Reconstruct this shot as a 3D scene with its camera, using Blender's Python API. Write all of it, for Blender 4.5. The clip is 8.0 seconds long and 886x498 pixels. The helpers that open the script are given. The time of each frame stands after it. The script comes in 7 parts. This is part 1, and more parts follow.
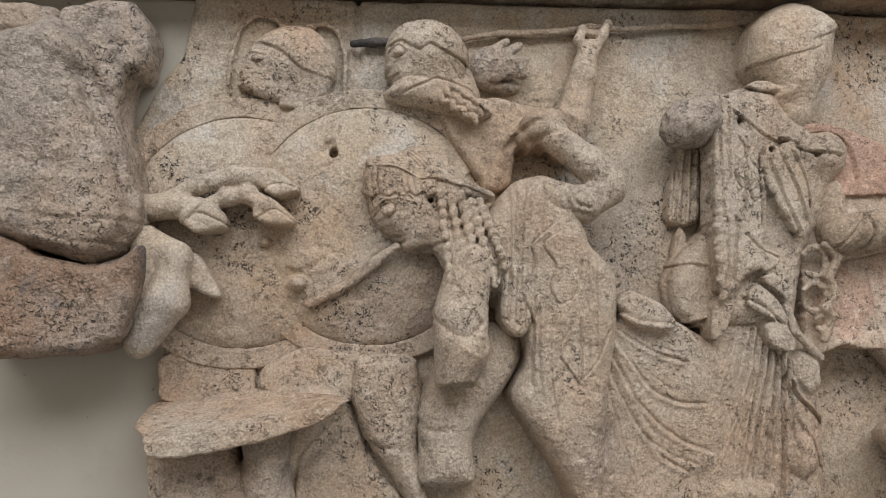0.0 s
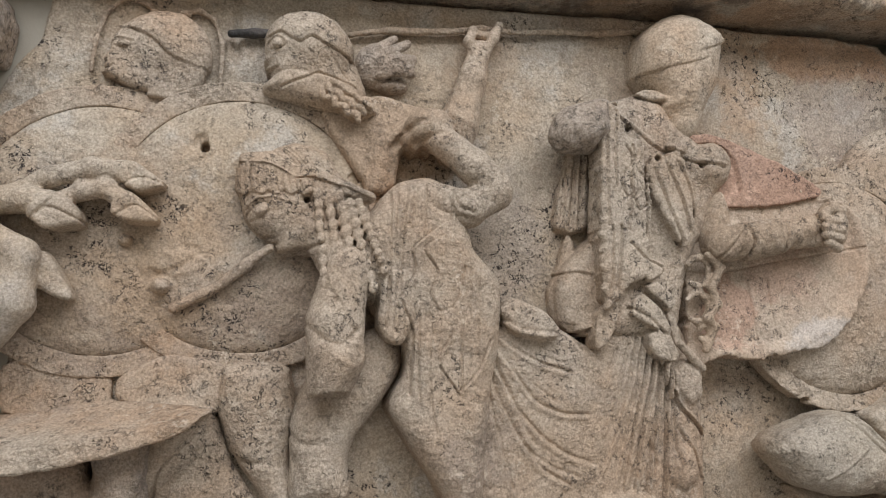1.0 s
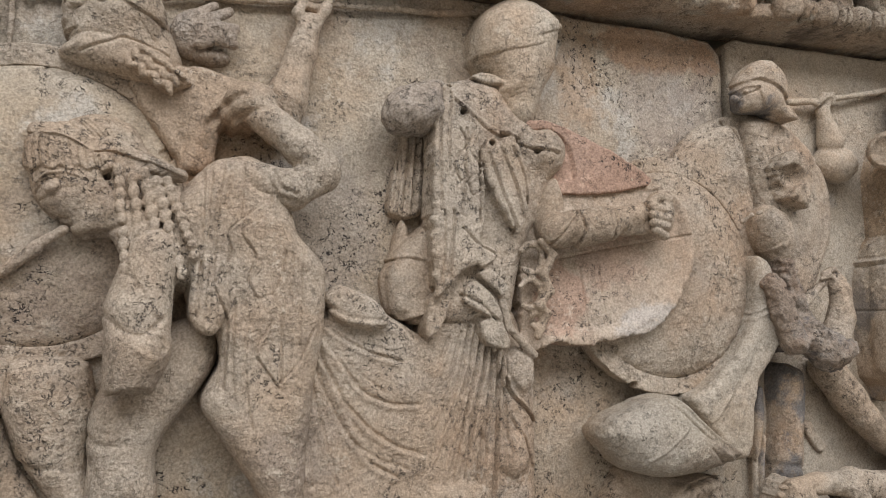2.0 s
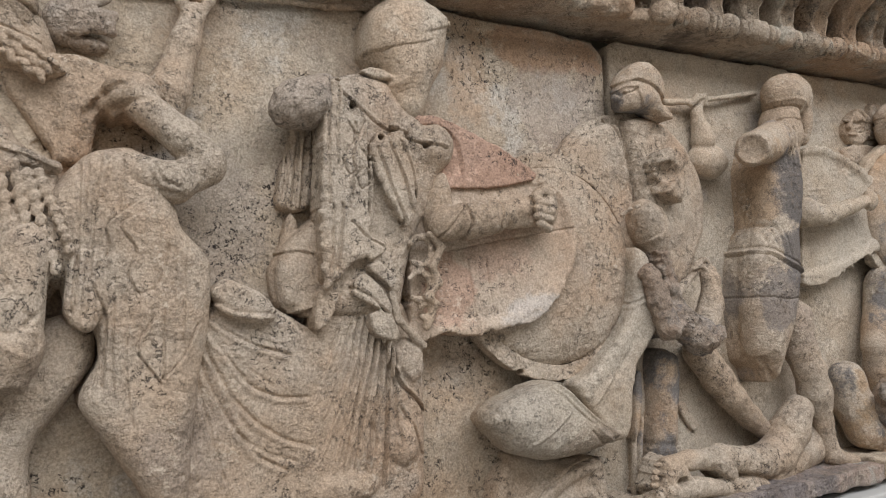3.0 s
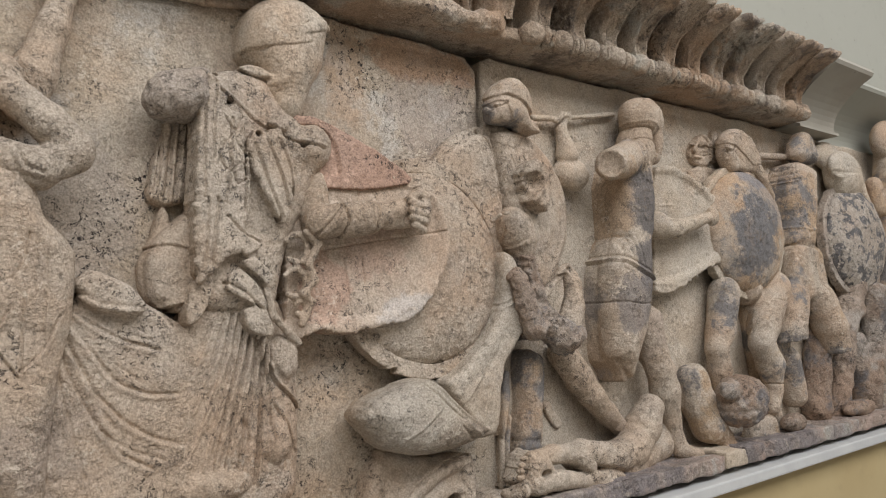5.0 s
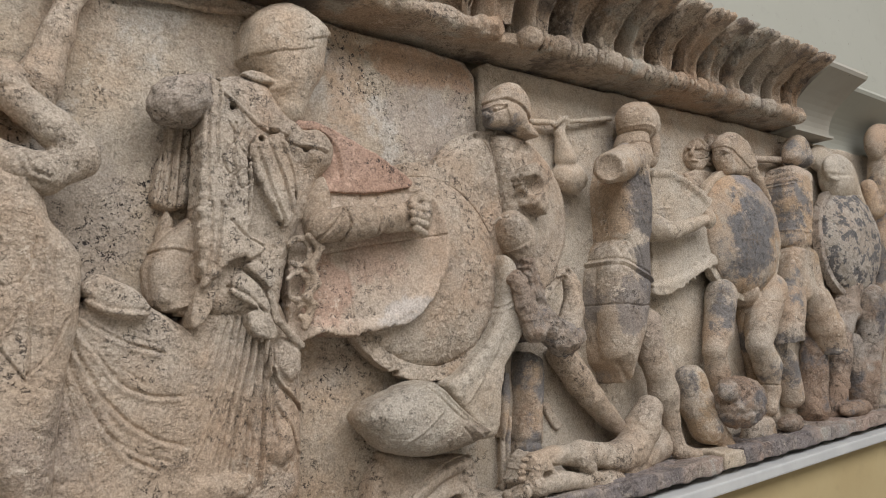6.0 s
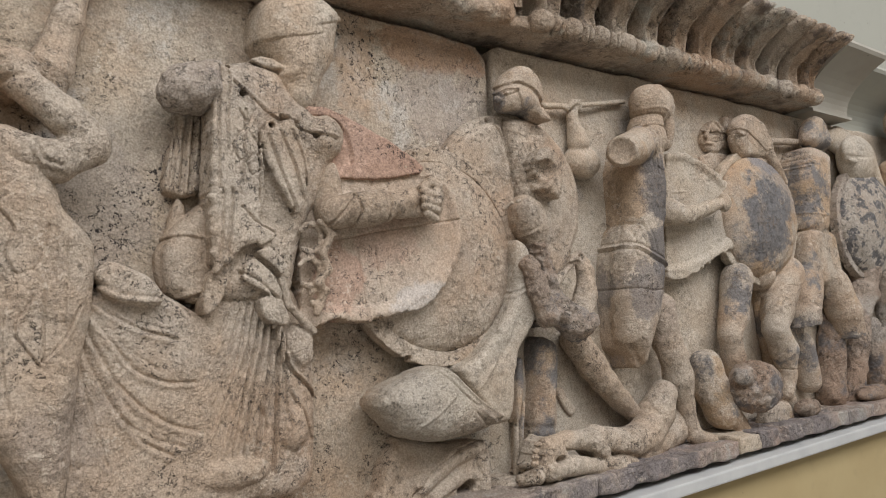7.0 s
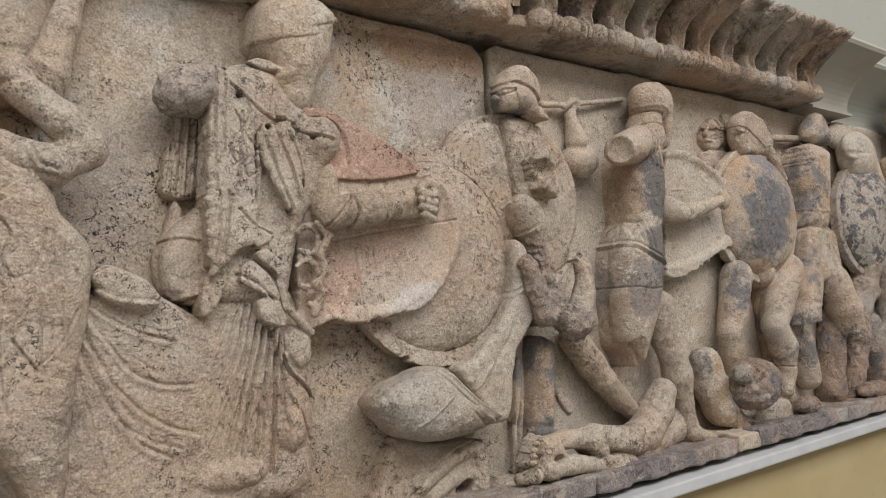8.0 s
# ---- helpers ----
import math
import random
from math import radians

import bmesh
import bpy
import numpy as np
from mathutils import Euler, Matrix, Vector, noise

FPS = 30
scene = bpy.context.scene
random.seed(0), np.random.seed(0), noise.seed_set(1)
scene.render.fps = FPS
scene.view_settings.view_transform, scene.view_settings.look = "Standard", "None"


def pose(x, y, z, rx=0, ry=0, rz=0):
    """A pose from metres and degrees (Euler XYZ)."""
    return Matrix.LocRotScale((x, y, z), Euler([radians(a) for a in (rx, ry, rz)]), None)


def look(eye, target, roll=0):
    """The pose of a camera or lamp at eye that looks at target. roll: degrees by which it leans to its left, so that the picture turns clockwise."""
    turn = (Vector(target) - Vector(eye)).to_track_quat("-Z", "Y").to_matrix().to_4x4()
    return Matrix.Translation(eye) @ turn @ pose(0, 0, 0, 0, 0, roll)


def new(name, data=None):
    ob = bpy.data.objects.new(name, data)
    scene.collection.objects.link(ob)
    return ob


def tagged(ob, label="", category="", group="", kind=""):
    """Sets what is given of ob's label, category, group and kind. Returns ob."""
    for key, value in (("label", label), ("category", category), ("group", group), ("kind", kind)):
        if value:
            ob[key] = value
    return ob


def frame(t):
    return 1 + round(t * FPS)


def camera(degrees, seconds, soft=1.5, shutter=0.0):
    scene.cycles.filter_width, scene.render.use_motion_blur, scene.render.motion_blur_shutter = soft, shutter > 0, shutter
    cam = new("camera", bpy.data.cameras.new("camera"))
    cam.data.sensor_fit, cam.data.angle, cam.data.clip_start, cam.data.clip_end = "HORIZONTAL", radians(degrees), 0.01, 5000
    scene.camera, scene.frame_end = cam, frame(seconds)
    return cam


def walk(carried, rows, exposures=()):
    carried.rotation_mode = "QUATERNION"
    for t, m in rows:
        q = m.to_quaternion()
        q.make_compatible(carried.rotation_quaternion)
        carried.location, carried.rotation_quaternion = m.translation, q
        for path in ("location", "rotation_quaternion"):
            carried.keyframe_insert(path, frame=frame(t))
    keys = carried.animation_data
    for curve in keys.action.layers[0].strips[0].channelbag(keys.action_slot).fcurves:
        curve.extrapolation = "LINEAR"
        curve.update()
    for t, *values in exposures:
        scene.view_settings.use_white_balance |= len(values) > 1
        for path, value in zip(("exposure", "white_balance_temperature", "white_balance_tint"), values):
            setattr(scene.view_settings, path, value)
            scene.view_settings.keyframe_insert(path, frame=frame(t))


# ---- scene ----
cam = camera(61.1, 8.0, soft=1.0)
PATH = [
    (0, (0.022, -0.789, 1.582), (0.28, 1.183, 1.79), -1.8),
    (0.5, (0.049, -0.778, 1.582), (0.384, 1.179, 1.82), -1.5),
    (1, (0.072, -0.764, 1.575), (0.524, 1.17, 1.813), -1.4),
    (1.5, (0.105, -0.748, 1.572), (0.713, 1.146, 1.786), -1.5),
    (2, (0.132, -0.747, 1.573), (0.884, 1.095, 1.773), -2.0),
    (3.3, (0.144, -0.769, 1.569), (1.185, 0.931, 1.739), -3.0),
    (3.5, (0.141, -0.769, 1.565), (1.227, 0.901, 1.739), -3.0),
    (4, (0.14, -0.77, 1.556), (1.314, 0.838, 1.744), -2.8),
    (4.5, (0.137, -0.775, 1.544), (1.37, 0.787, 1.752), -2.7),
    (6, (0.121, -0.781, 1.539), (1.381, 0.755, 1.768), -3.4),
    (6.5, (0.126, -0.782, 1.538), (1.378, 0.762, 1.758), -3.5),
    (7, (0.126, -0.782, 1.537), (1.355, 0.784, 1.734), -3.7),
    (7.5, (0.13, -0.779, 1.539), (1.345, 0.799, 1.715), -3.8),
    (8, (0.13, -0.787, 1.543), (1.354, 0.784, 1.727), -3.9),
]
walk(cam, [(t, look(eye, target, roll)) for t, eye, target, roll in PATH])

# ---- light: a closed museum hall; a wide added lamp stands in for overhead light ----
world = bpy.data.worlds.new("hall")
scene.world = world
world.use_nodes = True
sky = world.node_tree.nodes.new("ShaderNodeTexSky")
sky.sky_type, sky.sun_disc, sky.sun_elevation = "NISHITA", False, radians(50)
world.node_tree.links.new(sky.outputs[0], world.node_tree.nodes["Background"].inputs[0])
world.node_tree.nodes["Background"].inputs[1].default_value = 0.08
OVERHEAD_TINT = (0.985, 0.98, 1.0)


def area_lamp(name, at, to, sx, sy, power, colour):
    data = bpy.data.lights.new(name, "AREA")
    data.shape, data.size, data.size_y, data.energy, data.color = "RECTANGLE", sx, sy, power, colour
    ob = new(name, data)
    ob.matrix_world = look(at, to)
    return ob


# stand-in for the hall's overhead light; its source is unseen
area_lamp("overhead_stand_in_lamp", (0.8, -2.9, 4.35), (0.8, -2.2, 0), 7.0, 2.4, 292, OVERHEAD_TINT)


# ---- materials ----
def node_kit(name):
    mat = bpy.data.materials.new(name)
    mat.use_nodes = True
    nt = mat.node_tree
    def node(kind, **sets):
        n = nt.nodes.new("ShaderNode" + kind)
        for key, value in sets.items():
            if key in n.inputs:
                n.inputs[key].default_value = value
        return n
    link = nt.links.new
    geo = node("NewGeometry")
    def noise_at(scale, detail=3.0, rough=0.55, shift=0.0, distort=0.0):
        m = node("Mapping")
        m.inputs["Location"].default_value = (shift, shift * 0.7, -shift)
        link(geo.outputs["Position"], m.inputs["Vector"])
        n = node("TexNoise", Scale=scale, Detail=detail, Roughness=rough, Distortion=distort)
        link(m.outputs[0], n.inputs["Vector"])
        return n.outputs["Fac"]
    def ramp(fac, lo, hi):
        n = node("MapRange")
        n.inputs["From Min"].default_value, n.inputs["From Max"].default_value = lo, hi
        n.interpolation_type = "SMOOTHSTEP"
        link(fac, n.inputs["Value"])
        return n.outputs[0]
    def maths(op, a, b=0.0):
        n = node("Math")
        n.operation = op
        for i, v in enumerate((a, b)):
            if isinstance(v, (int, float)):
                n.inputs[i].default_value = v
            else:
                link(v, n.inputs[i])
        return n.outputs[0]
    def mix(fac, a, b, blend="MIX"):
        n = node("Mix")
        n.data_type, n.blend_type = "RGBA", blend
        for sock, v in ((n.inputs["Factor"], fac), (n.inputs["A"], a), (n.inputs["B"], b)):
            if isinstance(v, float):
                sock.default_value = v
            elif isinstance(v, tuple):
                sock.default_value = (*v, 1)
            else:
                link(v, sock)
        return n.outputs["Result"]
    return mat, nt, node, link, geo, noise_at, ramp, maths, mix


def marble(name, pale, warm, stain, stain_from, stain_to, pits=1.0, rough_bump=1.0, second=None, stain_size=5, spots=()):
    """Old marble: two tones in clouds, stains with ragged edges, grain, thread-like pits and chips; spots: single
    stains and tinted patches as (x, z, half width, half height, colour, strength).
    """
    mat, nt, node, link, geo, noise_at, ramp, maths, mix = node_kit(name)
    bsdf = nt.nodes["Principled BSDF"]
    col = mix(ramp(noise_at(7, 6, 0.6), 0.38, 0.62), pale, warm)
    if second:
        col = mix(ramp(noise_at(9, 7, 0.65, 4.0), 0.52, 0.62), col, second)
    rust = maths("MULTIPLY", ramp(noise_at(4.5, 7, 0.62, 23.0), 0.50, 0.68), 0.55)
    col = mix(rust, col, (warm[0] * 1.0, warm[1] * 0.84, warm[2] * 0.72))
    ash = maths("MULTIPLY", ramp(noise_at(6.5, 8, 0.66, 27.0), 0.52, 0.66), 0.5)
    col = mix(ash, col, tuple(pale[i] * k for i, k in enumerate((0.86, 0.88, 0.92))))
    col = mix(ramp(noise_at(stain_size, 9, 0.68, 1.7), stain_from, stain_to), col, stain)
    if spots:
        axes = node("SeparateXYZ")
        link(geo.outputs["Position"], axes.inputs[0])
        ragged_edge = maths("MULTIPLY", maths("SUBTRACT", noise_at(22, 9, 0.72, 31.0), 0.5), 2.6)
        for cx, cz, rx, rz, tint, strength in spots:
            dx = maths("DIVIDE", maths("SUBTRACT", axes.outputs[0], cx), rx)
            dz = maths("DIVIDE", maths("SUBTRACT", axes.outputs[2], cz), rz)
            far = maths("SQRT", maths("ADD", maths("MULTIPLY", dx, dx), maths("MULTIPLY", dz, dz)))
            inside = maths("SUBTRACT", 1.0, ramp(maths("ADD", far, ragged_edge), 0.75, 1.15))
            col = mix(maths("MULTIPLY", inside, strength), col, tint)
    col = mix(maths("MULTIPLY", ramp(noise_at(28, 6, 0.7, 2.2), 0.52, 0.74), 0.42), col, tuple(c * 0.6 for c in warm))
    col = mix(maths("MULTIPLY", ramp(noise_at(34, 5, 0.7, 8.2), 0.56, 0.74), 0.5), col, tuple(min(1, c * 1.22) for c in pale))
    grain = noise_at(420, 4, 0.8, 3.0)
    col = mix(0.62, col, mix(ramp(grain, 0.32, 0.68), (0.25, 0.24, 0.23), (0.75, 0.75, 0.75)), "OVERLAY")
    crust = ramp(noise_at(16, 5, 0.65, 15.0), 0.47, 0.62)
    col = mix(maths("MULTIPLY", maths("MULTIPLY", ramp(noise_at(170, 4, 0.7, 11.0), 0.52, 0.62), crust), 0.6), col, tuple(c * 0.5 for c in warm))
    scab = ramp(noise_at(13, 5, 0.65, 19.0), 0.52, 0.66)
    col = mix(maths("MULTIPLY", maths("MULTIPLY", ramp(noise_at(110, 4, 0.75, 13.0), 0.53, 0.60), scab), 0.75), col, tuple(min(1, c * 1.45) for c in pale))
    thread = maths("ABSOLUTE", maths("SUBTRACT", noise_at(170, 2.2, 0.6, 5.0, 0.9), 0.5))
    line = maths("SUBTRACT", 1.0, ramp(thread, 0.014, 0.042))
    cluster = ramp(noise_at(11, 4, 0.66, 6.0), 0.46, 0.60)
    patch = maths("MULTIPLY", ramp(noise_at(120, 2, 0.55, 9.0), 0.50, 0.58), maths("ADD", cluster, 0.16))
    pit = maths("MULTIPLY", maths("MULTIPLY", line, patch), pits)
    col = mix(maths("MULTIPLY", pit, 0.85), col, (0.055, 0.045, 0.042))
    link(col, bsdf.inputs["Base Color"])
    bsdf.inputs["Roughness"].default_value = 0.72
    bsdf.inputs["Specular IOR Level"].default_value = 0.3
    high = maths("ADD", maths("MULTIPLY", noise_at(70, 6, 0.65, 1.0), 0.62 * rough_bump), maths("MULTIPLY", noise_at(320, 4, 0.75, 2.0), 0.36))
    high = maths("ADD", high, maths("MULTIPLY", noise_at(24, 5, 0.6, 37.0), 0.5 * rough_bump))
    high = maths("ADD", high, maths("MULTIPLY", maths("MULTIPLY", noise_at(170, 4, 0.75, 11.0), maths("ADD", crust, scab)), 1.0))
    high = maths("SUBTRACT", high, maths("MULTIPLY", pit, 1.4))
    bump = node("Bump", Strength=min(1.0, 0.9 * rough_bump), Distance=0.0042 * rough_bump)
    link(high, bump.inputs["Height"])
    link(bump.outputs[0], bsdf.inputs["Normal"])
    return mat


def plaster(name, colour, other, scale=3.0, relief=0.25, rough=0.85):
    """Painted or trowelled plaster with faint clouds, specks and grain."""
    mat, nt, node, link, geo, noise_at, ramp, maths, mix = node_kit(name)
    bsdf = nt.nodes["Principled BSDF"]
    col = mix(ramp(noise_at(scale, 6, 0.6), 0.35, 0.65), colour, other)
    col = mix(maths("MULTIPLY", ramp(noise_at(30, 5, 0.65, 2.0), 0.55, 0.75), 0.3), col, tuple(c * 0.75 for c in colour))
    col = mix(maths("MULTIPLY", ramp(noise_at(90, 2, 0.5, 7.0), 0.74, 0.78), 0.6), col, tuple(c * 0.35 for c in colour))
    link(col, bsdf.inputs["Base Color"])
    bsdf.inputs["Roughness"].default_value = rough
    bump = node("Bump", Strength=relief, Distance=0.002)
    link(maths("ADD", noise_at(45, 5, 0.6), maths("MULTIPLY", noise_at(300, 3, 0.6), 0.4)), bump.inputs["Height"])
    link(bump.outputs[0], bsdf.inputs["Normal"])
    return mat


PALE, WARM = (0.47, 0.40, 0.32), (0.43, 0.33, 0.24)
marble_plain = marble("marble", PALE, WARM, (0.36, 0.29, 0.23), 0.55, 0.7, 0.8)
marble_ground = marble("marble_ground", (0.46, 0.40, 0.32), (0.42, 0.34, 0.25), (0.34, 0.27, 0.21), 0.52, 0.68, 1.2, 0.8, (0.48, 0.44, 0.38), 5,
                       [(0.74, 1.905, 0.10, 0.03, (0.36, 0.20, 0.11), 0.6), (0.62, 1.88, 0.03, 0.09, (0.42, 0.29, 0.19), 0.5), (0.76, 1.83, 0.09, 0.06, (0.30, 0.25, 0.22), 0.45), (0.30, 1.66, 0.06, 0.12, (0.31, 0.27, 0.24), 0.4)])
marble_clean = marble("marble_clean", (0.48, 0.42, 0.34), (0.45, 0.37, 0.28), (0.38, 0.34, 0.30), 0.56, 0.7, 0.5, 0.8)
marble_worn = marble("marble_worn", (0.43, 0.37, 0.31), (0.39, 0.31, 0.24), (0.31, 0.265, 0.23), 0.52, 0.64, 0.8, 1.3, (0.46, 0.39, 0.32), 8)
marble_dark = marble("marble_dark", (0.36, 0.29, 0.23), (0.30, 0.21, 0.15), (0.17, 0.155, 0.15), 0.5, 0.6, 0.8, 1.4, (0.40, 0.35, 0.30), 9)
marble_red = marble("marble_red", (0.48, 0.40, 0.32), (0.46, 0.36, 0.27), (0.41, 0.29, 0.22), 0.52, 0.68, 0.8, 0.6, None, 5,
                    [(0.555, 1.60, 0.03, 0.05, (0.44, 0.25, 0.18), 0.45), (0.62, 1.635, 0.05, 0.03, (0.42, 0.27, 0.20), 0.4), (0.665, 1.565, 0.045, 0.025, (0.50, 0.46, 0.42), 0.7)])
marble_tile = marble("marble_tile", (0.42, 0.29, 0.22), (0.40, 0.26, 0.19), (0.32, 0.20, 0.15), 0.52, 0.66, 1.0, 0.7)
marble_restored = marble("marble_restored", (0.45, 0.40, 0.33), (0.42, 0.35, 0.27), (0.34, 0.29, 0.24), 0.55, 0.7, 0.4, 0.7)
marble_stump = marble("marble_stump", (0.42, 0.37, 0.30), (0.39, 0.325, 0.25), (0.30, 0.25, 0.20), 0.53, 0.66, 0.5, 0.9, None, 6, [(0.76, 1.412, 0.09, 0.025, (0.27, 0.215, 0.165), 0.7)])
SOOT, OCHRE = (0.125, 0.115, 0.112), (0.43, 0.30, 0.19)
marble_torso = marble("marble_torso", PALE, WARM, (0.30, 0.26, 0.23), 0.56, 0.66, 0.7, 0.9, None, 9,
                      [(1.065, 1.727, 0.035, 0.060, OCHRE, 0.7), (1.129, 1.724, 0.040, 0.065, SOOT, 0.9), (1.114, 1.629, 0.035, 0.050, SOOT, 0.85), (1.077, 1.568, 0.050, 0.045, (0.17, 0.155, 0.15), 0.7), (1.008, 1.605, 0.030, 0.020, OCHRE, 0.6)])
marble_lichen = marble("marble_lichen", (0.43, 0.38, 0.32), (0.38, 0.32, 0.26), (0.135, 0.128, 0.126), 0.50, 0.55, 0.5, 1.0, None, 42)
marble_patina = marble("marble_patina", (0.47, 0.40, 0.32), (0.42, 0.31, 0.22), (0.19, 0.175, 0.165), 0.52, 0.6, 0.6, 0.9, (0.44, 0.32, 0.21), 9)
marble_grey = marble("marble_grey", (0.44, 0.36, 0.28), (0.43, 0.30, 0.19), (0.22, 0.205, 0.195), 0.54, 0.64, 0.4, 0.9, (0.40, 0.34, 0.27), 8,
                     [(1.505, 1.745, 0.085, 0.055, (0.27, 0.24, 0.215), 0.7), (1.455, 1.685, 0.07, 0.085, (0.155, 0.15, 0.15), 0.95), (1.50, 1.80, 0.06, 0.02, (0.21, 0.20, 0.205), 0.8)])
cornice_marble = marble("cornice_marble", (0.50, 0.42, 0.33), (0.45, 0.33, 0.23), (0.21, 0.17, 0.14), 0.51, 0.62, 0.7, 1.3, (0.46, 0.42, 0.35), 11)
base_marble = marble("base_marble", (0.40, 0.34, 0.28), (0.37, 0.28, 0.23), (0.23, 0.20, 0.19), 0.46, 0.58, 0.5, 1.4, (0.42, 0.40, 0.36))
iron = marble("iron", (0.10, 0.09, 0.085), (0.07, 0.06, 0.055), (0.05, 0.05, 0.05), 0.5, 0.6, 0.0)
infill_plaster = plaster("infill_plaster", (0.37, 0.345, 0.29), (0.34, 0.31, 0.255), 5)
panel_plaster = plaster("panel_plaster", (0.40, 0.37, 0.31), (0.37, 0.33, 0.27), 4)
wall_paint = plaster("wall_paint", (0.37, 0.365, 0.31), (0.355, 0.35, 0.295), 2, 0.12)
ochre_paint = plaster("ochre_paint", (0.42, 0.33, 0.17), (0.39, 0.30, 0.15), 4, 0.2)
white_metal = plaster("white_metal", (0.52, 0.52, 0.50), (0.46, 0.46, 0.45), 14, 0.15, 0.5)
floor_stone = plaster("floor_stone", (0.28, 0.265, 0.24), (0.24, 0.225, 0.205), 3, 0.1, 0.35)
hall_paint = plaster("hall_paint", (0.50, 0.48, 0.44), (0.46, 0.44, 0.40), 1, 0.1)


# ---- the hall ----
def box(name, lo, hi, material, label="", category="", kind="structure", bevel=0.0):
    bm = bmesh.new()
    bmesh.ops.create_cube(bm, size=1.0)
    for v in bm.verts:
        v.co = Vector([lo[i] + (hi[i] - lo[i]) * (v.co[i] + 0.5) for i in range(3)])
    if bevel:
        bmesh.ops.bevel(bm, geom=bm.edges[:], offset=bevel, segments=2, affect="EDGES", profile=0.6)
    me = bpy.data.meshes.new(name)
    bm.to_mesh(me)
    bm.free()
    me.materials.append(material)
    return tagged(new(name, me), label, category, "", kind)


X0, X1, Y0, TOP = -3.2, 5.6, -5.2, 4.5
box("floor", (X0, Y0, -0.12), (X1, 0.3, 0.0), floor_stone, "worn grey stone floor of the hall", "floor")
box("wall_north", (X0, 0.06, 1.94), (X1, 0.3, TOP), wall_paint, "pale painted plaster wall behind the frieze", "wall")
box("wall_south", (X0, Y0 - 0.2, 0), (X1, Y0, TOP), hall_paint, "plain pale wall of the hall", "wall")
box("wall_west", (X0 - 0.2, Y0 - 0.2, 0), (X0, 0.3, TOP), hall_paint, "plain pale wall of the hall", "wall")
box("wall_east", (X1, Y0 - 0.2, 0), (X1 + 0.2, 0.3, TOP), hall_paint, "plain pale wall of the hall", "wall")
# the ceiling opening is assumed, to go with the stand-in lamp
for lo, hi in (((X0, Y0, TOP), (X1, -4.2, TOP + 0.15)), ((X0, -1.6, TOP), (X1, 0.3, TOP + 0.15)),
               ((X0, -4.2, TOP), (-2.8, -1.6, TOP + 0.15)), ((4.4, -4.2, TOP), (X1, -1.6, TOP + 0.15))):
    box("ceiling", lo, hi, hall_paint, "plain pale ceiling with an assumed opening", "ceiling")
box("wall_lower", (X0, -0.088, 0.0), (X1, 0.3, 1.268), ochre_paint, "ochre painted plinth wall under the frieze", "wall")
box("trim_ledge", (X0, -0.112, 1.2685), (X1, 0.29, 1.287), white_metal, "white painted ledge carrying the frieze", "ledge", bevel=0.003)
box("wall_panel", (X0, 0.012, 1.2875), (-0.1, 0.3, 1.939), panel_plaster, "smooth grey plaster panel beside the broken slab", "wall")
box("wall_core", (-0.0995, 0.045, 1.2875), (X1, 0.3, 1.939), panel_plaster, "plaster core behind the marble slabs", "wall")

# ---- carving in marble: rounded volumes blended on a grid, then skinned ----
def lattice_noise(shape, origin, h, size, seed):
    """Smooth noise between -1 and 1 on a grid, with lumps of the given size in metres."""
    rng = np.random.RandomState(seed)
    lat = rng.uniform(-1, 1, (24, 24, 24)).astype(np.float32)
    axes = []
    for n, o in zip(shape, origin):
        p = (o + h * np.arange(n)) / size
        i = np.floor(p).astype(int)
        f = (p - i).astype(np.float32)
        axes.append((i % 24, (i + 1) % 24, f * f * (3 - 2 * f)))
    (a0, a1, fa), (b0, b1, fb), (c0, c1, fc) = axes
    x = lat[a0] * (1 - fa)[:, None, None] + lat[a1] * fa[:, None, None]
    x = x[:, b0] * (1 - fb)[None, :, None] + x[:, b1] * fb[None, :, None]
    return x[:, :, c0] * (1 - fc) + x[:, :, c1] * fc


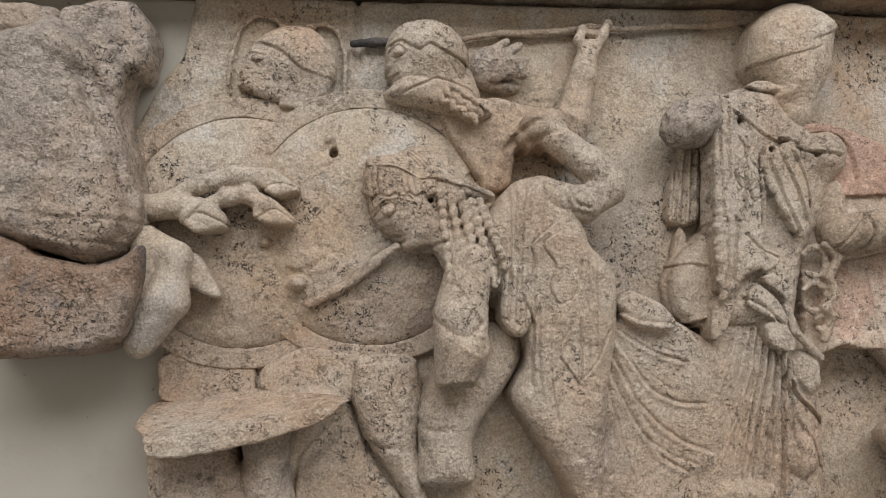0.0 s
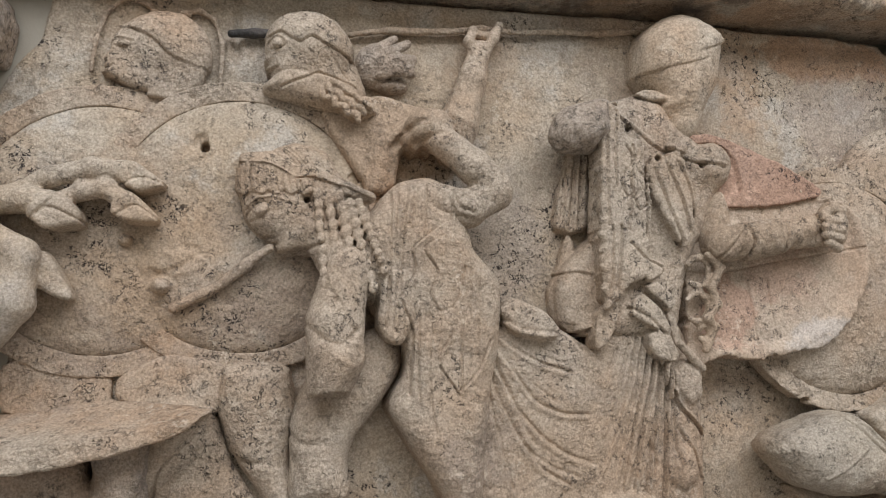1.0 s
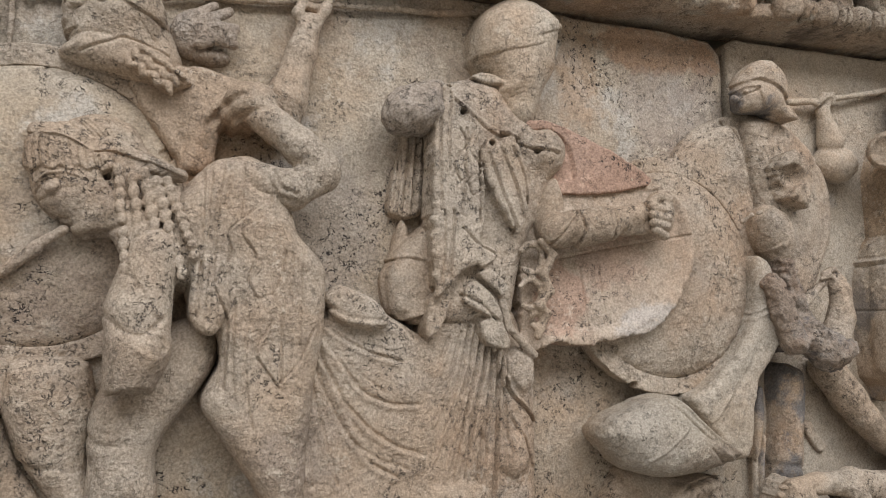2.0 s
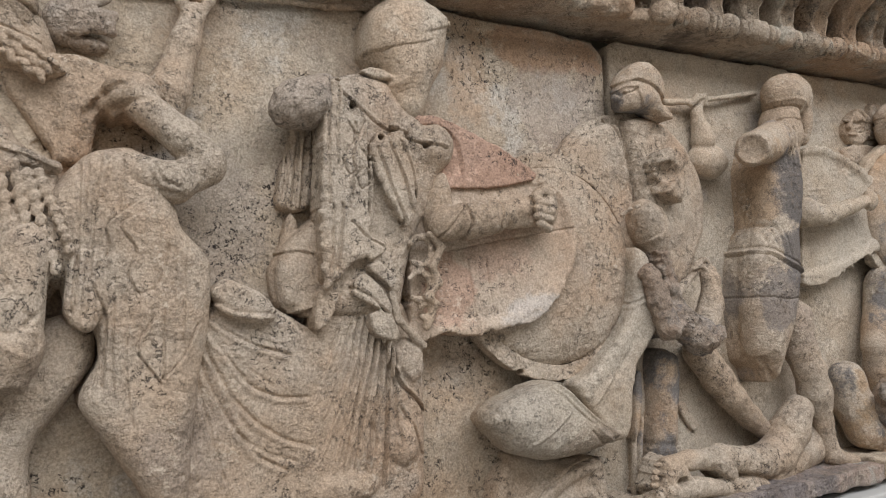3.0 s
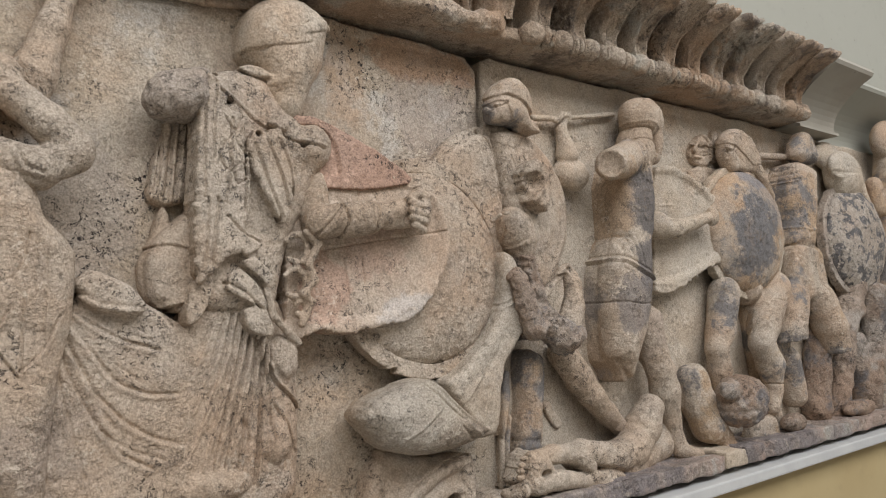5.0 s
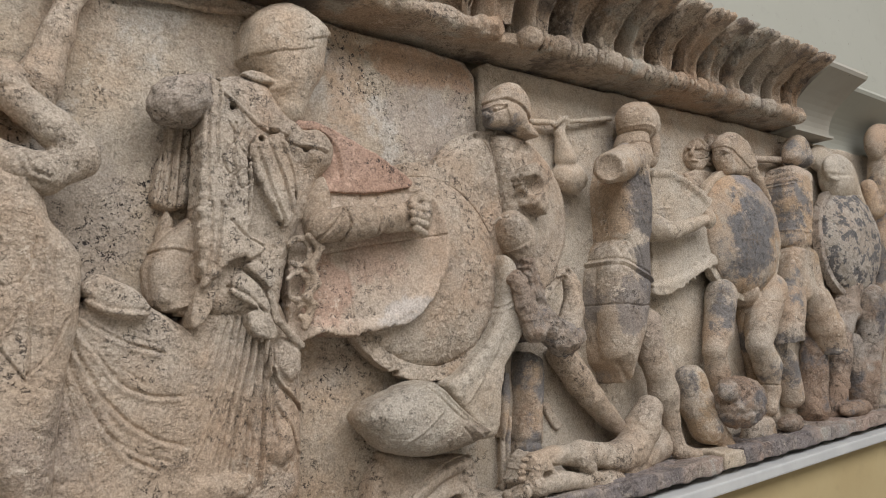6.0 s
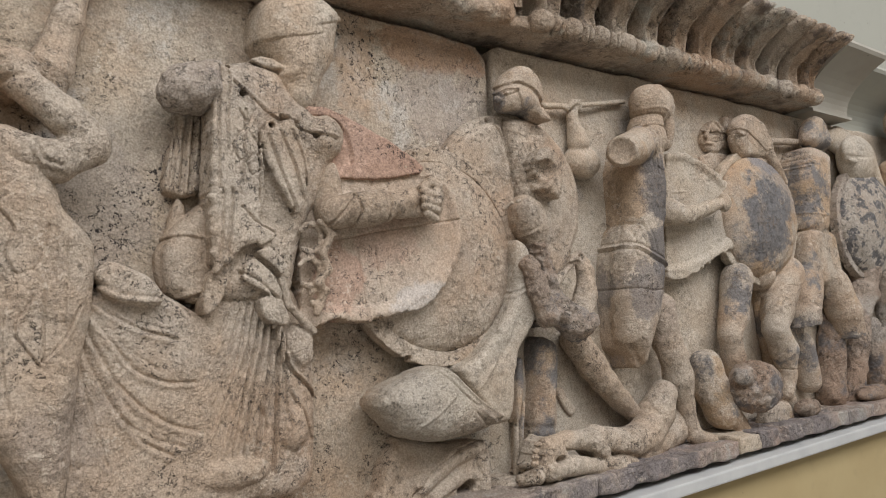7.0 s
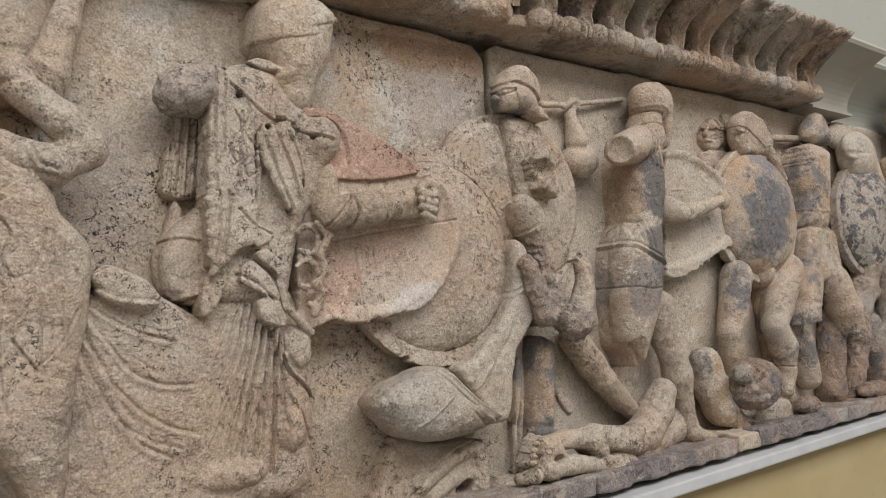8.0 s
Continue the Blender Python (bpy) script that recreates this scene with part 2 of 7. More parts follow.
def skin(d, origin, h):
    """Vertices and quads of the zero surface of a distance grid (surface nets)."""
    s = d < 0
    n = [k - 1 for k in d.shape]
    acc = np.zeros((*n, 3), np.float32)
    cnt = np.zeros(n, np.float32)
    corners = [(i, j, k) for i in (0, 1) for j in (0, 1) for k in (0, 1)]
    cut = lambda g, c: g[c[0]:c[0] + n[0], c[1]:c[1] + n[1], c[2]:c[2] + n[2]]
    for a in corners:
        for ax in range(3):
            if a[ax]:
                continue
            b = list(a)
            b[ax] = 1
            da, db = cut(d, a), cut(d, b)
            m = cut(s, a) != cut(s, b)
            f = np.where(m, da / np.where(m, da - db, 1), 0)
            for q in range(3):
                acc[..., q] += np.where(m, a[q] + (f if q == ax else 0), 0)
            cnt += m
    live = cnt > 0
    index = np.full(n, -1, np.int64)
    index[live] = np.arange(live.sum())
    cells = np.argwhere(live)
    verts = (cells + acc[live] / cnt[live][:, None]) * h + np.array(origin)
    quads = []
    for ax in range(3):
        lo = [slice(None)] * 3
        hi = [slice(None)] * 3
        lo[ax], hi[ax] = slice(0, -1), slice(1, None)
        sa, sb = s[tuple(lo)], s[tuple(hi)]
        e = np.argwhere(sa != sb)
        u, v = (ax + 1) % 3, (ax + 2) % 3
        e = e[(e[:, u] > 0) & (e[:, v] > 0) & (e[:, u] < n[u]) & (e[:, v] < n[v])]
        if not len(e):
            continue
        def at(du, dv):
            q = e.copy()
            q[:, u] -= du
            q[:, v] -= dv
            return index[q[:, 0], q[:, 1], q[:, 2]]
        quad = np.stack([at(1, 1), at(0, 1), at(0, 0), at(1, 0)], 1)
        flip = ~sa[e[:, 0], e[:, 1], e[:, 2]]
        quad[flip] = quad[flip][:, ::-1]
        quads.append(quad[(quad >= 0).all(1)])
    return verts, np.concatenate(quads)


def outline_distance(p, x2, z2):
    """Signed distance to a closed outline, negative inside."""
    dd = np.full(x2.shape, 1e9, np.float32)
    sign = np.ones(x2.shape, bool)
    for i in range(len(p)):
        a, b = p[i], p[i - 1]
        ex, ez = b - a
        wx, wz = x2 - a[0], z2 - a[1]
        t = np.clip((wx * ex + wz * ez) / max(ex * ex + ez * ez, 1e-12), 0, 1)
        dd = np.minimum(dd, (wx - ex * t) ** 2 + (wz - ez * t) ** 2)
        c1, c2, c3 = z2 >= a[1], z2 < b[1], ex * wz > ez * wx
        sign ^= (c1 & c2 & c3) | (~c1 & ~c2 & ~c3)
    return np.where(sign, 1, -1) * np.sqrt(dd)


def soften(pts, closed, times=2):
    """Cuts the corners of a line, so that it runs in curves."""
    p = np.array(pts, np.float32)
    for _ in range(times):
        q = np.roll(p, -1, 0) if closed else p[1:]
        a = p if closed else p[:-1]
        r = np.empty((2 * len(a), 2), np.float32)
        r[0::2], r[1::2] = 0.84 * a + 0.16 * q, 0.16 * a + 0.84 * q
        p = r if closed else np.concatenate([p[:1], r[1:-1], p[-1:]])
    return p


def ragged(p, amp, step=0.0035):
    """Breaks an outline into short uneven steps, as chipped marble edges are."""
    rng = np.random.RandomState(len(p))
    out = []
    for a, b in zip(p, np.roll(p, -1, 0)):
        n = max(1, int(np.hypot(*(b - a)) / step))
        for i in range(n):
            out.append(a + (b - a) * i / n + rng.normal(0, amp, 2))
    return np.array(out, np.float32)


class Carving:
    """A piece of relief. x runs along the frieze, y into the wall, z up; the ground of the relief is y = 0."""

    def __init__(self, h=0.0025, back=0.004):
        self.h, self.back, self.ops, self.strokes, self.patches, self.rough = h, back, [], [], [], []

    def op(self, lo, hi, fn, k, cutting):
        self.ops.append((np.array(lo, float), np.array(hi, float), fn, k, cutting))

    def limb(self, a, ra, b, rb, k=0.003, cutting=False):
        a, b = np.array(a, np.float32), np.array(b, np.float32)
        w = b - a
        ww = max(float(w @ w), 1e-9)
        def fn(x, y, z):
            t = np.clip(((x - a[0]) * w[0] + (y - a[1]) * w[1] + (z - a[2]) * w[2]) / ww, 0, 1)
            return np.sqrt((x - a[0] - t * w[0]) ** 2 + (y - a[1] - t * w[1]) ** 2 + (z - a[2] - t * w[2]) ** 2) - (ra + t * (rb - ra))
        r = max(ra, rb)
        self.op(np.minimum(a, b) - r, np.maximum(a, b) + r, fn, k, cutting)

    def strand(self, pts, r, k=0.003):
        for a, b in zip(pts, pts[1:]):
            self.limb(a, r, b, r, k)

    def blob(self, c, r, turn=0, k=0.003, cutting=False):
        """An ellipsoid; turn: degrees in the plane of the wall."""
        ca, sa = math.cos(radians(turn)), math.sin(radians(turn))
        def fn(x, y, z):
            u, v, w = (x - c[0]) * ca + (z - c[2]) * sa, y - c[1], (z - c[2]) * ca - (x - c[0]) * sa
            k0 = np.sqrt((u / r[0]) ** 2 + (v / r[1]) ** 2 + (w / r[2]) ** 2)
            k1 = np.sqrt((u / r[0] ** 2) ** 2 + (v / r[1] ** 2) ** 2 + (w / r[2] ** 2) ** 2)
            return k0 * (k0 - 1) / np.maximum(k1, 1e-6)
        m = max(r[0], r[2]) if turn else None
        e = np.array((m or r[0], r[1], m or r[2]))
        self.op(np.array(c) - e, np.array(c) + e, fn, k, cutting)

    def plate(self, pts, front, depth=None, rnd=0.01, slope=0.0, k=0.003, cutting=False, lean=None, sharp=False, jag=0.0):
        """A slab with the outline pts in x and z, front metres proud of the wall, its rim rounded by rnd; slope: how much further out it stands per metre of x; lean: x, height, slope and rise of a top face that falls back to the wall."""
        p = np.array(pts, np.float32) if cutting or sharp else soften(pts, True)
        if jag:
            p = ragged(p, jag)
        mid = (p[:, 0].min() + p[:, 0].max()) / 2
        back = 0.12 if depth is None else depth - front
        def fn(x, y, z):
            x2, z2 = x[:, 0, :] + 0 * z[:, 0, :], z[:, 0, :] + 0 * x[:, 0, :]
            flat = outline_distance(p, x2, z2)
            out = front + slope * (x2 - mid)
            if lean:
                out = front * np.clip(1 - (z2 - lean[1] - lean[2] * (x2 - lean[0])) / lean[3], 0, 1)
            q1 = (flat + rnd)[:, None, :]
            q2 = np.maximum(-y - out[:, None, :], y - back) + rnd
            return np.minimum(np.maximum(q1, q2), 0) + np.sqrt(np.maximum(q1, 0) ** 2 + np.maximum(q2, 0) ** 2) - rnd
        lo, hi = p.min(0), p.max(0)
        s = abs(slope) * (hi[0] - lo[0]) / 2
        self.op((lo[0], -front - s, lo[1]), (hi[0], back, hi[1]), fn, k, cutting)

    def dish(self, c, r, rim, dome, yaw=0, pitch=0, thick=0.012, k=0.002, which=0):
        """A round shield: a flat rim and a vaulted middle; yaw, pitch: how it turns from the wall, in degrees."""
        cy, sy, cp, sp = math.cos(radians(yaw)), math.sin(radians(yaw)), math.cos(radians(pitch)), math.sin(radians(pitch))
        ri = r - rim
        def fn(x, y, z):
            X, Y, Z = x - c[0], y - c[1], z - c[2]
            X, Y = X * cy + Y * sy, Y * cy - X * sy
            Y, Z = Y * cp + Z * sp, Z * cp - Y * sp
            rho, out = np.sqrt(X * X + Z * Z), -Y
            plate = np.maximum(np.maximum(rho - r, out - 0.004), -out - thick) - 0.001
            k0 = np.sqrt((rho / ri) ** 2 + (out / (dome + 0.006)) ** 2)
            vault = np.maximum(k0 * (k0 - 1) / np.maximum(np.sqrt((rho / ri ** 2) ** 2 + (out / (dome + 0.006) ** 2) ** 2), 1e-6), -out - thick)
            if which == 1:
                return vault
            return np.maximum(plate, ri - 0.002 - rho) if which == 2 else np.minimum(plate, vault)
        self.op(np.array(c) - (r, r * 0.5 + dome, r), np.array(c) + (r, r * 0.5, r), fn, k, False)

    def braid(self, a, b, n, r):
        """A plait of n knots."""
        a, b = Vector(a), Vector(b)
        for i in range(n):
            p = a.lerp(b, (i + 0.5) / n)
            self.blob(p, (r, r * 0.9, (b - a).length / n * 0.62), math.degrees(math.atan2(b.x - a.x, a.z - b.z)) * -1, 0.0015)

    def groove(self, pts, w, deep):
        """A line cut into the surface (deep > 0) or raised from it (deep < 0), followed in x and z."""
        self.strokes.append((soften(pts, False), w, deep))

    def patch(self, pts, lift, soft=0.0015):
        """Raises (or sinks) the surface inside an outline, as hair, helmets and hems lie on what they cover."""
        self.patches.append((soften(pts, True), lift, soft))

    def fan(self, first, last, n, w, deep):
        """n lines spread evenly between two."""
        a, b = np.array(first), np.array(last)
        for i in range(n):
            t = i / max(n - 1, 1)
            j = 0.06 * math.sin(i * 12.9898) / n
            self.groove(a + (b - a) * (t + j), w * (1 + 0.3 * math.sin(i * 4.1)), deep * (1 + 0.35 * math.sin(i * 7.7)))

    def skinned(self):
        h = self.h
        adds = [o for o in self.ops if not o[4]]
        lo = np.min([o[0] for o in adds], 0) - 3 * h
        hi = np.max([o[1] for o in adds], 0) + 3 * h
        hi[1] = min(hi[1], self.back)
        n = np.maximum(np.ceil((hi - lo) / h).astype(int) + 1, 4)
        gx, gy, gz = [(lo[i] + h * np.arange(n[i])).astype(np.float32) for i in range(3)]
        d = np.full(n, 0.03, np.float32)
        for a, b, fn, k, cutting in self.ops:
            m = 0.008 + k
            i0 = np.clip(np.floor((a - m - lo) / h).astype(int), 0, n - 1)
            i1 = np.clip(np.ceil((b + m - lo) / h).astype(int) + 1, 1, n)
            if (i1 - i0 < 2).any():
                continue
            sub = tuple(slice(p, q) for p, q in zip(i0, i1))
            v = fn(gx[sub[0]][:, None, None], gy[sub[1]][None, :, None], gz[sub[2]][None, None, :]).astype(np.float32)
            old = d[sub]
            if cutting:
                v = -v
                t = np.clip(0.5 - 0.5 * (v - old) / k, 0, 1)
                d[sub] = v + (old - v) * t + k * t * (1 - t)
            else:
                t = np.clip(0.5 + 0.5 * (v - old) / k, 0, 1)
                d[sub] = v + (old - v) * t - k * t * (1 - t)
        relief = np.zeros((n[0], n[2]), np.float32)
        for pts, w, deep in self.strokes:
            a, b = pts.min(0) - 3 * w, pts.max(0) + 3 * w
            i0, i1 = np.searchsorted(gx, a[0]), np.searchsorted(gx, b[0])
            k0, k1 = np.searchsorted(gz, a[1]), np.searchsorted(gz, b[1])
            if i1 <= i0 or k1 <= k0:
                continue
            x, z = gx[i0:i1][:, None], gz[k0:k1][None, :]
            dd = np.full((i1 - i0, k1 - k0), 1e9, np.float32)
            for p, q in zip(pts, pts[1:]):
                e = q - p
                t = np.clip(((x - p[0]) * e[0] + (z - p[1]) * e[1]) / max(float(e @ e), 1e-12), 0, 1)
                dd = np.minimum(dd, (x - p[0] - t * e[0]) ** 2 + (z - p[1] - t * e[1]) ** 2)
            relief[i0:i1, k0:k1] += deep * np.exp(-dd / (w * w))
        for pts, lift, soft in self.patches:
            i0, k0 = np.searchsorted(gx, pts[:, 0].min() - 2 * soft), np.searchsorted(gz, pts[:, 1].min() - 2 * soft)
            i1, k1 = np.searchsorted(gx, pts[:, 0].max() + 2 * soft), np.searchsorted(gz, pts[:, 1].max() + 2 * soft)
            x2, z2 = np.meshgrid(gx[i0:i1], gz[k0:k1], indexing="ij")
            t = np.clip(0.5 - outline_distance(pts, x2, z2) / (2 * soft), 0, 1)
            relief[i0:i1, k0:k1] -= lift * t * t * (3 - 2 * t)
        d += relief[:, None, :]
        for i, (size, amp) in enumerate([(0.03, 0.0012), (0.011, 0.0006), (0.005, 0.00035)] + self.rough):
            d += amp * lattice_noise(n, lo, h, size, 7 + i)
        return skin(d, lo, h)

    def thing(self, name, label, category, material, group=""):
        return figure(name, label, category, [(self, material)], group)


def figure(name, label, category, pieces, group=""):
    """One relief figure: its carvings joined into one mesh, each with its own state of the marble."""
    verts, quads, slots, mats, n = [], [], [], [], 0
    for s, material in pieces:
        v, q = s.skinned()
        verts.append(v)
        quads.append(q + n)
        n += len(v)
        if material not in mats:
            mats.append(material)
        slots.append(np.full(len(q), mats.index(material), np.int32))
    verts, quads, slots = np.concatenate(verts), np.concatenate(quads), np.concatenate(slots)
    me = bpy.data.meshes.new(name)
    me.vertices.add(len(verts))
    me.vertices.foreach_set("co", verts.astype(np.float32).ravel())
    me.loops.add(quads.size)
    me.loops.foreach_set("vertex_index", quads.astype(np.int32).ravel())
    me.polygons.add(len(quads))
    me.polygons.foreach_set("loop_start", np.arange(0, quads.size, 4, dtype=np.int32))
    me.polygons.foreach_set("use_smooth", np.ones(len(quads), bool))
    me.polygons.foreach_set("material_index", slots)
    me.update(calc_edges=True)
    for material in mats:
        me.materials.append(material)
    return tagged(new(name, me), label, category, group)


def shield(name, label, c, r, rim, dome, yaw, pitch, material, rim_material, shape=None, h=0.002):
    """A round shield: its vaulted bowl, and the flat rim as a part."""
    bowl, edge = Carving(h), Carving(h)
    bowl.dish(c, r, rim, dome, yaw, pitch, which=1)
    edge.dish(c, r, rim, dome, yaw, pitch, which=2)
    if shape:
        shape(bowl)
        shape(edge)
        edge.ops = edge.ops[:1] + [o for o in edge.ops[1:] if o[4]]
        edge.strokes, edge.patches = [], []
    ob = bowl.thing(name, label, "shield", material, "shields")
    part_ob = edge.thing("rim", "flat raised rim", "", rim_material)
    del part_ob["label"]
    part_ob.parent = ob
    return ob


# ---- marble slabs, base and cornice ----
def slab(name, outline, front, back, h, label, category, material, rough, lines=()):
    s = Carving(h, back)
    s.rough = rough
    s.plate(outline, front, front + back + 0.01, rnd=0.005, sharp=True)
    for pts, w, deep in lines:
        s.groove(pts, w, deep)
    ob = s.thing(name, label, category, material)
    return tagged(ob, kind="structure")


slab("wall_slab", [(-0.130, 1.943), (-0.145, 1.875), (-0.165, 1.85), (-0.195, 1.79), (-0.19, 1.70), (-0.158, 1.60), (-0.165, 1.53), (-0.178, 1.47),
     (-0.17, 1.29), (0.842, 1.29), (0.843, 1.80), (0.842, 1.912), (0.828, 1.930), (0.76, 1.935), (0.6, 1.940), (0.2, 1.940)], 0.0, 0.04, 0.004,
     "pitted beige marble slab forming the ground of the relief", "marble slab", marble_ground, [(0.08, 0.002)],
     [([(0.28, 1.911), (0.6, 1.917), (0.84, 1.925)], 0.003, 0.0025), ([(0.041, 1.95), (0.039, 1.86)], 0.003, 0.006)])
slab("wall_slab", [(0.850, 1.29), (2.55, 1.29), (2.55, 1.940), (0.872, 1.940), (0.852, 1.930), (0.850, 1.80)], 0.0, 0.04, 0.005,
     "pale beige marble slab with smooth filled patches", "marble slab", marble_clean, [(0.08, 0.002)])
box("wall_infill", (-0.30, 0.006, 1.65), (-0.12, 0.044, 1.938), infill_plaster, "smooth pale plaster infill at the slab's broken edge", "plaster infill", "structure", 0.004)

BASE = [(-0.2, 0.56), (0.562, 0.90), (0.903, 1.242), (1.244, 1.305), (1.307, 1.62), (1.622, 1.95), (1.952, 2.55)]
for i, (a, b) in enumerate(BASE):
    s = Carving(0.0025, 0.03)
    s.rough = [(0.02, 0.002), (0.008, 0.001)]
    lift = 0.002 * math.sin(i * 2.3)
    s.plate([(a, 1.296), (b, 1.296), (b, 1.322 + lift), (a, 1.324 + lift)], 0.096 + 0.003 * math.sin(i * 3.1), rnd=0.003, sharp=True)
    tagged(s.thing("base_block", "worn marble base block carrying the relief figures", "base block",
                   (base_marble, base_marble, base_marble, marble_clean)[i % 4], "base blocks"), kind="structure")


def part(name, bm, material, parent, label=""):
    me = bpy.data.meshes.new(name)
    bm.to_mesh(me)
    bm.free()
    for p in me.polygons:
        p.use_smooth = True
    me.materials.append(material)
    ob = new(name, me)
    ob.parent = parent
    return tagged(ob, label)


def grid_mesh(bm, nu, nv, fn):
    vs = [[bm.verts.new(fn(i / nu, j / nv)) for j in range(nv + 1)] for i in range(nu + 1)]
    for i in range(nu):
        for j in range(nv):
            bm.faces.new((vs[i][j], vs[i + 1][j], vs[i + 1][j + 1], vs[i][j + 1]))
    return vs


def wear(p, size, amp):
    return p + amp * Vector(noise.noise_vector(p / size))


def cyma(v):
    """Profile of the leaf moulding: how far out and how high, from its foot (v = 0) to its lip (v = 1)."""
    out = 0.056 - 0.010 * math.sin(math.pi * v) + 0.080 * v ** 2.4
    return out, 1.970 + 0.085 * v


cornice = tagged(new("cornice"), "carved marble cornice with beads and overhanging leaves", "cornice", "", "structure")
EAST = 1.725


def cornice_core():
    bm = bmesh.new()
    rows = [(-0.03, 1.9455), (0.03, 1.9455), (0.054, 1.9455), (0.058, 1.952), (0.052, 1.966)]
    rows += [(cyma(k / 8)[0] - 0.052, cyma(k / 8)[1]) for k in range(9)] + [(0.08, 2.068), (-0.03, 2.072)]
    n = 230
    def at(u, v):
        k = v * (len(rows) - 1)
        i = min(int(k), len(rows) - 2)
        o, z = [rows[i][q] + (rows[i + 1][q] - rows[i][q]) * (k - i) for q in (0, 1)]
        p = Vector((-0.6 + u * (EAST + 0.6), -o, z))
        return wear(wear(p, 0.03, 0.003), 0.01, 0.0015)
    vs = grid_mesh(bm, n, len(rows) * 2 - 2, at)
    bm.faces.new(vs[-1])
    bm.faces.new(vs[0][::-1])
    bmesh.ops.recalc_face_normals(bm, faces=bm.faces[:])
    return bm


part("moulding_core", cornice_core(), cornice_marble, cornice)

PITCH = 0.0620


def bead_mesh(seed):
    bm = bmesh.new()
    bmesh.ops.create_uvsphere(bm, u_segments=16, v_segments=10, radius=1.0)
    for v in bm.verts:
        p = Vector((v.co.x * 0.0205, v.co.y * 0.0185, v.co.z * 0.0175))
        v.co = wear(p + Vector((seed, 0, 0)), 0.012, 0.0035) - Vector((seed, 0, 0))
    return bm


def reel_mesh(seed):
    bm = bmesh.new()
    bmesh.ops.create_uvsphere(bm, u_segments=14, v_segments=8, radius=1.0)
    for v in bm.verts:
        p = Vector((max(-0.7, min(0.7, v.co.x)) * 0.0062, v.co.y * 0.0155, v.co.z * 0.0150))
        v.co = wear(p + Vector((seed, 0, 0)), 0.008, 0.002) - Vector((seed, 0, 0))
    return bm


n_beads = int((EAST - 0.86) / PITCH)
for i in range(n_beads + 1):
    x = EAST - 0.022 - i * PITCH
    part("bead", bead_mesh(i * 3.7), cornice_marble, cornice).location = (x, -0.062, 1.9585)
    for dx in (-0.0260, -0.0360):
        if i < n_beads:
            part("reel", reel_mesh(i * 2.1 + dx * 90), cornice_marble, cornice).location = (x + dx, -0.0615, 1.9585)


def leaf_mesh(width, lift, seed, deep):
    """One overhanging tongue: a hollow blade between raised borders, swelling to a lip that curls over."""
    bm = bmesh.new()
    def at(u, v):
        a = (u - 0.5) * 2
        vv = min(v / 0.8, 1.0)
        o, z = cyma(vv)
        w = width * (0.62 + 0.38 * vv ** 1.2)
        if v > 0.8:
            c = (v - 0.8) / 0.2
            w *= math.sqrt(max(0.0, 1 - 0.7 * c * c))
            o, z = o + 0.010 * math.sin(c * math.pi) - 0.05 * c * c, z + 0.018 * math.sin(c * math.pi * 0.5)
        side = max(0.0, (abs(a) - 0.72) / 0.28)
        border = 0.010 * math.exp(-((abs(a) - 0.66) / 0.13) ** 2) * (0.4 + 0.6 * math.sin(math.pi * min(1, v * 1.1)))
        hollow = -0.008 * math.exp(-(a / 0.42) ** 2) * math.sin(math.pi * min(1.0, v * 1.25)) + 0.004 * math.exp(-(a / 0.12) ** 2)
        p = Vector((a * w / 2, -(o + lift + border + hollow - (deep + lift) * side ** 2), z))
        q = p + Vector((seed, 0, 0))
        return wear(wear(q, 0.02, 0.003), 0.006, 0.0014) - Vector((seed, 0, 0))
    grid_mesh(bm, 26, 24, at)
    bmesh.ops.recalc_face_normals(bm, faces=bm.faces[:])
    return bm


LEAF = 0.077
for i in range(12):
    x = EAST - 0.034 - i * LEAF
    part("leaf", leaf_mesh(0.062, 0.008, i * 5.3, 0.055), cornice_marble, cornice).location = (x, 0, 0)
    part("dart", leaf_mesh(0.010, -0.020, i * 7.1 + 2, 0.03), cornice_marble, cornice, "narrow dart between the leaves").location = (x - LEAF / 2, 0, 0)

s = Carving(0.003, 0.01)
s.rough = [(0.025, 0.005), (0.01, 0.003)]
s.limb((0.40, -0.058, 1.956), 0.013, (0.83, -0.058, 1.957), 0.015)
tagged(s.thing("broken_edge", "crumbled marble edge where the beads are lost", "broken edge", cornice_marble), kind="structure")


def plain_moulding(name, a, b, inset, label, material):
    bm = bmesh.new()
    rows = [(-0.03, 1.938), (0.045 - inset, 1.938), (0.045 - inset, 1.944)] + [(0.035 - inset + 0.095 * (k / 10) ** 2.2, 1.948 + 0.105 * k / 10) for k in range(11)]
    rows += [(0.134 - inset, 2.060), (0.128 - inset, 2.07), (-0.03, 2.072)]
    vs = []
    for x in (a, b):
        vs.append([bm.verts.new((x, -o, z)) for o, z in rows])
    for j in range(len(rows) - 1):
        bm.faces.new((vs[0][j], vs[1][j], vs[1][j + 1], vs[0][j + 1]))
    bm.faces.new(vs[1])
    bm.faces.new(vs[0][::-1])
    bmesh.ops.recalc_face_normals(bm, faces=bm.faces[:])
    me = bpy.data.meshes.new(name)
    bm.to_mesh(me)
    bm.free()
    me.materials.append(material)
    return tagged(new(name, me), label, "moulding", "", "structure")


plain_moulding("trim_restored", EAST + 0.006, 1.915, 0.0, "plain smooth plaster cornice replacing the lost leaves", infill_plaster)
plain_moulding("trim_restored", 1.916, 3.2, 0.05, "plain pale plaster strip set back above the frieze", wall_paint)

# ---- the carved figures ----
# left end: weathered blocks of an animal's body

s = Carving(0.002, 0.004)
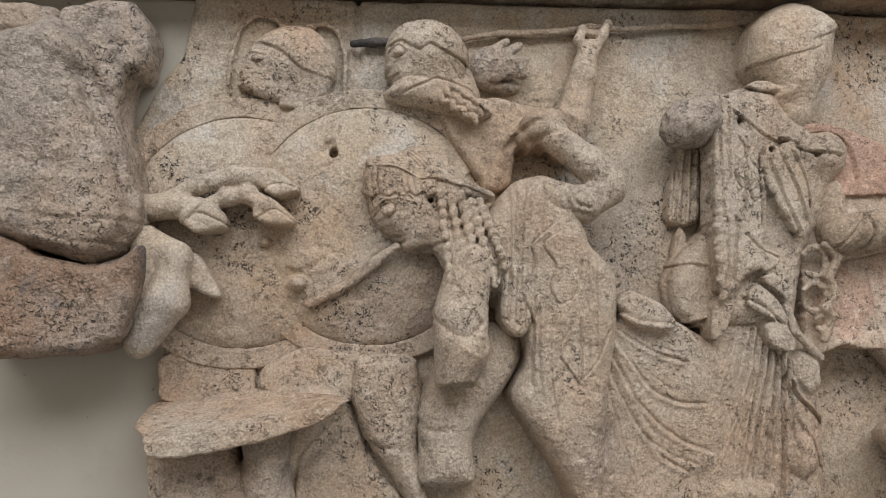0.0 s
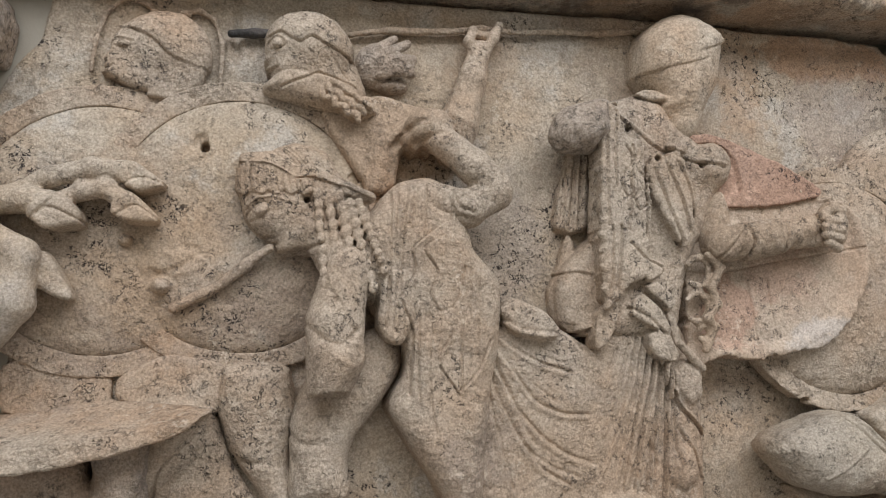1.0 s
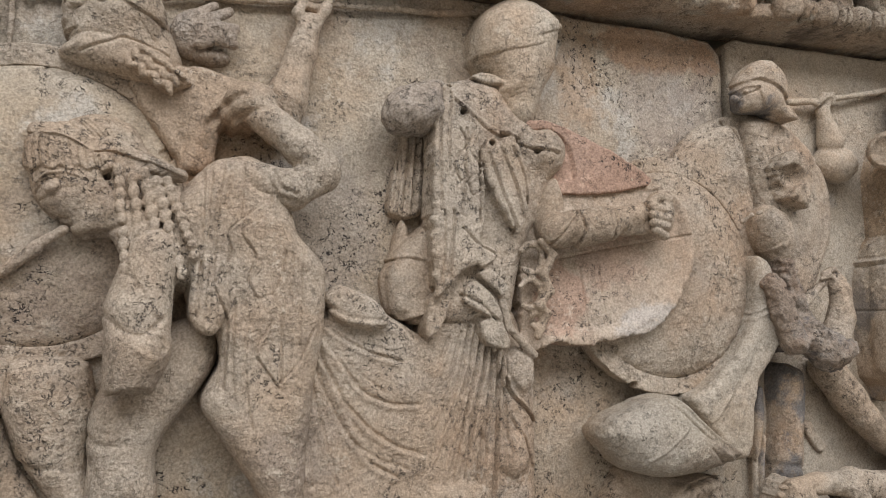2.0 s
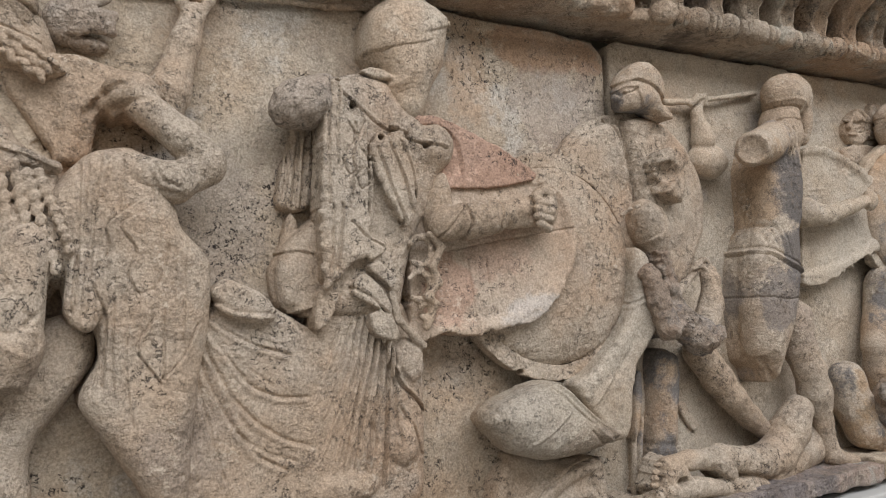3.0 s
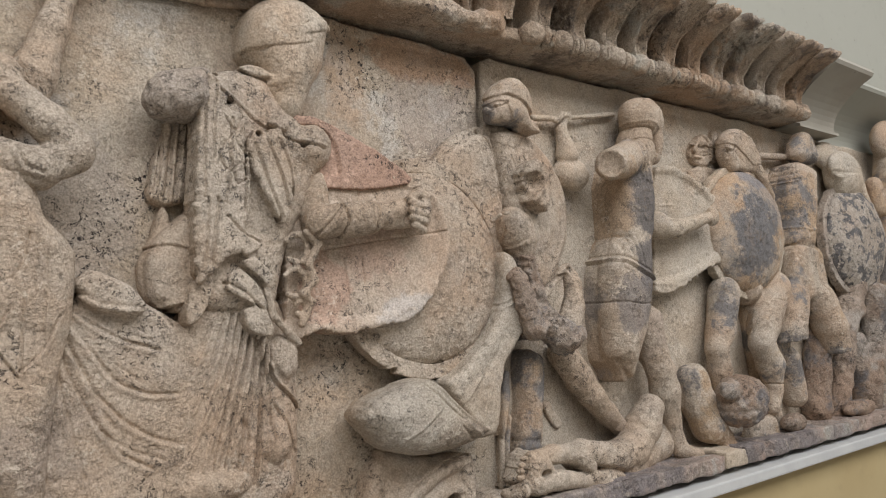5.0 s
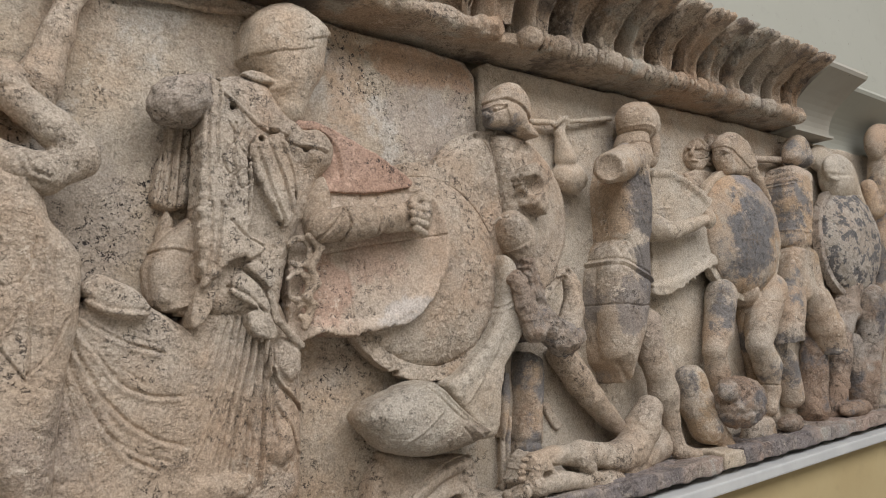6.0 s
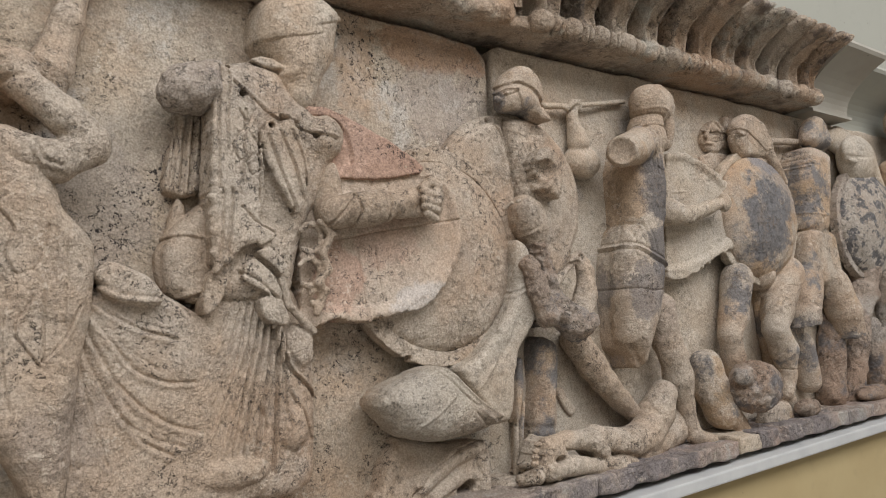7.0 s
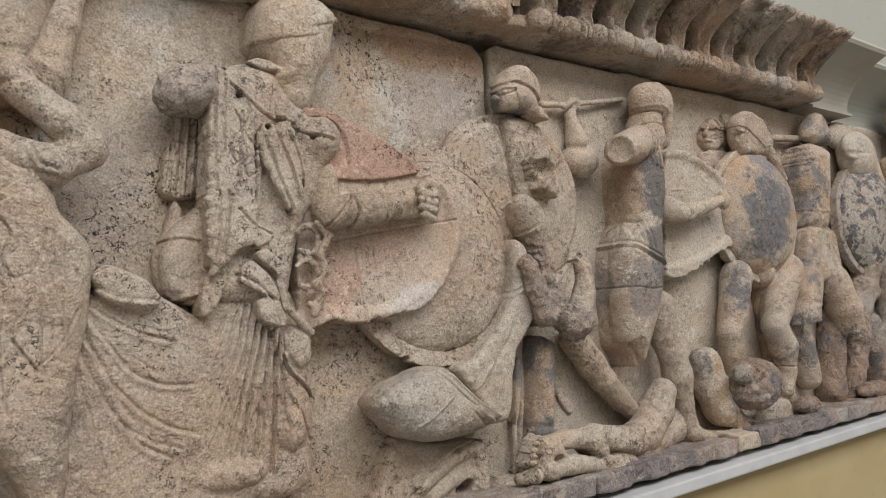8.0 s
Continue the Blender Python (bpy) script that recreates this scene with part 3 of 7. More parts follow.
s.rough = [(0.05, 0.004), (0.015, 0.0018), (0.006, 0.0009)]
s.plate([(-0.3406, 1.8633), (-0.2816, 1.8755), (-0.2465, 1.8874), (-0.2233, 1.8739), (-0.2088, 1.8325), (-0.1914, 1.7913), (-0.1754, 1.7395), (-0.1672, 1.6856), (-0.1847, 1.6656), (-0.2169, 1.6536), (-0.2615, 1.6659), (-0.3347, 1.692)], 0.072, rnd=0.01)
s.plate([(-0.3325, 1.8545), (-0.2748, 1.8647), (-0.2455, 1.8751), (-0.2303, 1.8618), (-0.2196, 1.8213), (-0.203, 1.7812), (-0.186, 1.7334), (-0.1755, 1.6861), (-0.1875, 1.6681), (-0.2118, 1.6571), (-0.2553, 1.6682), (-0.3269, 1.6927)], 0.092, 0.057, rnd=0.014, k=0.012)
s.groove([(-0.2774, 1.6965), (-0.2257, 1.6894), (-0.1635, 1.6871)], 0.002, 0.0025)
s.groove([(-0.2631, 1.6823), (-0.2206, 1.6691), (-0.1777, 1.6659)], 0.0015, 0.002)
s.groove([(-0.253, 1.8466), (-0.2286, 1.8312), (-0.1945, 1.8238)], 0.0071, 0.006)
piece_0 = s

s = Carving(0.002, 0.004)
s.rough = [(0.05, 0.004), (0.014, 0.0018), (0.006, 0.0009)]
s.plate([(-0.2493, 1.9036), (-0.2049, 1.9093), (-0.1757, 1.9054), (-0.1632, 1.878), (-0.1682, 1.8407), (-0.1855, 1.8331), (-0.1919, 1.7981), (-0.1792, 1.7425), (-0.2025, 1.7426), (-0.2245, 1.8259), (-0.2462, 1.8763)], 0.058, rnd=0.01)
s.plate([(-0.3547, 1.9063), (-0.2879, 1.912), (-0.2511, 1.9077), (-0.2504, 1.8754), (-0.3536, 1.8734)], 0.05, 0.031, rnd=0.014)
s.groove([(-0.1817, 1.8356), (-0.1828, 1.8051), (-0.1758, 1.7721)], 0.0049, 0.008)
piece_1 = s

s = Carving(0.002, 0.004)
s.rough = [(0.05, 0.004), (0.015, 0.002), (0.006, 0.001)]
s.plate([(-0.3275, 1.6797), (-0.285, 1.6791), (-0.256, 1.6623), (-0.2122, 1.646), (-0.1854, 1.6517), (-0.1634, 1.6705), (-0.1646, 1.6394), (-0.1735, 1.6036), (-0.1821, 1.581), (-0.2109, 1.5699), (-0.2537, 1.5674), (-0.3237, 1.5699)], 0.088, rnd=0.012)
piece_2 = s

s = Carving(0.0016, 0.004)
s.limb((-0.1653, -0.045, 1.6742), 0.0141, (-0.1384, -0.048, 1.6571), 0.0141, 0.006)
s.limb((-0.1384, -0.048, 1.6571), 0.0141, (-0.146, -0.05, 1.6167), 0.0203, 0.006)
s.limb((-0.146, -0.05, 1.6167), 0.0203, (-0.1705, -0.045, 1.576), 0.0139, 0.006)
s.limb((-0.1652, -0.045, 1.6661), 0.0151, (-0.1743, -0.04, 1.575), 0.0118, 0.006)
s.blob((-0.1483, -0.072, 1.6471), (0.009, 0.012, 0.0115), 0, 0.003, True)
s.plate([(-0.1333, 1.6578), (-0.1201, 1.6631), (-0.0956, 1.6202), (-0.1009, 1.6149), (-0.1226, 1.6247), (-0.1316, 1.6331)], 0.046, 0.0285, rnd=0.006)
piece_3 = s

# round shields of the two giants
shield("round_shield", "round beige marble shield with raised rim, half hidden", (-0.081, -0.003, 1.6867), 0.1396, 0.0186, 0.012, 0, 0, marble_ground, marble_plain, None, 0.0016)


def chips(s):
    s.blob((0.0073, -0.036, 1.7699), (0.0085, 0.016, 0.0137), -30, 0.002, True)
    s.blob((0.0117, -0.03, 1.7644), (0.0046, 0.034, 0.0058), 0, 0.002, True)
    s.blob((0.0177, -0.036, 1.7793), (0.0046, 0.01, 0.008), 20, 0.002, True)
    s.patch([(-0.0403, 1.6485), (-0.0291, 1.6625), (-0.0068, 1.6649), (0.0128, 1.656), (0.0097, 1.6429), (-0.0155, 1.6395)], 0.002, 0.003)
    s.blob((-0.0269, -0.026, 1.6304), (0.0072, 0.01, 0.0068))
    s.blob((-0.0586, -0.022, 1.6736), (0.0067, 0.009, 0.0057))
    s.groove([(-0.0321, 1.6399), (-0.007, 1.6478), (0.0101, 1.6646), (-0.0067, 1.6678)], 0.0028, 0.0015)
    s.groove([(0.0558, 1.8109), (0.0645, 1.8061), (0.0715, 1.805)], 0.0018, 0.0025)
    s.groove([(-0.017, 1.7399), (-0.0057, 1.7457), (0.0172, 1.7544)], 0.0017, 0.0012)
    s.patch([(0.1462, 1.7379), (0.1634, 1.751), (0.1614, 1.7282)], -0.004, 0.001)


shield("round_shield", "round beige marble shield with raised rim and a drilled hole", (0.0481, -0.009, 1.69), 0.1434, 0.0177, 0.015, 0, 2, marble_ground, marble_plain, chips, 0.0015)

s = Carving(0.0014, 0.004)
s.strand([(-0.0144, -0.024, 1.6098), (0.0275, -0.032, 1.6299), (0.0521, -0.036, 1.6507), (0.0732, -0.04, 1.6647)], 0.004)
s.strand([(0.015, -0.028, 1.6219), (0.0521, -0.035, 1.6485)], 0.0045)
s.thing("sword_blade", "thin broken marble blade lying across the shield", "weapon", marble_plain)

# hooves and paws over the shields

s = Carving(0.0013, 0.004)
s.limb((-0.1580, -0.026, 1.7150), 0.0080, (-0.1210, -0.036, 1.7290), 0.0095, 0.004)
s.limb((-0.1210, -0.036, 1.7290), 0.0095, (-0.0850, -0.042, 1.7370), 0.0095, 0.004)
s.limb((-0.0850, -0.042, 1.7370), 0.0095, (-0.0590, -0.044, 1.7340), 0.0100, 0.004)
s.plate([(-0.0650, 1.7420), (-0.0480, 1.7440), (-0.0320, 1.7320), (-0.0180, 1.7210), (-0.0320, 1.7170), (-0.0450, 1.7140), (-0.0590, 1.7220)], 0.052, 0.05, rnd=0.004)
s.limb((-0.1130, -0.034, 1.7080), 0.0075, (-0.0920, -0.040, 1.7160), 0.0085, 0.004)
s.limb((-0.0920, -0.040, 1.7160), 0.0085, (-0.0710, -0.044, 1.7180), 0.0090, 0.004)
s.limb((-0.0710, -0.044, 1.7180), 0.0090, (-0.0580, -0.046, 1.7070), 0.0095, 0.004)
s.plate([(-0.0660, 1.7030), (-0.0600, 1.7140), (-0.0500, 1.7150), (-0.0360, 1.7020), (-0.0230, 1.6870), (-0.0390, 1.6860), (-0.0570, 1.6880), (-0.0670, 1.6950)], 0.053, 0.05, rnd=0.004)
s.limb((-0.1760, -0.028, 1.7080), 0.0150, (-0.1390, -0.040, 1.7070), 0.0120, 0.005)
s.limb((-0.1390, -0.040, 1.7070), 0.0120, (-0.1190, -0.046, 1.7050), 0.0100, 0.005)
s.plate([(-0.1340, 1.6990), (-0.1190, 1.7100), (-0.1050, 1.7090), (-0.0910, 1.6960), (-0.0890, 1.6840), (-0.1030, 1.6810), (-0.1190, 1.6790), (-0.1360, 1.6900)], 0.057, 0.05, rnd=0.005)
s.groove([(-0.1310, 1.6900), (-0.1170, 1.7000), (-0.0910, 1.6870)], 0.0012, 0.0028)
s.groove([(-0.1280, 1.6930), (-0.1130, 1.7060)], 0.001, 0.002)
s.groove([(-0.0600, 1.7200), (-0.0420, 1.7290), (-0.0190, 1.7210)], 0.001, 0.0022)
s.groove([(-0.0640, 1.6920), (-0.0460, 1.7040), (-0.0250, 1.6870)], 0.001, 0.0022)
piece_4 = s
figure("weathered_lion", "weathered marble lion with broken flank and stretched paws", "relief figure", [(piece_0, marble_worn), (piece_1, marble_worn), (piece_2, marble_dark), (piece_3, marble_clean), (piece_4, marble_clean)])

# first giant: head in low relief

s = Carving(0.0013, 0.004)
s.plate([(-0.0870, 1.8380), (-0.0840, 1.8420), (-0.0830, 1.8490), (-0.0850, 1.8530), (-0.0790, 1.8620), (-0.0770, 1.8710), (-0.0720, 1.8810), (-0.0590, 1.8920), (-0.0350, 1.9020), (-0.0100, 1.9010), (0.0100, 1.8840), (0.0150, 1.8580), (0.0080, 1.8330), (-0.0050, 1.8180), (-0.0290, 1.8180), (-0.0580, 1.8240), (-0.0750, 1.8330)], 0.017, rnd=0.008)
s.blob((-0.0290, -0.006, 1.8700), (0.036, 0.018, 0.030), -10, 0.006)
s.patch([(-0.0740, 1.8850), (-0.0390, 1.9100), (-0.0040, 1.9070), (0.0230, 1.8760), (0.0180, 1.8420), (-0.0050, 1.8470), (-0.0220, 1.8550), (-0.0370, 1.8710), (-0.0520, 1.8810)], 0.0022, 0.0007)
s.groove([(-0.0570, 1.8810), (-0.0400, 1.8720), (-0.0220, 1.8550), (-0.0010, 1.8470), (0.0160, 1.8440)], 0.0011, 0.002)
s.groove([(-0.0780, 1.8690), (-0.0700, 1.8740), (-0.0580, 1.8710)], 0.0011, -0.0022)
s.blob((-0.0650, -0.018, 1.8650), (0.0058, 0.0036, 0.003), 0, 0.001)
s.groove([(-0.0720, 1.8630), (-0.0640, 1.8620), (-0.0580, 1.8650)], 0.0009, 0.0016)
s.groove([(-0.0860, 1.8430), (-0.0790, 1.8420), (-0.0740, 1.8450)], 0.0011, 0.002)
s.groove([(-0.0360, 1.8990), (-0.0280, 1.8940), (-0.0130, 1.8990)], 0.0009, 0.0012)
s.strand([(-0.0970, -0.003, 1.8420), (-0.0930, -0.004, 1.8730), (-0.0850, -0.004, 1.9010), (-0.0680, -0.004, 1.9180), (-0.0460, -0.004, 1.9130), (-0.0390, -0.003, 1.9060)], 0.0026)
s.strand([(-0.0120, -0.003, 1.9070), (0.0040, -0.004, 1.9100), (0.0180, -0.004, 1.9010), (0.0260, -0.004, 1.8770), (0.0240, -0.003, 1.8370)], 0.0026)
s.plate([(-0.0400, 1.8260), (-0.0260, 1.8300), (-0.0140, 1.8220), (-0.0170, 1.8120), (-0.0460, 1.8160)], 0.016, rnd=0.004)
s.thing("low_relief_giant", "helmeted marble giant in profile in shallow relief", "relief figure", marble_plain)

# second giant: head, spear and arms

s = Carving(0.0011, 0.004)
s.plate([(0.0680, 1.8670), (0.0730, 1.8830), (0.0840, 1.8960), (0.1010, 1.9040), (0.1210, 1.9060), (0.1380, 1.8970), (0.1490, 1.8820), (0.1550, 1.8670), (0.1520, 1.8530), (0.1490, 1.8410), (0.1580, 1.8310), (0.1620, 1.8220), (0.1620, 1.8070), (0.1390, 1.8010), (0.1060, 1.8090), (0.0850, 1.8150), (0.0670, 1.8200), (0.0640, 1.8270), (0.0750, 1.8400), (0.0680, 1.8440), (0.0720, 1.8480), (0.0670, 1.8540), (0.0700, 1.8590)], 0.044, rnd=0.022)
s.blob((0.1110, -0.026, 1.8720), (0.0391, 0.028, 0.0300), -8, 0.008)
s.patch([(0.0640, 1.8740), (0.0760, 1.8760), (0.0840, 1.8780), (0.0910, 1.8710), (0.1010, 1.8650), (0.1130, 1.8730), (0.1270, 1.8650), (0.1430, 1.8590), (0.1590, 1.8560), (0.1590, 1.8760), (0.1400, 1.9050), (0.1060, 1.9100), (0.0770, 1.9000)], 0.0018, 0.0006)
s.groove([(0.0730, 1.8740), (0.0820, 1.8780), (0.0910, 1.8710), (0.1010, 1.8650), (0.1130, 1.8730), (0.1280, 1.8640), (0.1520, 1.8560)], 0.0011, 0.0022)
s.groove([(0.0700, 1.8690), (0.0770, 1.8750), (0.0840, 1.8720), (0.0880, 1.8670)], 0.0011, -0.002)
s.blob((0.0800, -0.044, 1.8650), (0.0058, 0.0045, 0.005), 0, 0.001)
s.groove([(0.0740, 1.8620), (0.0790, 1.8610), (0.0860, 1.8630)], 0.001, 0.002)
s.groove([(0.1130, 1.8720), (0.1280, 1.8610), (0.1390, 1.8450), (0.1490, 1.8350)], 0.0016, 0.0016)
s.groove([(0.0670, 1.8430), (0.0750, 1.8420), (0.0800, 1.8440)], 0.0012, 0.002)
s.groove([(0.0630, 1.8300), (0.0840, 1.8410), (0.1090, 1.8390)], 0.002, 0.002)
s.groove([(0.0840, 1.8240), (0.1090, 1.8340), (0.1180, 1.8390), (0.1390, 1.8330), (0.1570, 1.8280)], 0.0012, 0.0026)
s.plate([(0.1240, 1.8300), (0.1360, 1.8330), (0.1520, 1.8250), (0.1680, 1.8120), (0.1790, 1.8020), (0.1690, 1.7980), (0.1550, 1.7930), (0.1430, 1.8010), (0.1310, 1.8150)], 0.044, 0.04, rnd=0.010)
for i in range(7):
    for j in range(3):
        a, b = [(0.1280, 1.8270)][0], [(0.1680, 1.8010)][0]
        u = (i + 0.5) / 7
        s.blob((a[0] + (b[0] - a[0]) * u - 0.0058 * (j - 0.6), -0.044, a[1] + (b[1] - a[1]) * u - 0.0062 * (j - 0.6)), (0.0058 + 0.0016 * math.sin(i * 3 + j), 0.0046, 0.0036), -35 + 50 * math.sin(i * 3.1 + j * 5.3), 0.0014)
s.limb((0.1340, -0.008, 1.8570), 0.024, (0.1420, -0.006, 1.8280), 0.028)
piece_0 = s

s = Carving(0.0016, 0.004)
s.limb((0.293, -0.014, 1.8828), 0.0113, (0.2828, -0.016, 1.8485), 0.0149, 0.006)
s.limb((0.2828, -0.016, 1.8485), 0.0149, (0.2676, -0.016, 1.8008), 0.0203, 0.006)
s.limb((0.2676, -0.016, 1.8008), 0.0203, (0.2604, -0.014, 1.7718), 0.0184, 0.006)
s.strand([(0.2863, -0.018, 1.8785), (0.2799, -0.02, 1.8905), (0.2858, -0.016, 1.9051)], 0.005)
s.strand([(0.2979, -0.018, 1.8787), (0.3072, -0.02, 1.8955), (0.316, -0.016, 1.9123)], 0.005)
s.strand([(0.2927, -0.014, 1.9009), (0.3056, -0.014, 1.8999)], 0.005)
piece_1 = s

s = Carving(0.0016, 0.004)
s.plate([(0.1559, 1.8127), (0.1811, 1.8284), (0.2211, 1.8162), (0.2546, 1.7944), (0.2347, 1.7713), (0.2005, 1.7713), (0.1892, 1.7204), (0.1648, 1.7206), (0.1672, 1.7541)], 0.03, rnd=0.014)
s.plate([(0.1180, 1.8100), (0.1410, 1.8170), (0.1640, 1.8260), (0.1990, 1.8170), (0.2350, 1.8150), (0.2630, 1.8050), (0.2580, 1.7800), (0.2100, 1.7720), (0.2000, 1.7510), (0.1990, 1.7300), (0.1770, 1.7180), (0.1540, 1.7470), (0.1320, 1.7820)], 0.026, rnd=0.008)
s.plate([(0.1970, 1.7860), (0.2210, 1.7970), (0.2390, 1.8010), (0.2580, 1.7990), (0.2600, 1.7840), (0.2440, 1.7740), (0.2350, 1.7640), (0.2140, 1.7660), (0.1980, 1.7710)], 0.044, rnd=0.010, jag=0.0015)
s.blob((0.2297, -0.038, 1.7883), (0.0256, 0.022, 0.0202), 10, 0.003)
s.limb((0.2419, -0.046, 1.7723), 0.0165, (0.2727, -0.05, 1.7462), 0.017, 0.006)
s.limb((0.2727, -0.05, 1.7462), 0.017, (0.2959, -0.05, 1.727), 0.0158, 0.006)
s.limb((0.2955, -0.05, 1.7193), 0.017, (0.2637, -0.052, 1.7033), 0.018, 0.006)
s.limb((0.2637, -0.052, 1.7033), 0.018, (0.2372, -0.052, 1.7094), 0.0185, 0.006)
s.groove([(0.1915, 1.7685), (0.2069, 1.7833), (0.2221, 1.7911)], 0.0035, 0.005)
s.groove([(0.2031, 1.7627), (0.2153, 1.7715), (0.2393, 1.7775)], 0.0029, 0.003)
s.groove([(0.247, 1.7149), (0.2505, 1.7021), (0.2667, 1.6961)], 0.0017, 0.002)
s.groove([(0.2504, 1.7159), (0.253, 1.7046), (0.2681, 1.6993)], 0.0022, -0.0012)
s.groove([(0.2436, 1.7056), (0.2489, 1.694), (0.2693, 1.6891)], 0.0017, 0.002)
s.groove([(0.2468, 1.7071), (0.2509, 1.6969), (0.2703, 1.6925)], 0.0022, -0.0012)
s.groove([(0.2899, 1.738), (0.2812, 1.7204), (0.2865, 1.7087)], 0.0029, 0.002)
piece_2 = s
figure("spearman_giant", "bearded marble giant in a close helmet raising a spear", "relief figure", [(piece_0, marble_plain), (piece_1, marble_plain), (piece_2, marble_plain)])

s = Carving(0.0011, 0.004)
s.blob((0.1797, -0.004, 1.8628), (0.0214, 0.018, 0.026), -20, 0.003)
s.limb((0.1676, -0.012, 1.8611), 0.0074, (0.1813, -0.018, 1.8749), 0.0061, 0.004)
s.limb((0.1813, -0.018, 1.8749), 0.0061, (0.1997, -0.016, 1.8893), 0.0043, 0.004)
s.strand([(0.1805, -0.02, 1.8634), (0.1968, -0.024, 1.8735), (0.2129, -0.018, 1.8837)], 0.0049)
s.strand([(0.1873, -0.022, 1.859), (0.2021, -0.026, 1.8641), (0.2184, -0.018, 1.8672)], 0.0043)
s.strand([(0.1871, -0.022, 1.8528), (0.202, -0.025, 1.8557), (0.2156, -0.018, 1.8596)], 0.0042)
s.strand([(0.1842, -0.02, 1.8472), (0.202, -0.024, 1.851), (0.217, -0.016, 1.8515)], 0.0043)
s.blob((0.1973, -0.006, 1.8394), (0.0177, 0.013, 0.008))
s.thing("carved_hand", "weathered grey marble hand on the ground of the relief", "relief figure", marble_worn)

s = Carving(0.0014, 0.004)
s.strand([(0.0342, -0.008, 1.8869), (0.0553, -0.008, 1.8891), (0.0735, -0.008, 1.8888)], 0.0042)
s.thing("spear_tip", "dark iron-coloured tip of a spear", "weapon", iron)

s = Carving(0.0014, 0.004)
s.strand([(0.1542, -0.006, 1.8949), (0.1918, -0.008, 1.9013), (0.2271, -0.007, 1.9024), (0.2591, -0.008, 1.9046), (0.2984, -0.008, 1.91), (0.3482, -0.007, 1.9101), (0.3887, -0.007, 1.9143), (0.4368, -0.006, 1.9164), (0.5032, -0.006, 1.9247)], 0.0037)
s.thing("spear", "long thin marble spear shaft along the ground of the relief", "weapon", marble_plain)

# bending goddess: head, plaits, torso and skirt

s = Carving(0.00105, 0.004)
s.plate([(0.0440, 1.7410), (0.0470, 1.7560), (0.0740, 1.7600), (0.0910, 1.7670), (0.1120, 1.7660), (0.1290, 1.7580), (0.1390, 1.7370), (0.1600, 1.7210), (0.1640, 1.6940), (0.1530, 1.6650), (0.1290, 1.6430), (0.1180, 1.6580), (0.1010, 1.6590), (0.0870, 1.6560), (0.0790, 1.6620), (0.0760, 1.6690), (0.0670, 1.6760), (0.0550, 1.6840), (0.0480, 1.7000), (0.0430, 1.7190)], 0.056, rnd=0.022)
s.blob((0.0940, -0.030, 1.7070), (0.045, 0.03, 0.042), 0, 0.008)
s.patch([(0.0370, 1.7430), (0.0680, 1.7450), (0.0840, 1.7380), (0.0980, 1.7270), (0.1110, 1.7290), (0.1130, 1.7140), (0.1030, 1.7110), (0.0990, 1.7160), (0.0920, 1.7120), (0.0850, 1.7180), (0.0790, 1.7110), (0.0720, 1.7170), (0.0650, 1.7120), (0.0570, 1.7170), (0.0500, 1.7120), (0.0390, 1.7190)], 0.0028, 0.0007)
s.fan([(0.0500, 1.7430), (0.0480, 1.7300), (0.0500, 1.7170)], [(0.1000, 1.7260), (0.1020, 1.7200), (0.1040, 1.7140)], 10, 0.0009, 0.0017)
s.patch([(0.0430, 1.7560), (0.0680, 1.7560), (0.0820, 1.7490), (0.0960, 1.7400), (0.1130, 1.7420), (0.1300, 1.7330), (0.1440, 1.7290), (0.1720, 1.7130), (0.1700, 1.7090), (0.1410, 1.7220), (0.1240, 1.7270), (0.1100, 1.7310), (0.0970, 1.7280), (0.0830, 1.7370), (0.0730, 1.7420), (0.0440, 1.7450)], 0.0030, 0.0007)
s.patch([(0.0740, 1.7590), (0.0900, 1.7690), (0.1110, 1.7680), (0.1280, 1.7590), (0.1350, 1.7450), (0.1310, 1.7330), (0.1130, 1.7410), (0.0960, 1.7390), (0.0840, 1.7490)], 0.0012, 0.0008)
s.fan([(0.0800, 1.7590), (0.0880, 1.7520), (0.0970, 1.7420)], [(0.1180, 1.7610), (0.1260, 1.7510), (0.1310, 1.7380)], 9, 0.0009, 0.0014)
s.fan([(0.0460, 1.7540), (0.0500, 1.7460)], [(0.0530, 1.7540), (0.0550, 1.7460)], 4, 0.0007, 0.001)
s.limb((0.1440, -0.056, 1.7180), 0.0058, (0.1670, -0.052, 1.7120), 0.0062, 0.002)
s.groove([(0.0520, 1.7030), (0.0610, 1.7100), (0.0750, 1.7110), (0.0850, 1.7080)], 0.0013, -0.0022)
s.blob((0.0650, -0.056, 1.6980), (0.0068, 0.005, 0.0042), 30, 0.001)
s.groove([(0.0520, 1.6940), (0.0590, 1.7040), (0.0680, 1.7060), (0.0740, 1.7030)], 0.001, 0.0018)
s.groove([(0.0560, 1.6890), (0.0650, 1.6910), (0.0730, 1.6980)], 0.001, 0.0018)
s.groove([(0.0660, 1.6720), (0.0710, 1.6750), (0.0770, 1.6730)], 0.0011, 0.002)
s.groove([(0.0720, 1.6670), (0.0800, 1.6680)], 0.0011, 0.002)
s.groove([(0.0800, 1.6580), (0.1000, 1.6610), (0.1190, 1.6650)], 0.0018, 0.0026)
s.blob((0.1050, -0.058, 1.7200), (0.0058, 0.006, 0.0092), 10, 0.0015)
s.groove([(0.1000, 1.7160), (0.1000, 1.7240), (0.1050, 1.7280), (0.1090, 1.7240), (0.1070, 1.7170), (0.1050, 1.7190)], 0.001, 0.0018)
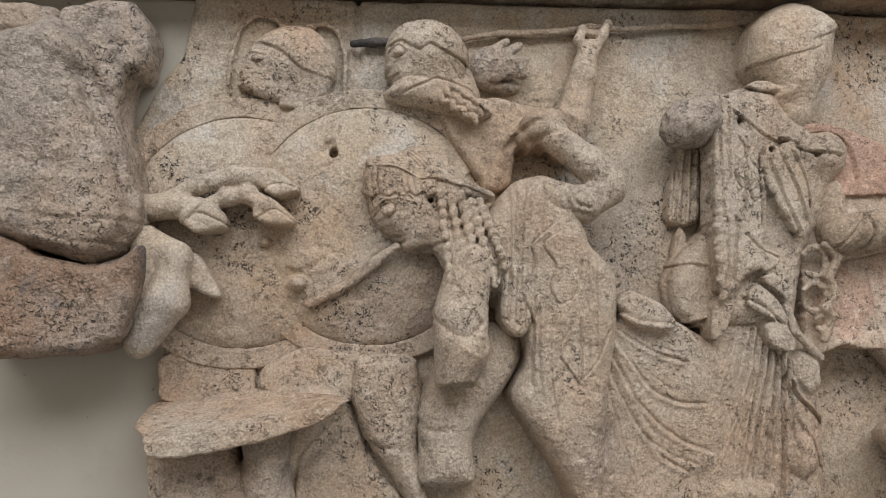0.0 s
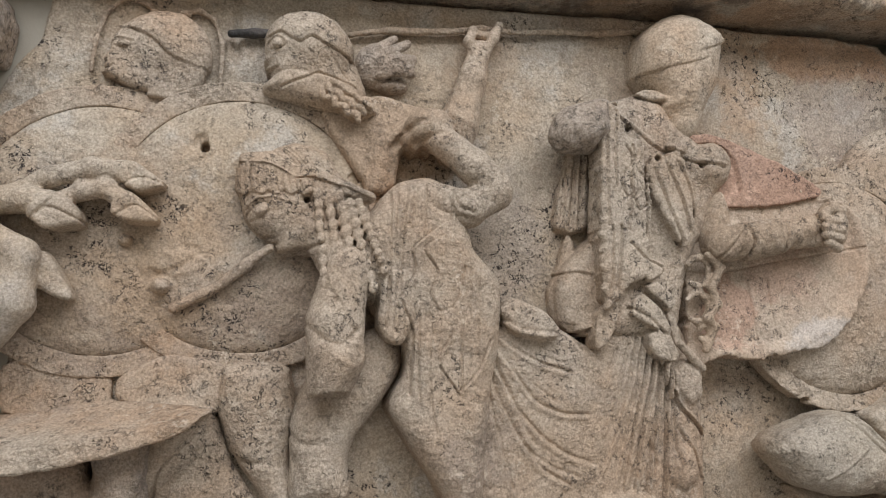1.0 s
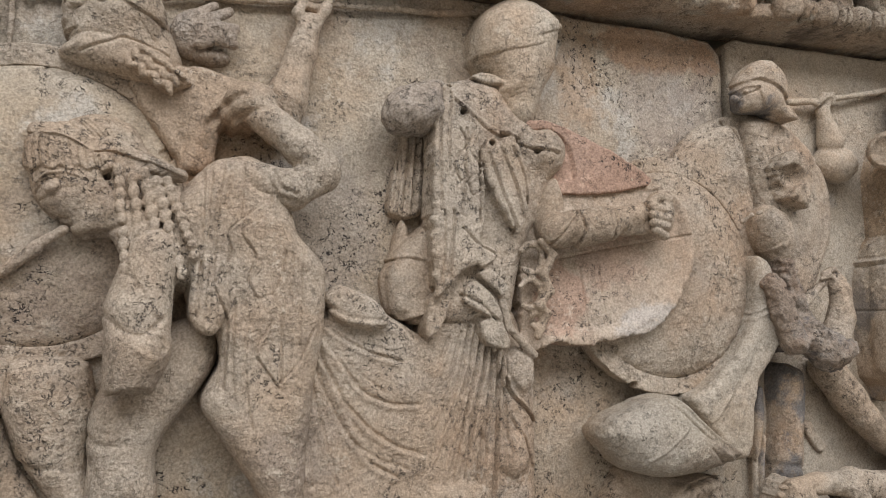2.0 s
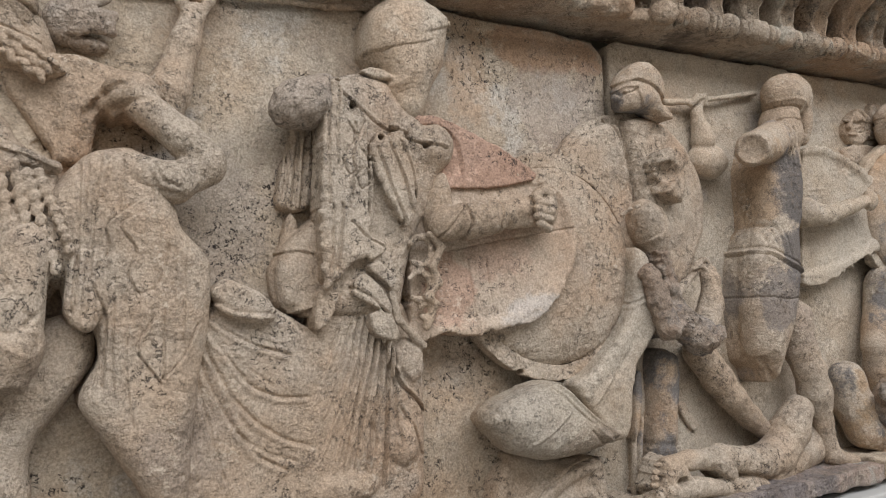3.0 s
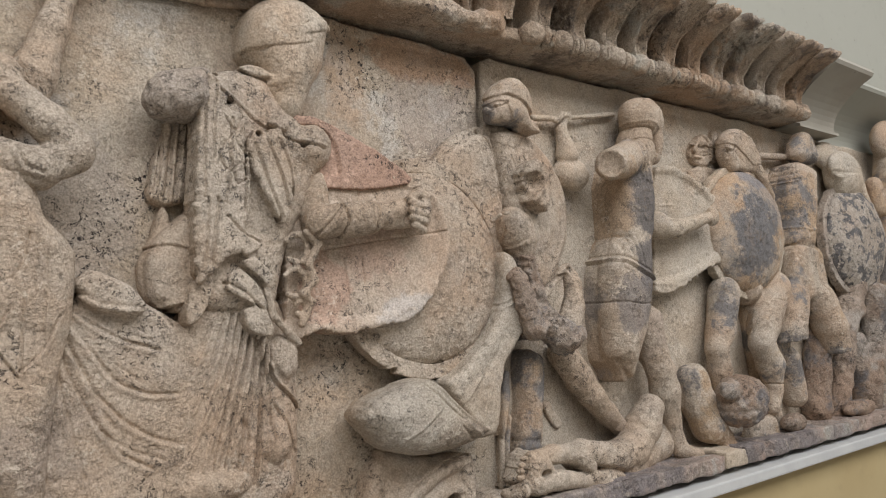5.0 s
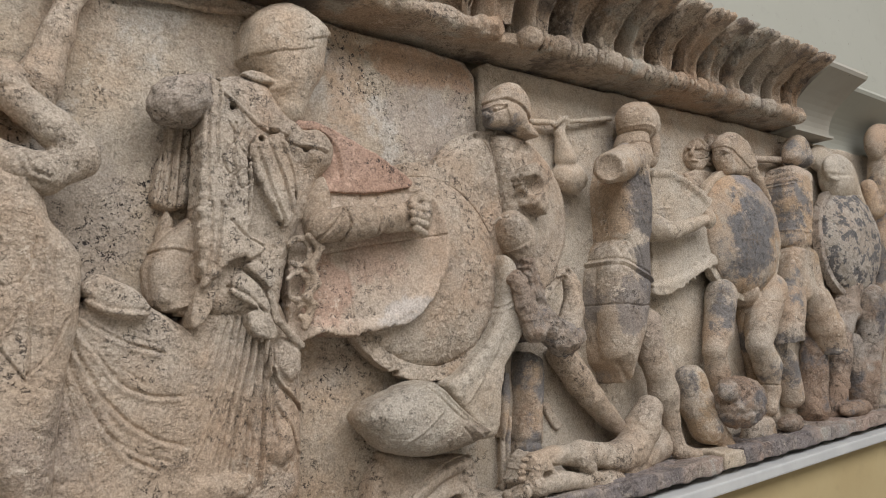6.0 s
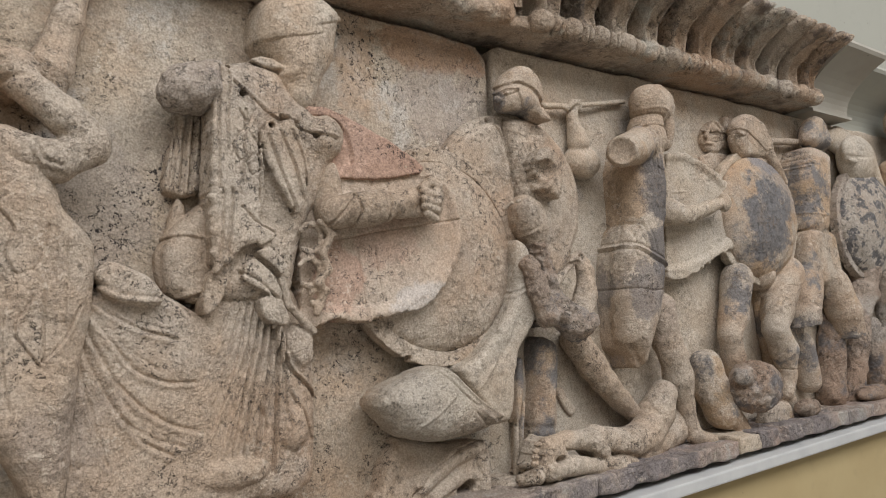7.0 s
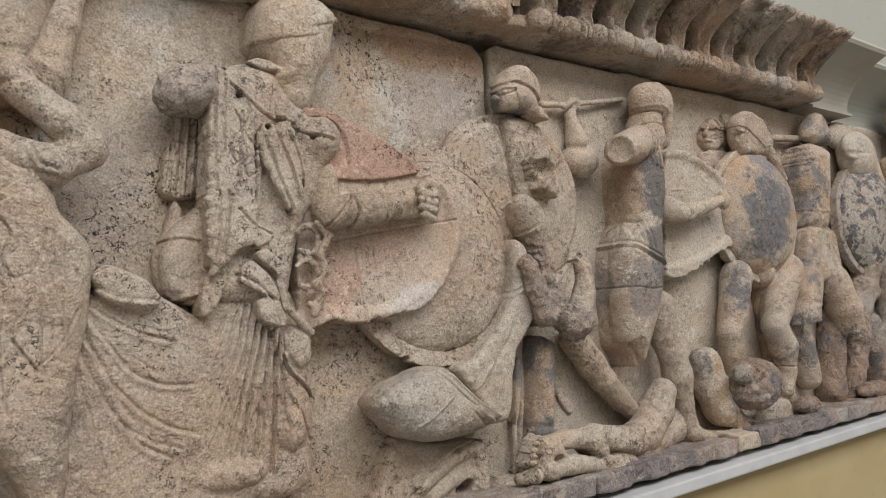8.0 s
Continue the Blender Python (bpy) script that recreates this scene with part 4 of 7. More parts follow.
for c, r in (((0.1070, -0.058, 1.7080), 0.0028), ((0.1200, -0.060, 1.7290), 0.0024), ((0.0800, -0.060, 1.7420), 0.002)):
    s.blob(c, (r, 0.016, r), 0, 0.0015, True)
s.limb((0.1177, -0.046, 1.6839), 0.0193, (0.1389, -0.05, 1.6488), 0.0226)
s.plate([(0.1167, 1.7266), (0.1603, 1.7135), (0.1892, 1.6597), (0.1901, 1.639), (0.1554, 1.6118), (0.1306, 1.6238), (0.1206, 1.6666)], 0.056, 0.0347, rnd=0.01)
s.braid((0.1152, -0.065, 1.7178), (0.1224, -0.072, 1.6224), 9, 0.0048)
s.braid((0.1263, -0.065, 1.7121), (0.1373, -0.072, 1.6062), 9, 0.0048)
s.braid((0.1355, -0.065, 1.716), (0.152, -0.072, 1.6135), 9, 0.0048)
s.braid((0.1443, -0.065, 1.7085), (0.1678, -0.072, 1.6191), 9, 0.0048)
s.braid((0.1533, -0.065, 1.709), (0.1786, -0.072, 1.636), 9, 0.0048)
piece_0 = s

s = Carving(0.0014, 0.004)
s.plate([(0.1248, 1.6381), (0.1489, 1.6719), (0.1755, 1.711), (0.1963, 1.7296), (0.2252, 1.736), (0.2557, 1.7221), (0.2627, 1.6701), (0.2951, 1.6332), (0.2967, 1.5879), (0.2854, 1.5368), (0.2743, 1.4643), (0.2665, 1.3662), (0.2567, 1.3668), (0.2339, 1.4279), (0.2044, 1.4732), (0.1802, 1.5119), (0.2001, 1.5456), (0.1986, 1.5653), (0.1864, 1.5911), (0.1724, 1.6029), (0.167, 1.6144)], 0.066, rnd=0.02)
s.blob((0.2267, -0.036, 1.6714), (0.0419, 0.033, 0.0525), 15, 0.006)
s.limb((0.1442, -0.058, 1.6423), 0.0235, (0.132, -0.064, 1.5924), 0.0253, 0.006)
s.limb((0.132, -0.064, 1.5924), 0.0253, (0.1322, -0.066, 1.5597), 0.0251, 0.006)
s.limb((0.1322, -0.066, 1.5597), 0.0251, (0.125, -0.064, 1.534), 0.0207, 0.006)
s.plate([(0.1735, 1.6414), (0.2107, 1.6406), (0.2073, 1.5902), (0.1933, 1.5696), (0.1793, 1.5734), (0.1709, 1.5902)], 0.071, 0.044, rnd=0.009)
s.fan([(0.1734, 1.6344), (0.1695, 1.591)], [(0.2002, 1.6338), (0.195, 1.5794)], 4, 0.0016, 0.003)
s.groove([(0.104, 1.5927), (0.1195, 1.5765), (0.1353, 1.5707), (0.152, 1.586)], 0.0021, 0.002)
s.groove([(0.1219, 1.6244), (0.1324, 1.6155), (0.1277, 1.6049)], 0.0021, 0.002)
s.groove([(0.1297, 1.6135), (0.137, 1.6073), (0.1337, 1.5999)], 0.0021, 0.002)
s.groove([(0.1398, 1.5918), (0.1482, 1.5847), (0.1444, 1.5763)], 0.0021, 0.002)
s.groove([(0.1471, 1.5703), (0.1534, 1.565), (0.1506, 1.5587)], 0.0021, 0.002)
s.groove([(0.1363, 1.6026), (0.1416, 1.5982), (0.1392, 1.5929)], 0.0021, 0.002)
s.blob((0.1196, -0.074, 1.5116), (0.027, 0.03, 0.016), 25, 0.004, True)
for line in ([(0.2290, 1.6810), (0.2040, 1.6620), (0.2090, 1.6400), (0.1940, 1.6160)], [(0.2350, 1.6740), (0.2140, 1.6620), (0.2310, 1.6400), (0.2220, 1.6180), (0.2300, 1.6010), (0.2440, 1.6050)], [(0.2440, 1.5810), (0.2260, 1.5540), (0.2480, 1.5220)],
             [(0.2520, 1.5880), (0.2500, 1.5260)], [(0.2810, 1.5730), (0.2700, 1.5470), (0.2600, 1.5350), (0.2490, 1.5260)], [(0.2570, 1.6450), (0.2520, 1.6180), (0.2440, 1.6050)], [(0.1930, 1.6120), (0.2060, 1.5810), (0.2010, 1.5230)]):
    s.groove(line, 0.0011, 0.0030)
    s.groove(np.array(line) + (0.0021, 0.0004), 0.0015, -0.0016)
for line in ([(0.2030, 1.7240), (0.1960, 1.6730), (0.1920, 1.6190)], [(0.2110, 1.7200), (0.2030, 1.6840)], [(0.1860, 1.7160), (0.1840, 1.6620), (0.1820, 1.6080)], [(0.2200, 1.7230), (0.2160, 1.6730)], [(0.1920, 1.7140), (0.1880, 1.6560)],
             [(0.2110, 1.5970), (0.2080, 1.5550), (0.2100, 1.5130)], [(0.2470, 1.7150), (0.2430, 1.6790)], [(0.2700, 1.6340), (0.2700, 1.5960), (0.2660, 1.5580)], [(0.2630, 1.6400), (0.2600, 1.5960)], [(0.2210, 1.5750), (0.2190, 1.5330), (0.2240, 1.4910)]):
    s.groove(line, 0.0013, 0.0018)
    s.groove(np.array(line) + (0.0028, 0.0), 0.0018, -0.0012)
piece_1 = s

s = Carving(0.0014, 0.004)
s.plate([(0.1921, 1.5915), (0.2013, 1.5678), (0.1997, 1.5446), (0.1769, 1.5109), (0.1566, 1.4862), (0.1465, 1.4669), (0.1484, 1.421), (0.09, 1.4243), (0.0923, 1.4641), (0.0906, 1.4865), (0.0954, 1.5144), (0.1077, 1.5394), (0.159, 1.5837)], 0.046, rnd=0.026)
s.groove([(0.0912, 1.4897), (0.1045, 1.4794), (0.1211, 1.4813)], 0.0033, 0.002)
piece_2 = s

s = Carving(0.0014, 0.004)
s.plate([(0.1841, 1.5102), (0.221, 1.5441), (0.296, 1.5883), (0.3092, 1.6027), (0.3672, 1.5832), (0.4186, 1.5488), (0.445, 1.532), (0.455, 1.4539), (0.45, 1.345), (0.2624, 1.3616), (0.239, 1.4241), (0.2088, 1.4706)], 0.044, rnd=0.016, slope=-0.09)
s.plate([(0.2919, 1.6024), (0.3089, 1.6152), (0.3443, 1.5992), (0.36, 1.5791), (0.3472, 1.5691), (0.3054, 1.5773)], 0.058, 0.036, rnd=0.008)
s.groove([(0.1793, 1.5106), (0.2117, 1.468), (0.2385, 1.4284), (0.2535, 1.3842)], 0.0056, 0.004)
for line, deep in (([(0.2950, 1.5950), (0.3200, 1.5810), (0.3570, 1.5780)], 0.0026), ([(0.2900, 1.5820), (0.3160, 1.5610), (0.3400, 1.5480), (0.3710, 1.5380)], 0.0040), ([(0.2850, 1.5740), (0.3070, 1.5460), (0.3320, 1.5100), (0.3610, 1.4970), (0.3890, 1.4950)], 0.0042),
                   ([(0.2820, 1.5670), (0.2950, 1.5390), (0.3150, 1.5010), (0.3380, 1.4750), (0.3670, 1.4550), (0.3960, 1.4460)], 0.0042), ([(0.2810, 1.5520), (0.2910, 1.5190), (0.3110, 1.4800), (0.3360, 1.4450), (0.3640, 1.4280)], 0.0036), ([(0.2760, 1.5460), (0.2820, 1.5170), (0.2920, 1.4750), (0.3040, 1.4280)], 0.0034),
                   ([(0.2720, 1.5400), (0.2740, 1.4980), (0.2800, 1.4300)], 0.0030), ([(0.2650, 1.5350), (0.2660, 1.4870), (0.2700, 1.4310)], 0.0026), ([(0.2570, 1.5240), (0.2540, 1.4770), (0.2540, 1.4300)], 0.0024), ([(0.2450, 1.5190), (0.2390, 1.4780), (0.2400, 1.4310)], 0.0022),
                   ([(0.2870, 1.5640), (0.3000, 1.5240), (0.3190, 1.4870), (0.3300, 1.4680)], 0.0020), ([(0.2910, 1.5720), (0.3210, 1.5350), (0.3530, 1.5100)], 0.0020), ([(0.3000, 1.5790), (0.3340, 1.5560), (0.3640, 1.5480)], 0.0018), ([(0.2280, 1.5110), (0.2230, 1.4740), (0.2250, 1.4320)], 0.0022),
                   ([(0.3180, 1.4680), (0.3440, 1.4470), (0.3760, 1.4340)], 0.0022)):
    s.groove(line, 0.0019, deep * 0.8)
    s.groove(np.array(line) + (-0.0026, -0.0028), 0.003, -deep * 0.5)
s.blob((0.4298, -0.034, 1.4003), (0.037, 0.012, 0.0158), 0, 0.006)
piece_3 = s
figure("bending_goddess", "draped marble goddess bent forward with plaits and diadem", "relief figure", [(piece_0, marble_plain), (piece_1, marble_plain), (piece_2, marble_plain), (piece_3, marble_plain)])

# legs of the giants below the shields

s = Carving(0.0016, 0.004)
s.plate([(0.0298, 1.5589), (0.0937, 1.5567), (0.0983, 1.5132), (0.0899, 1.4624), (0.095, 1.4396), (0.1031, 1.4), (0.0953, 1.3672), (0.0803, 1.4069), (0.0472, 1.4589), (0.0378, 1.4695), (0.0233, 1.5164)], 0.03, rnd=0.022)
s.groove([(0.0399, 1.4691), (0.0562, 1.4628), (0.0674, 1.465)], 0.0028, 0.0025)
piece_0 = s

s = Carving(0.0016, 0.004)
s.plate([(-0.0681, 1.5259), (-0.0641, 1.5482), (-0.0202, 1.5693), (0.0366, 1.5558), (0.0358, 1.5131), (-0.0098, 1.5038)], 0.014, rnd=0.005)
s.plate([(-0.0324, 1.5184), (0.0216, 1.5161), (0.0405, 1.4587), (0.0822, 1.4003), (0.0899, 1.3665), (-0.0394, 1.375), (-0.0358, 1.4515)], 0.012, rnd=0.008)
s.limb((-0.0101, -0.004, 1.4949), 0.0286, (-0.0331, -0.002, 1.4621), 0.0251, 0.007)
s.groove([(0.0072, 1.4959), (-0.0263, 1.4646), (-0.0333, 1.4271), (-0.0343, 1.379)], 0.0017, 0.004)
s.plate([(-0.1651, 1.5684), (-0.0669, 1.565), (-0.0672, 1.5086), (-0.1646, 1.5129)], 0.006, rnd=0.003)
s.groove([(-0.0695, 1.554), (-0.0696, 1.5261)], 0.0017, 0.003)
piece_1 = s
figure("giant_legs", "marble legs of two giants below their shields", "relief figure", [(piece_0, marble_plain), (piece_1, marble_plain)])

s = Carving(0.003, 0.004)
s.rough = [(0.02, 0.003), (0.008, 0.0015)]
s.plate([(-0.1635, 1.4776), (-0.0854, 1.479), (-0.0791, 1.4358), (-0.083, 1.3833), (-0.1612, 1.3884)], 0.034, rnd=0.01)
s.limb((-0.0587, -0.022, 1.4828), 0.0255, (-0.0573, -0.016, 1.3794), 0.0253)
s.thing("rough_support", "rough broken marble pier under the rock ledge", "relief figure", marble_worn)

s = Carving(0.0016, 0.004)
s.rough = [(0.015, 0.0016), (0.007, 0.0008)]
s.plate([(-0.1793, 1.5004), (-0.1699, 1.518), (-0.1366, 1.5232), (-0.082, 1.5287), (0.0017, 1.5207), (0.0233, 1.5164), (0.0199, 1.5147), (0.0084, 1.5055), (-0.0174, 1.4934), (-0.0729, 1.48), (-0.1368, 1.4724), (-0.159, 1.4755), (-0.163, 1.493)], 0.078, rnd=0.003, lean=(-0.0728, 1.5001, 0.1241, 0.0294))
s.thing("rock_ledge", "flat broken slab of pale marble jutting out like a shelf", "rock ledge", marble_plain)

# standing goddess

s = Carving(0.0011, 0.004)
s.plate([(0.4720, 1.8610), (0.4720, 1.8800), (0.4760, 1.9010), (0.4870, 1.9160), (0.5050, 1.9270), (0.5200, 1.9320), (0.5380, 1.9290), (0.5610, 1.9210), (0.5740, 1.9120), (0.5740, 1.8950), (0.5690, 1.8750), (0.5660, 1.8560), (0.5560, 1.8390), (0.5410, 1.8250), (0.5260, 1.8170), (0.5160, 1.8100), (0.5000, 1.8100), (0.4890, 1.8200), (0.4920, 1.8360), (0.4830, 1.8480)], 0.056, rnd=0.030)
s.patch([(0.4590, 1.8610), (0.4680, 1.9070), (0.5040, 1.9340), (0.5430, 1.9340), (0.5750, 1.9150), (0.5740, 1.9010), (0.5550, 1.8910), (0.5380, 1.8840), (0.5430, 1.8750), (0.5210, 1.8690), (0.5020, 1.8640), (0.4750, 1.8590)], 0.0018, 0.0008)
s.limb((0.5390, -0.024, 1.8560), 0.021, (0.5180, -0.022, 1.8080), 0.024, 0.010)
s.groove([(0.5290, 1.8920), (0.5470, 1.9030), (0.5660, 1.9100)], 0.001, 0.0006)
s.groove([(0.5320, 1.8810), (0.5460, 1.8870), (0.5620, 1.8930)], 0.001, 0.0008)
s.groove([(0.4700, 1.8610), (0.4860, 1.8580), (0.4970, 1.8640), (0.5200, 1.8680), (0.5440, 1.8760)], 0.001, 0.0008)
s.groove([(0.4690, 1.8570), (0.4780, 1.8480), (0.4860, 1.8440)], 0.0016, 0.003)
for c in ((0.5340, -0.050, 1.8890), (0.5480, -0.046, 1.8900), (0.5540, -0.044, 1.8970), (0.5640, -0.038, 1.9010), (0.5760, -0.030, 1.9080)):
    s.blob(c, (0.0052, 0.006, 0.005), 0, 0.0016)
s.blob((0.5360, -0.058, 1.8980), (0.0022, 0.008, 0.0032), 0, 0.0015, True)
s.blob((0.5700, -0.045, 1.9160), (0.0022, 0.006, 0.0022), 0, 0.0015, True)
s.fan([(0.4990, 1.8440), (0.5280, 1.8510), (0.5560, 1.8500)], [(0.5020, 1.8030), (0.5130, 1.8100), (0.5210, 1.8100)], 9, 0.001, 0.0003)
s.plate([(0.4570, 1.8340), (0.4720, 1.8410), (0.4930, 1.8360), (0.4980, 1.8300), (0.4840, 1.8270), (0.4700, 1.8280)], 0.046, 0.02, rnd=0.003)
piece_0 = s

s = Carving(0.0014, 0.004)
s.rough = [(0.01, 0.0014), (0.005, 0.0006)]
s.plate([(0.4277, 1.8262), (0.4002, 1.8228), (0.3739, 1.8138), (0.3616, 1.8006), (0.3579, 1.782), (0.3678, 1.7697), (0.3866, 1.7654), (0.4058, 1.7654), (0.4264, 1.7822)], 0.068, 0.056, rnd=0.028)
s.plate([(0.4223, 1.8229), (0.4017, 1.8209), (0.3875, 1.8009), (0.3917, 1.7702), (0.421, 1.7795)], 0.074, 0.048, rnd=0.024)
s.groove([(0.3891, 1.8137), (0.3797, 1.7944), (0.3836, 1.7617)], 0.0023, 0.0015)
piece_1 = s

s = Carving(0.0012, 0.004)
s.rough = [(0.006, 0.0004)]
s.plate([(0.4150, 1.8130), (0.4340, 1.8290), (0.4630, 1.8370), (0.4910, 1.8310), (0.5160, 1.7990), (0.5360, 1.7850), (0.5540, 1.7680), (0.5610, 1.7520), (0.5580, 1.7270), (0.5450, 1.7010), (0.5310, 1.6780), (0.5200, 1.6580), (0.5070, 1.6170), (0.4960, 1.5710), (0.4040, 1.5710), (0.4120, 1.6890)], 0.046, rnd=0.020)
s.blob((0.5460, -0.030, 1.7560), (0.026, 0.028, 0.030), -30, 0.006)
s.plate([(0.4120, 1.8170), (0.4290, 1.8190), (0.4340, 1.7850), (0.4570, 1.7780), (0.4590, 1.7470), (0.4600, 1.6990), (0.4570, 1.6630), (0.4520, 1.6320), (0.4350, 1.6270), (0.4190, 1.6080), (0.4040, 1.6060), (0.4040, 1.6570), (0.4050, 1.7160), (0.4090, 1.7750)], 0.062, 0.04, rnd=0.005, jag=0.0006)
s.plate([(0.4610, 1.7490), (0.4710, 1.7670), (0.4960, 1.7650), (0.5070, 1.7470), (0.5130, 1.6990), (0.5090, 1.6800), (0.5000, 1.6630), (0.4910, 1.6730), (0.4780, 1.6960), (0.4650, 1.7190)], 0.062, 0.04, rnd=0.005, jag=0.0005)
for line, w, deep in (([(0.4170, 1.8120), (0.4130, 1.7450), (0.4120, 1.6860)], 0.0014, 0.003), ([(0.4270, 1.8090), (0.4220, 1.7460), (0.4230, 1.7280)], 0.0014, 0.0026),
                      ([(0.4590, 1.7800), (0.4570, 1.7230), (0.4550, 1.6750)], 0.0016, 0.0036), ([(0.4430, 1.7720), (0.4400, 1.7280), (0.4340, 1.6830)], 0.0012, 0.0028),
                      ([(0.4360, 1.7710), (0.4460, 1.7560), (0.4550, 1.7750)], 0.0011, 0.0026), ([(0.4270, 1.7330), (0.4370, 1.7470), (0.4460, 1.7560)], 0.0011, 0.0026),
                      ([(0.4270, 1.7330), (0.4340, 1.7160), (0.4420, 1.7210), (0.4390, 1.7350)], 0.0011, 0.0026), ([(0.4410, 1.7160), (0.4530, 1.7270), (0.4600, 1.7090)], 0.0011, 0.0026),
                      ([(0.4410, 1.7160), (0.4470, 1.7010), (0.4580, 1.7090)], 0.0011, 0.0026), ([(0.4480, 1.7460), (0.4560, 1.7360)], 0.0011, 0.0022),
                      ([(0.4680, 1.7470), (0.4820, 1.7050), (0.4970, 1.6690)], 0.0016, 0.0034), ([(0.4820, 1.7530), (0.4960, 1.7170), (0.5050, 1.6810)], 0.0016, 0.0034),
                      ([(0.4940, 1.7570), (0.5060, 1.7300), (0.5110, 1.6960)], 0.0014, 0.0030), ([(0.4260, 1.6860), (0.4230, 1.6570), (0.4190, 1.6220)], 0.0014, 0.0034),
                      ([(0.4150, 1.6860), (0.4140, 1.6450), (0.4090, 1.6110)], 0.0012, 0.0026), ([(0.4340, 1.6830), (0.4260, 1.6820), (0.4250, 1.6880)], 0.0012, 0.0024)):
    s.groove(line, w, deep)
    s.groove(np.array(line) + (0.0026, 0.0), w * 1.3, -deep * 0.5)
for i in range(13):
    s.blob(([(0.4100, 1.6920)][0][0] + 0.004 * math.sin(i * 2.4), -0.058, [(0.4100, 1.6920)][0][1] - 0.0072 * i), (0.0075 + 0.002 * math.sin(i * 5), 0.0048, 0.0034 + 0.0012 * math.sin(i * 3.3)), 45 * math.sin(i * 1.7), 0.003)
for i in range(9):
    s.blob(([(0.4470, 1.7000)][0][0] + 0.003 * math.sin(i * 1.9), -0.058, [(0.4470, 1.7000)][0][1] - 0.0076 * i), (0.0078, 0.0042, 0.0034), 50 * math.sin(i * 2.2), 0.003)
s.plate([(0.4300, 1.6630), (0.4390, 1.6730), (0.4530, 1.6560), (0.4730, 1.6470), (0.4710, 1.6360), (0.4530, 1.6280), (0.4500, 1.6360), (0.4290, 1.6280), (0.4250, 1.6460)], 0.062, 0.03, rnd=0.003)
s.plate([(0.4550, 1.6420), (0.4720, 1.6350), (0.4680, 1.6280), (0.4530, 1.6280)], 0.056, 0.03, rnd=0.002)
s.plate([(0.4520, 1.6250), (0.4680, 1.6290), (0.4870, 1.6090), (0.4780, 1.5970), (0.4650, 1.6100), (0.4560, 1.6160)], 0.058, 0.03, rnd=0.003)
s.plate([(0.4370, 1.6080), (0.4490, 1.6200), (0.4670, 1.6040), (0.4810, 1.5790), (0.4760, 1.5730), (0.4570, 1.5830), (0.4350, 1.5940)], 0.055, 0.03, rnd=0.003)
s.plate([(0.4550, 1.5750), (0.4760, 1.5800), (0.4890, 1.5520), (0.4840, 1.5450), (0.4640, 1.5500), (0.4560, 1.5600)], 0.053, 0.03, rnd=0.003)
s.plate([(0.4010, 1.6030), (0.4240, 1.6110), (0.4180, 1.5810), (0.4070, 1.5650), (0.3980, 1.5600), (0.3960, 1.5710)], 0.052, 0.03, rnd=0.003)
s.groove([(0.4350, 1.6690), (0.4500, 1.6530), (0.4700, 1.6430)], 0.0015, 0.003)
s.groove([(0.4560, 1.6160), (0.4720, 1.6050), (0.4810, 1.5930)], 0.0015, 0.003)
s.groove([(0.4360, 1.6020), (0.4550, 1.5930), (0.4730, 1.5750)], 0.0015, 0.003)
s.groove([(0.4240, 1.8160), (0.4520, 1.7940), (0.4780, 1.7730), (0.5080, 1.7620), (0.5530, 1.7520)], 0.0012, 0.0026)
s.groove([(0.4260, 1.8180), (0.4530, 1.7980), (0.4800, 1.7760), (0.5100, 1.7650), (0.5550, 1.7560)], 0.0014, -0.0014)
for c, r in (((0.4120, -0.060, 1.8200), 0.004), ((0.4470, -0.062, 1.7940), 0.0052), ((0.4720, -0.062, 1.7590), 0.0036), ((0.4800, -0.062, 1.7650), 0.0048), ((0.5050, -0.062, 1.7540), 0.0055), ((0.5300, -0.058, 1.7550), 0.004)):
    s.blob(c, (r, 0.034, r * 0.95), 0, 0.0015, True)
for c in ((0.4910, -0.055, 1.7720), (0.4960, -0.056, 1.7660), (0.4930, -0.056, 1.7580), (0.5030, -0.054, 1.7730), (0.4980, -0.056, 1.7550)):
    s.blob(c, (0.006, 0.007, 0.0055), 0, 0.002)
piece_2 = s

s = Carving(0.0014, 0.004)
s.plate([(0.3892, 1.7748), (0.417, 1.7748), (0.4097, 1.6896), (0.3877, 1.6836), (0.3705, 1.6901), (0.3804, 1.7416)], 0.018, rnd=0.006)
s.plate([(0.4165, 1.7696), (0.4409, 1.7734), (0.4348, 1.69), (0.4109, 1.6903)], 0.01, rnd=0.003)
s.groove([(0.3888, 1.7679), (0.3775, 1.696)], 0.0019, 0.004)
s.groove([(0.3926, 1.7675), (0.3813, 1.6956)], 0.0024, -0.0024)
s.groove([(0.3974, 1.7698), (0.388, 1.6897)], 0.0019, 0.004)
s.groove([(0.4013, 1.7696), (0.3918, 1.6894)], 0.0024, -0.0024)
s.groove([(0.4051, 1.7679), (0.3972, 1.6926)], 0.0019, 0.004)
s.groove([(0.409, 1.7677), (0.4011, 1.6925)], 0.0024, -0.0024)
s.plate([(0.367, 1.5863), (0.3643, 1.6226), (0.3744, 1.6498), (0.4119, 1.68), (0.4282, 1.6798), (0.4207, 1.5787), (0.3914, 1.5724)], 0.038, rnd=0.016)
s.plate([(0.3606, 1.6235), (0.3728, 1.6417), (0.3854, 1.6852), (0.3944, 1.6725), (0.382, 1.5861), (0.3635, 1.5989)], 0.016, rnd=0.006)
s.groove([(0.352, 1.6367), (0.384, 1.6407), (0.4052, 1.6356)], 0.0014, 0.002)
s.groove([(0.3517, 1.6396), (0.3842, 1.6436), (0.4061, 1.6384)], 0.0019, -0.0012)
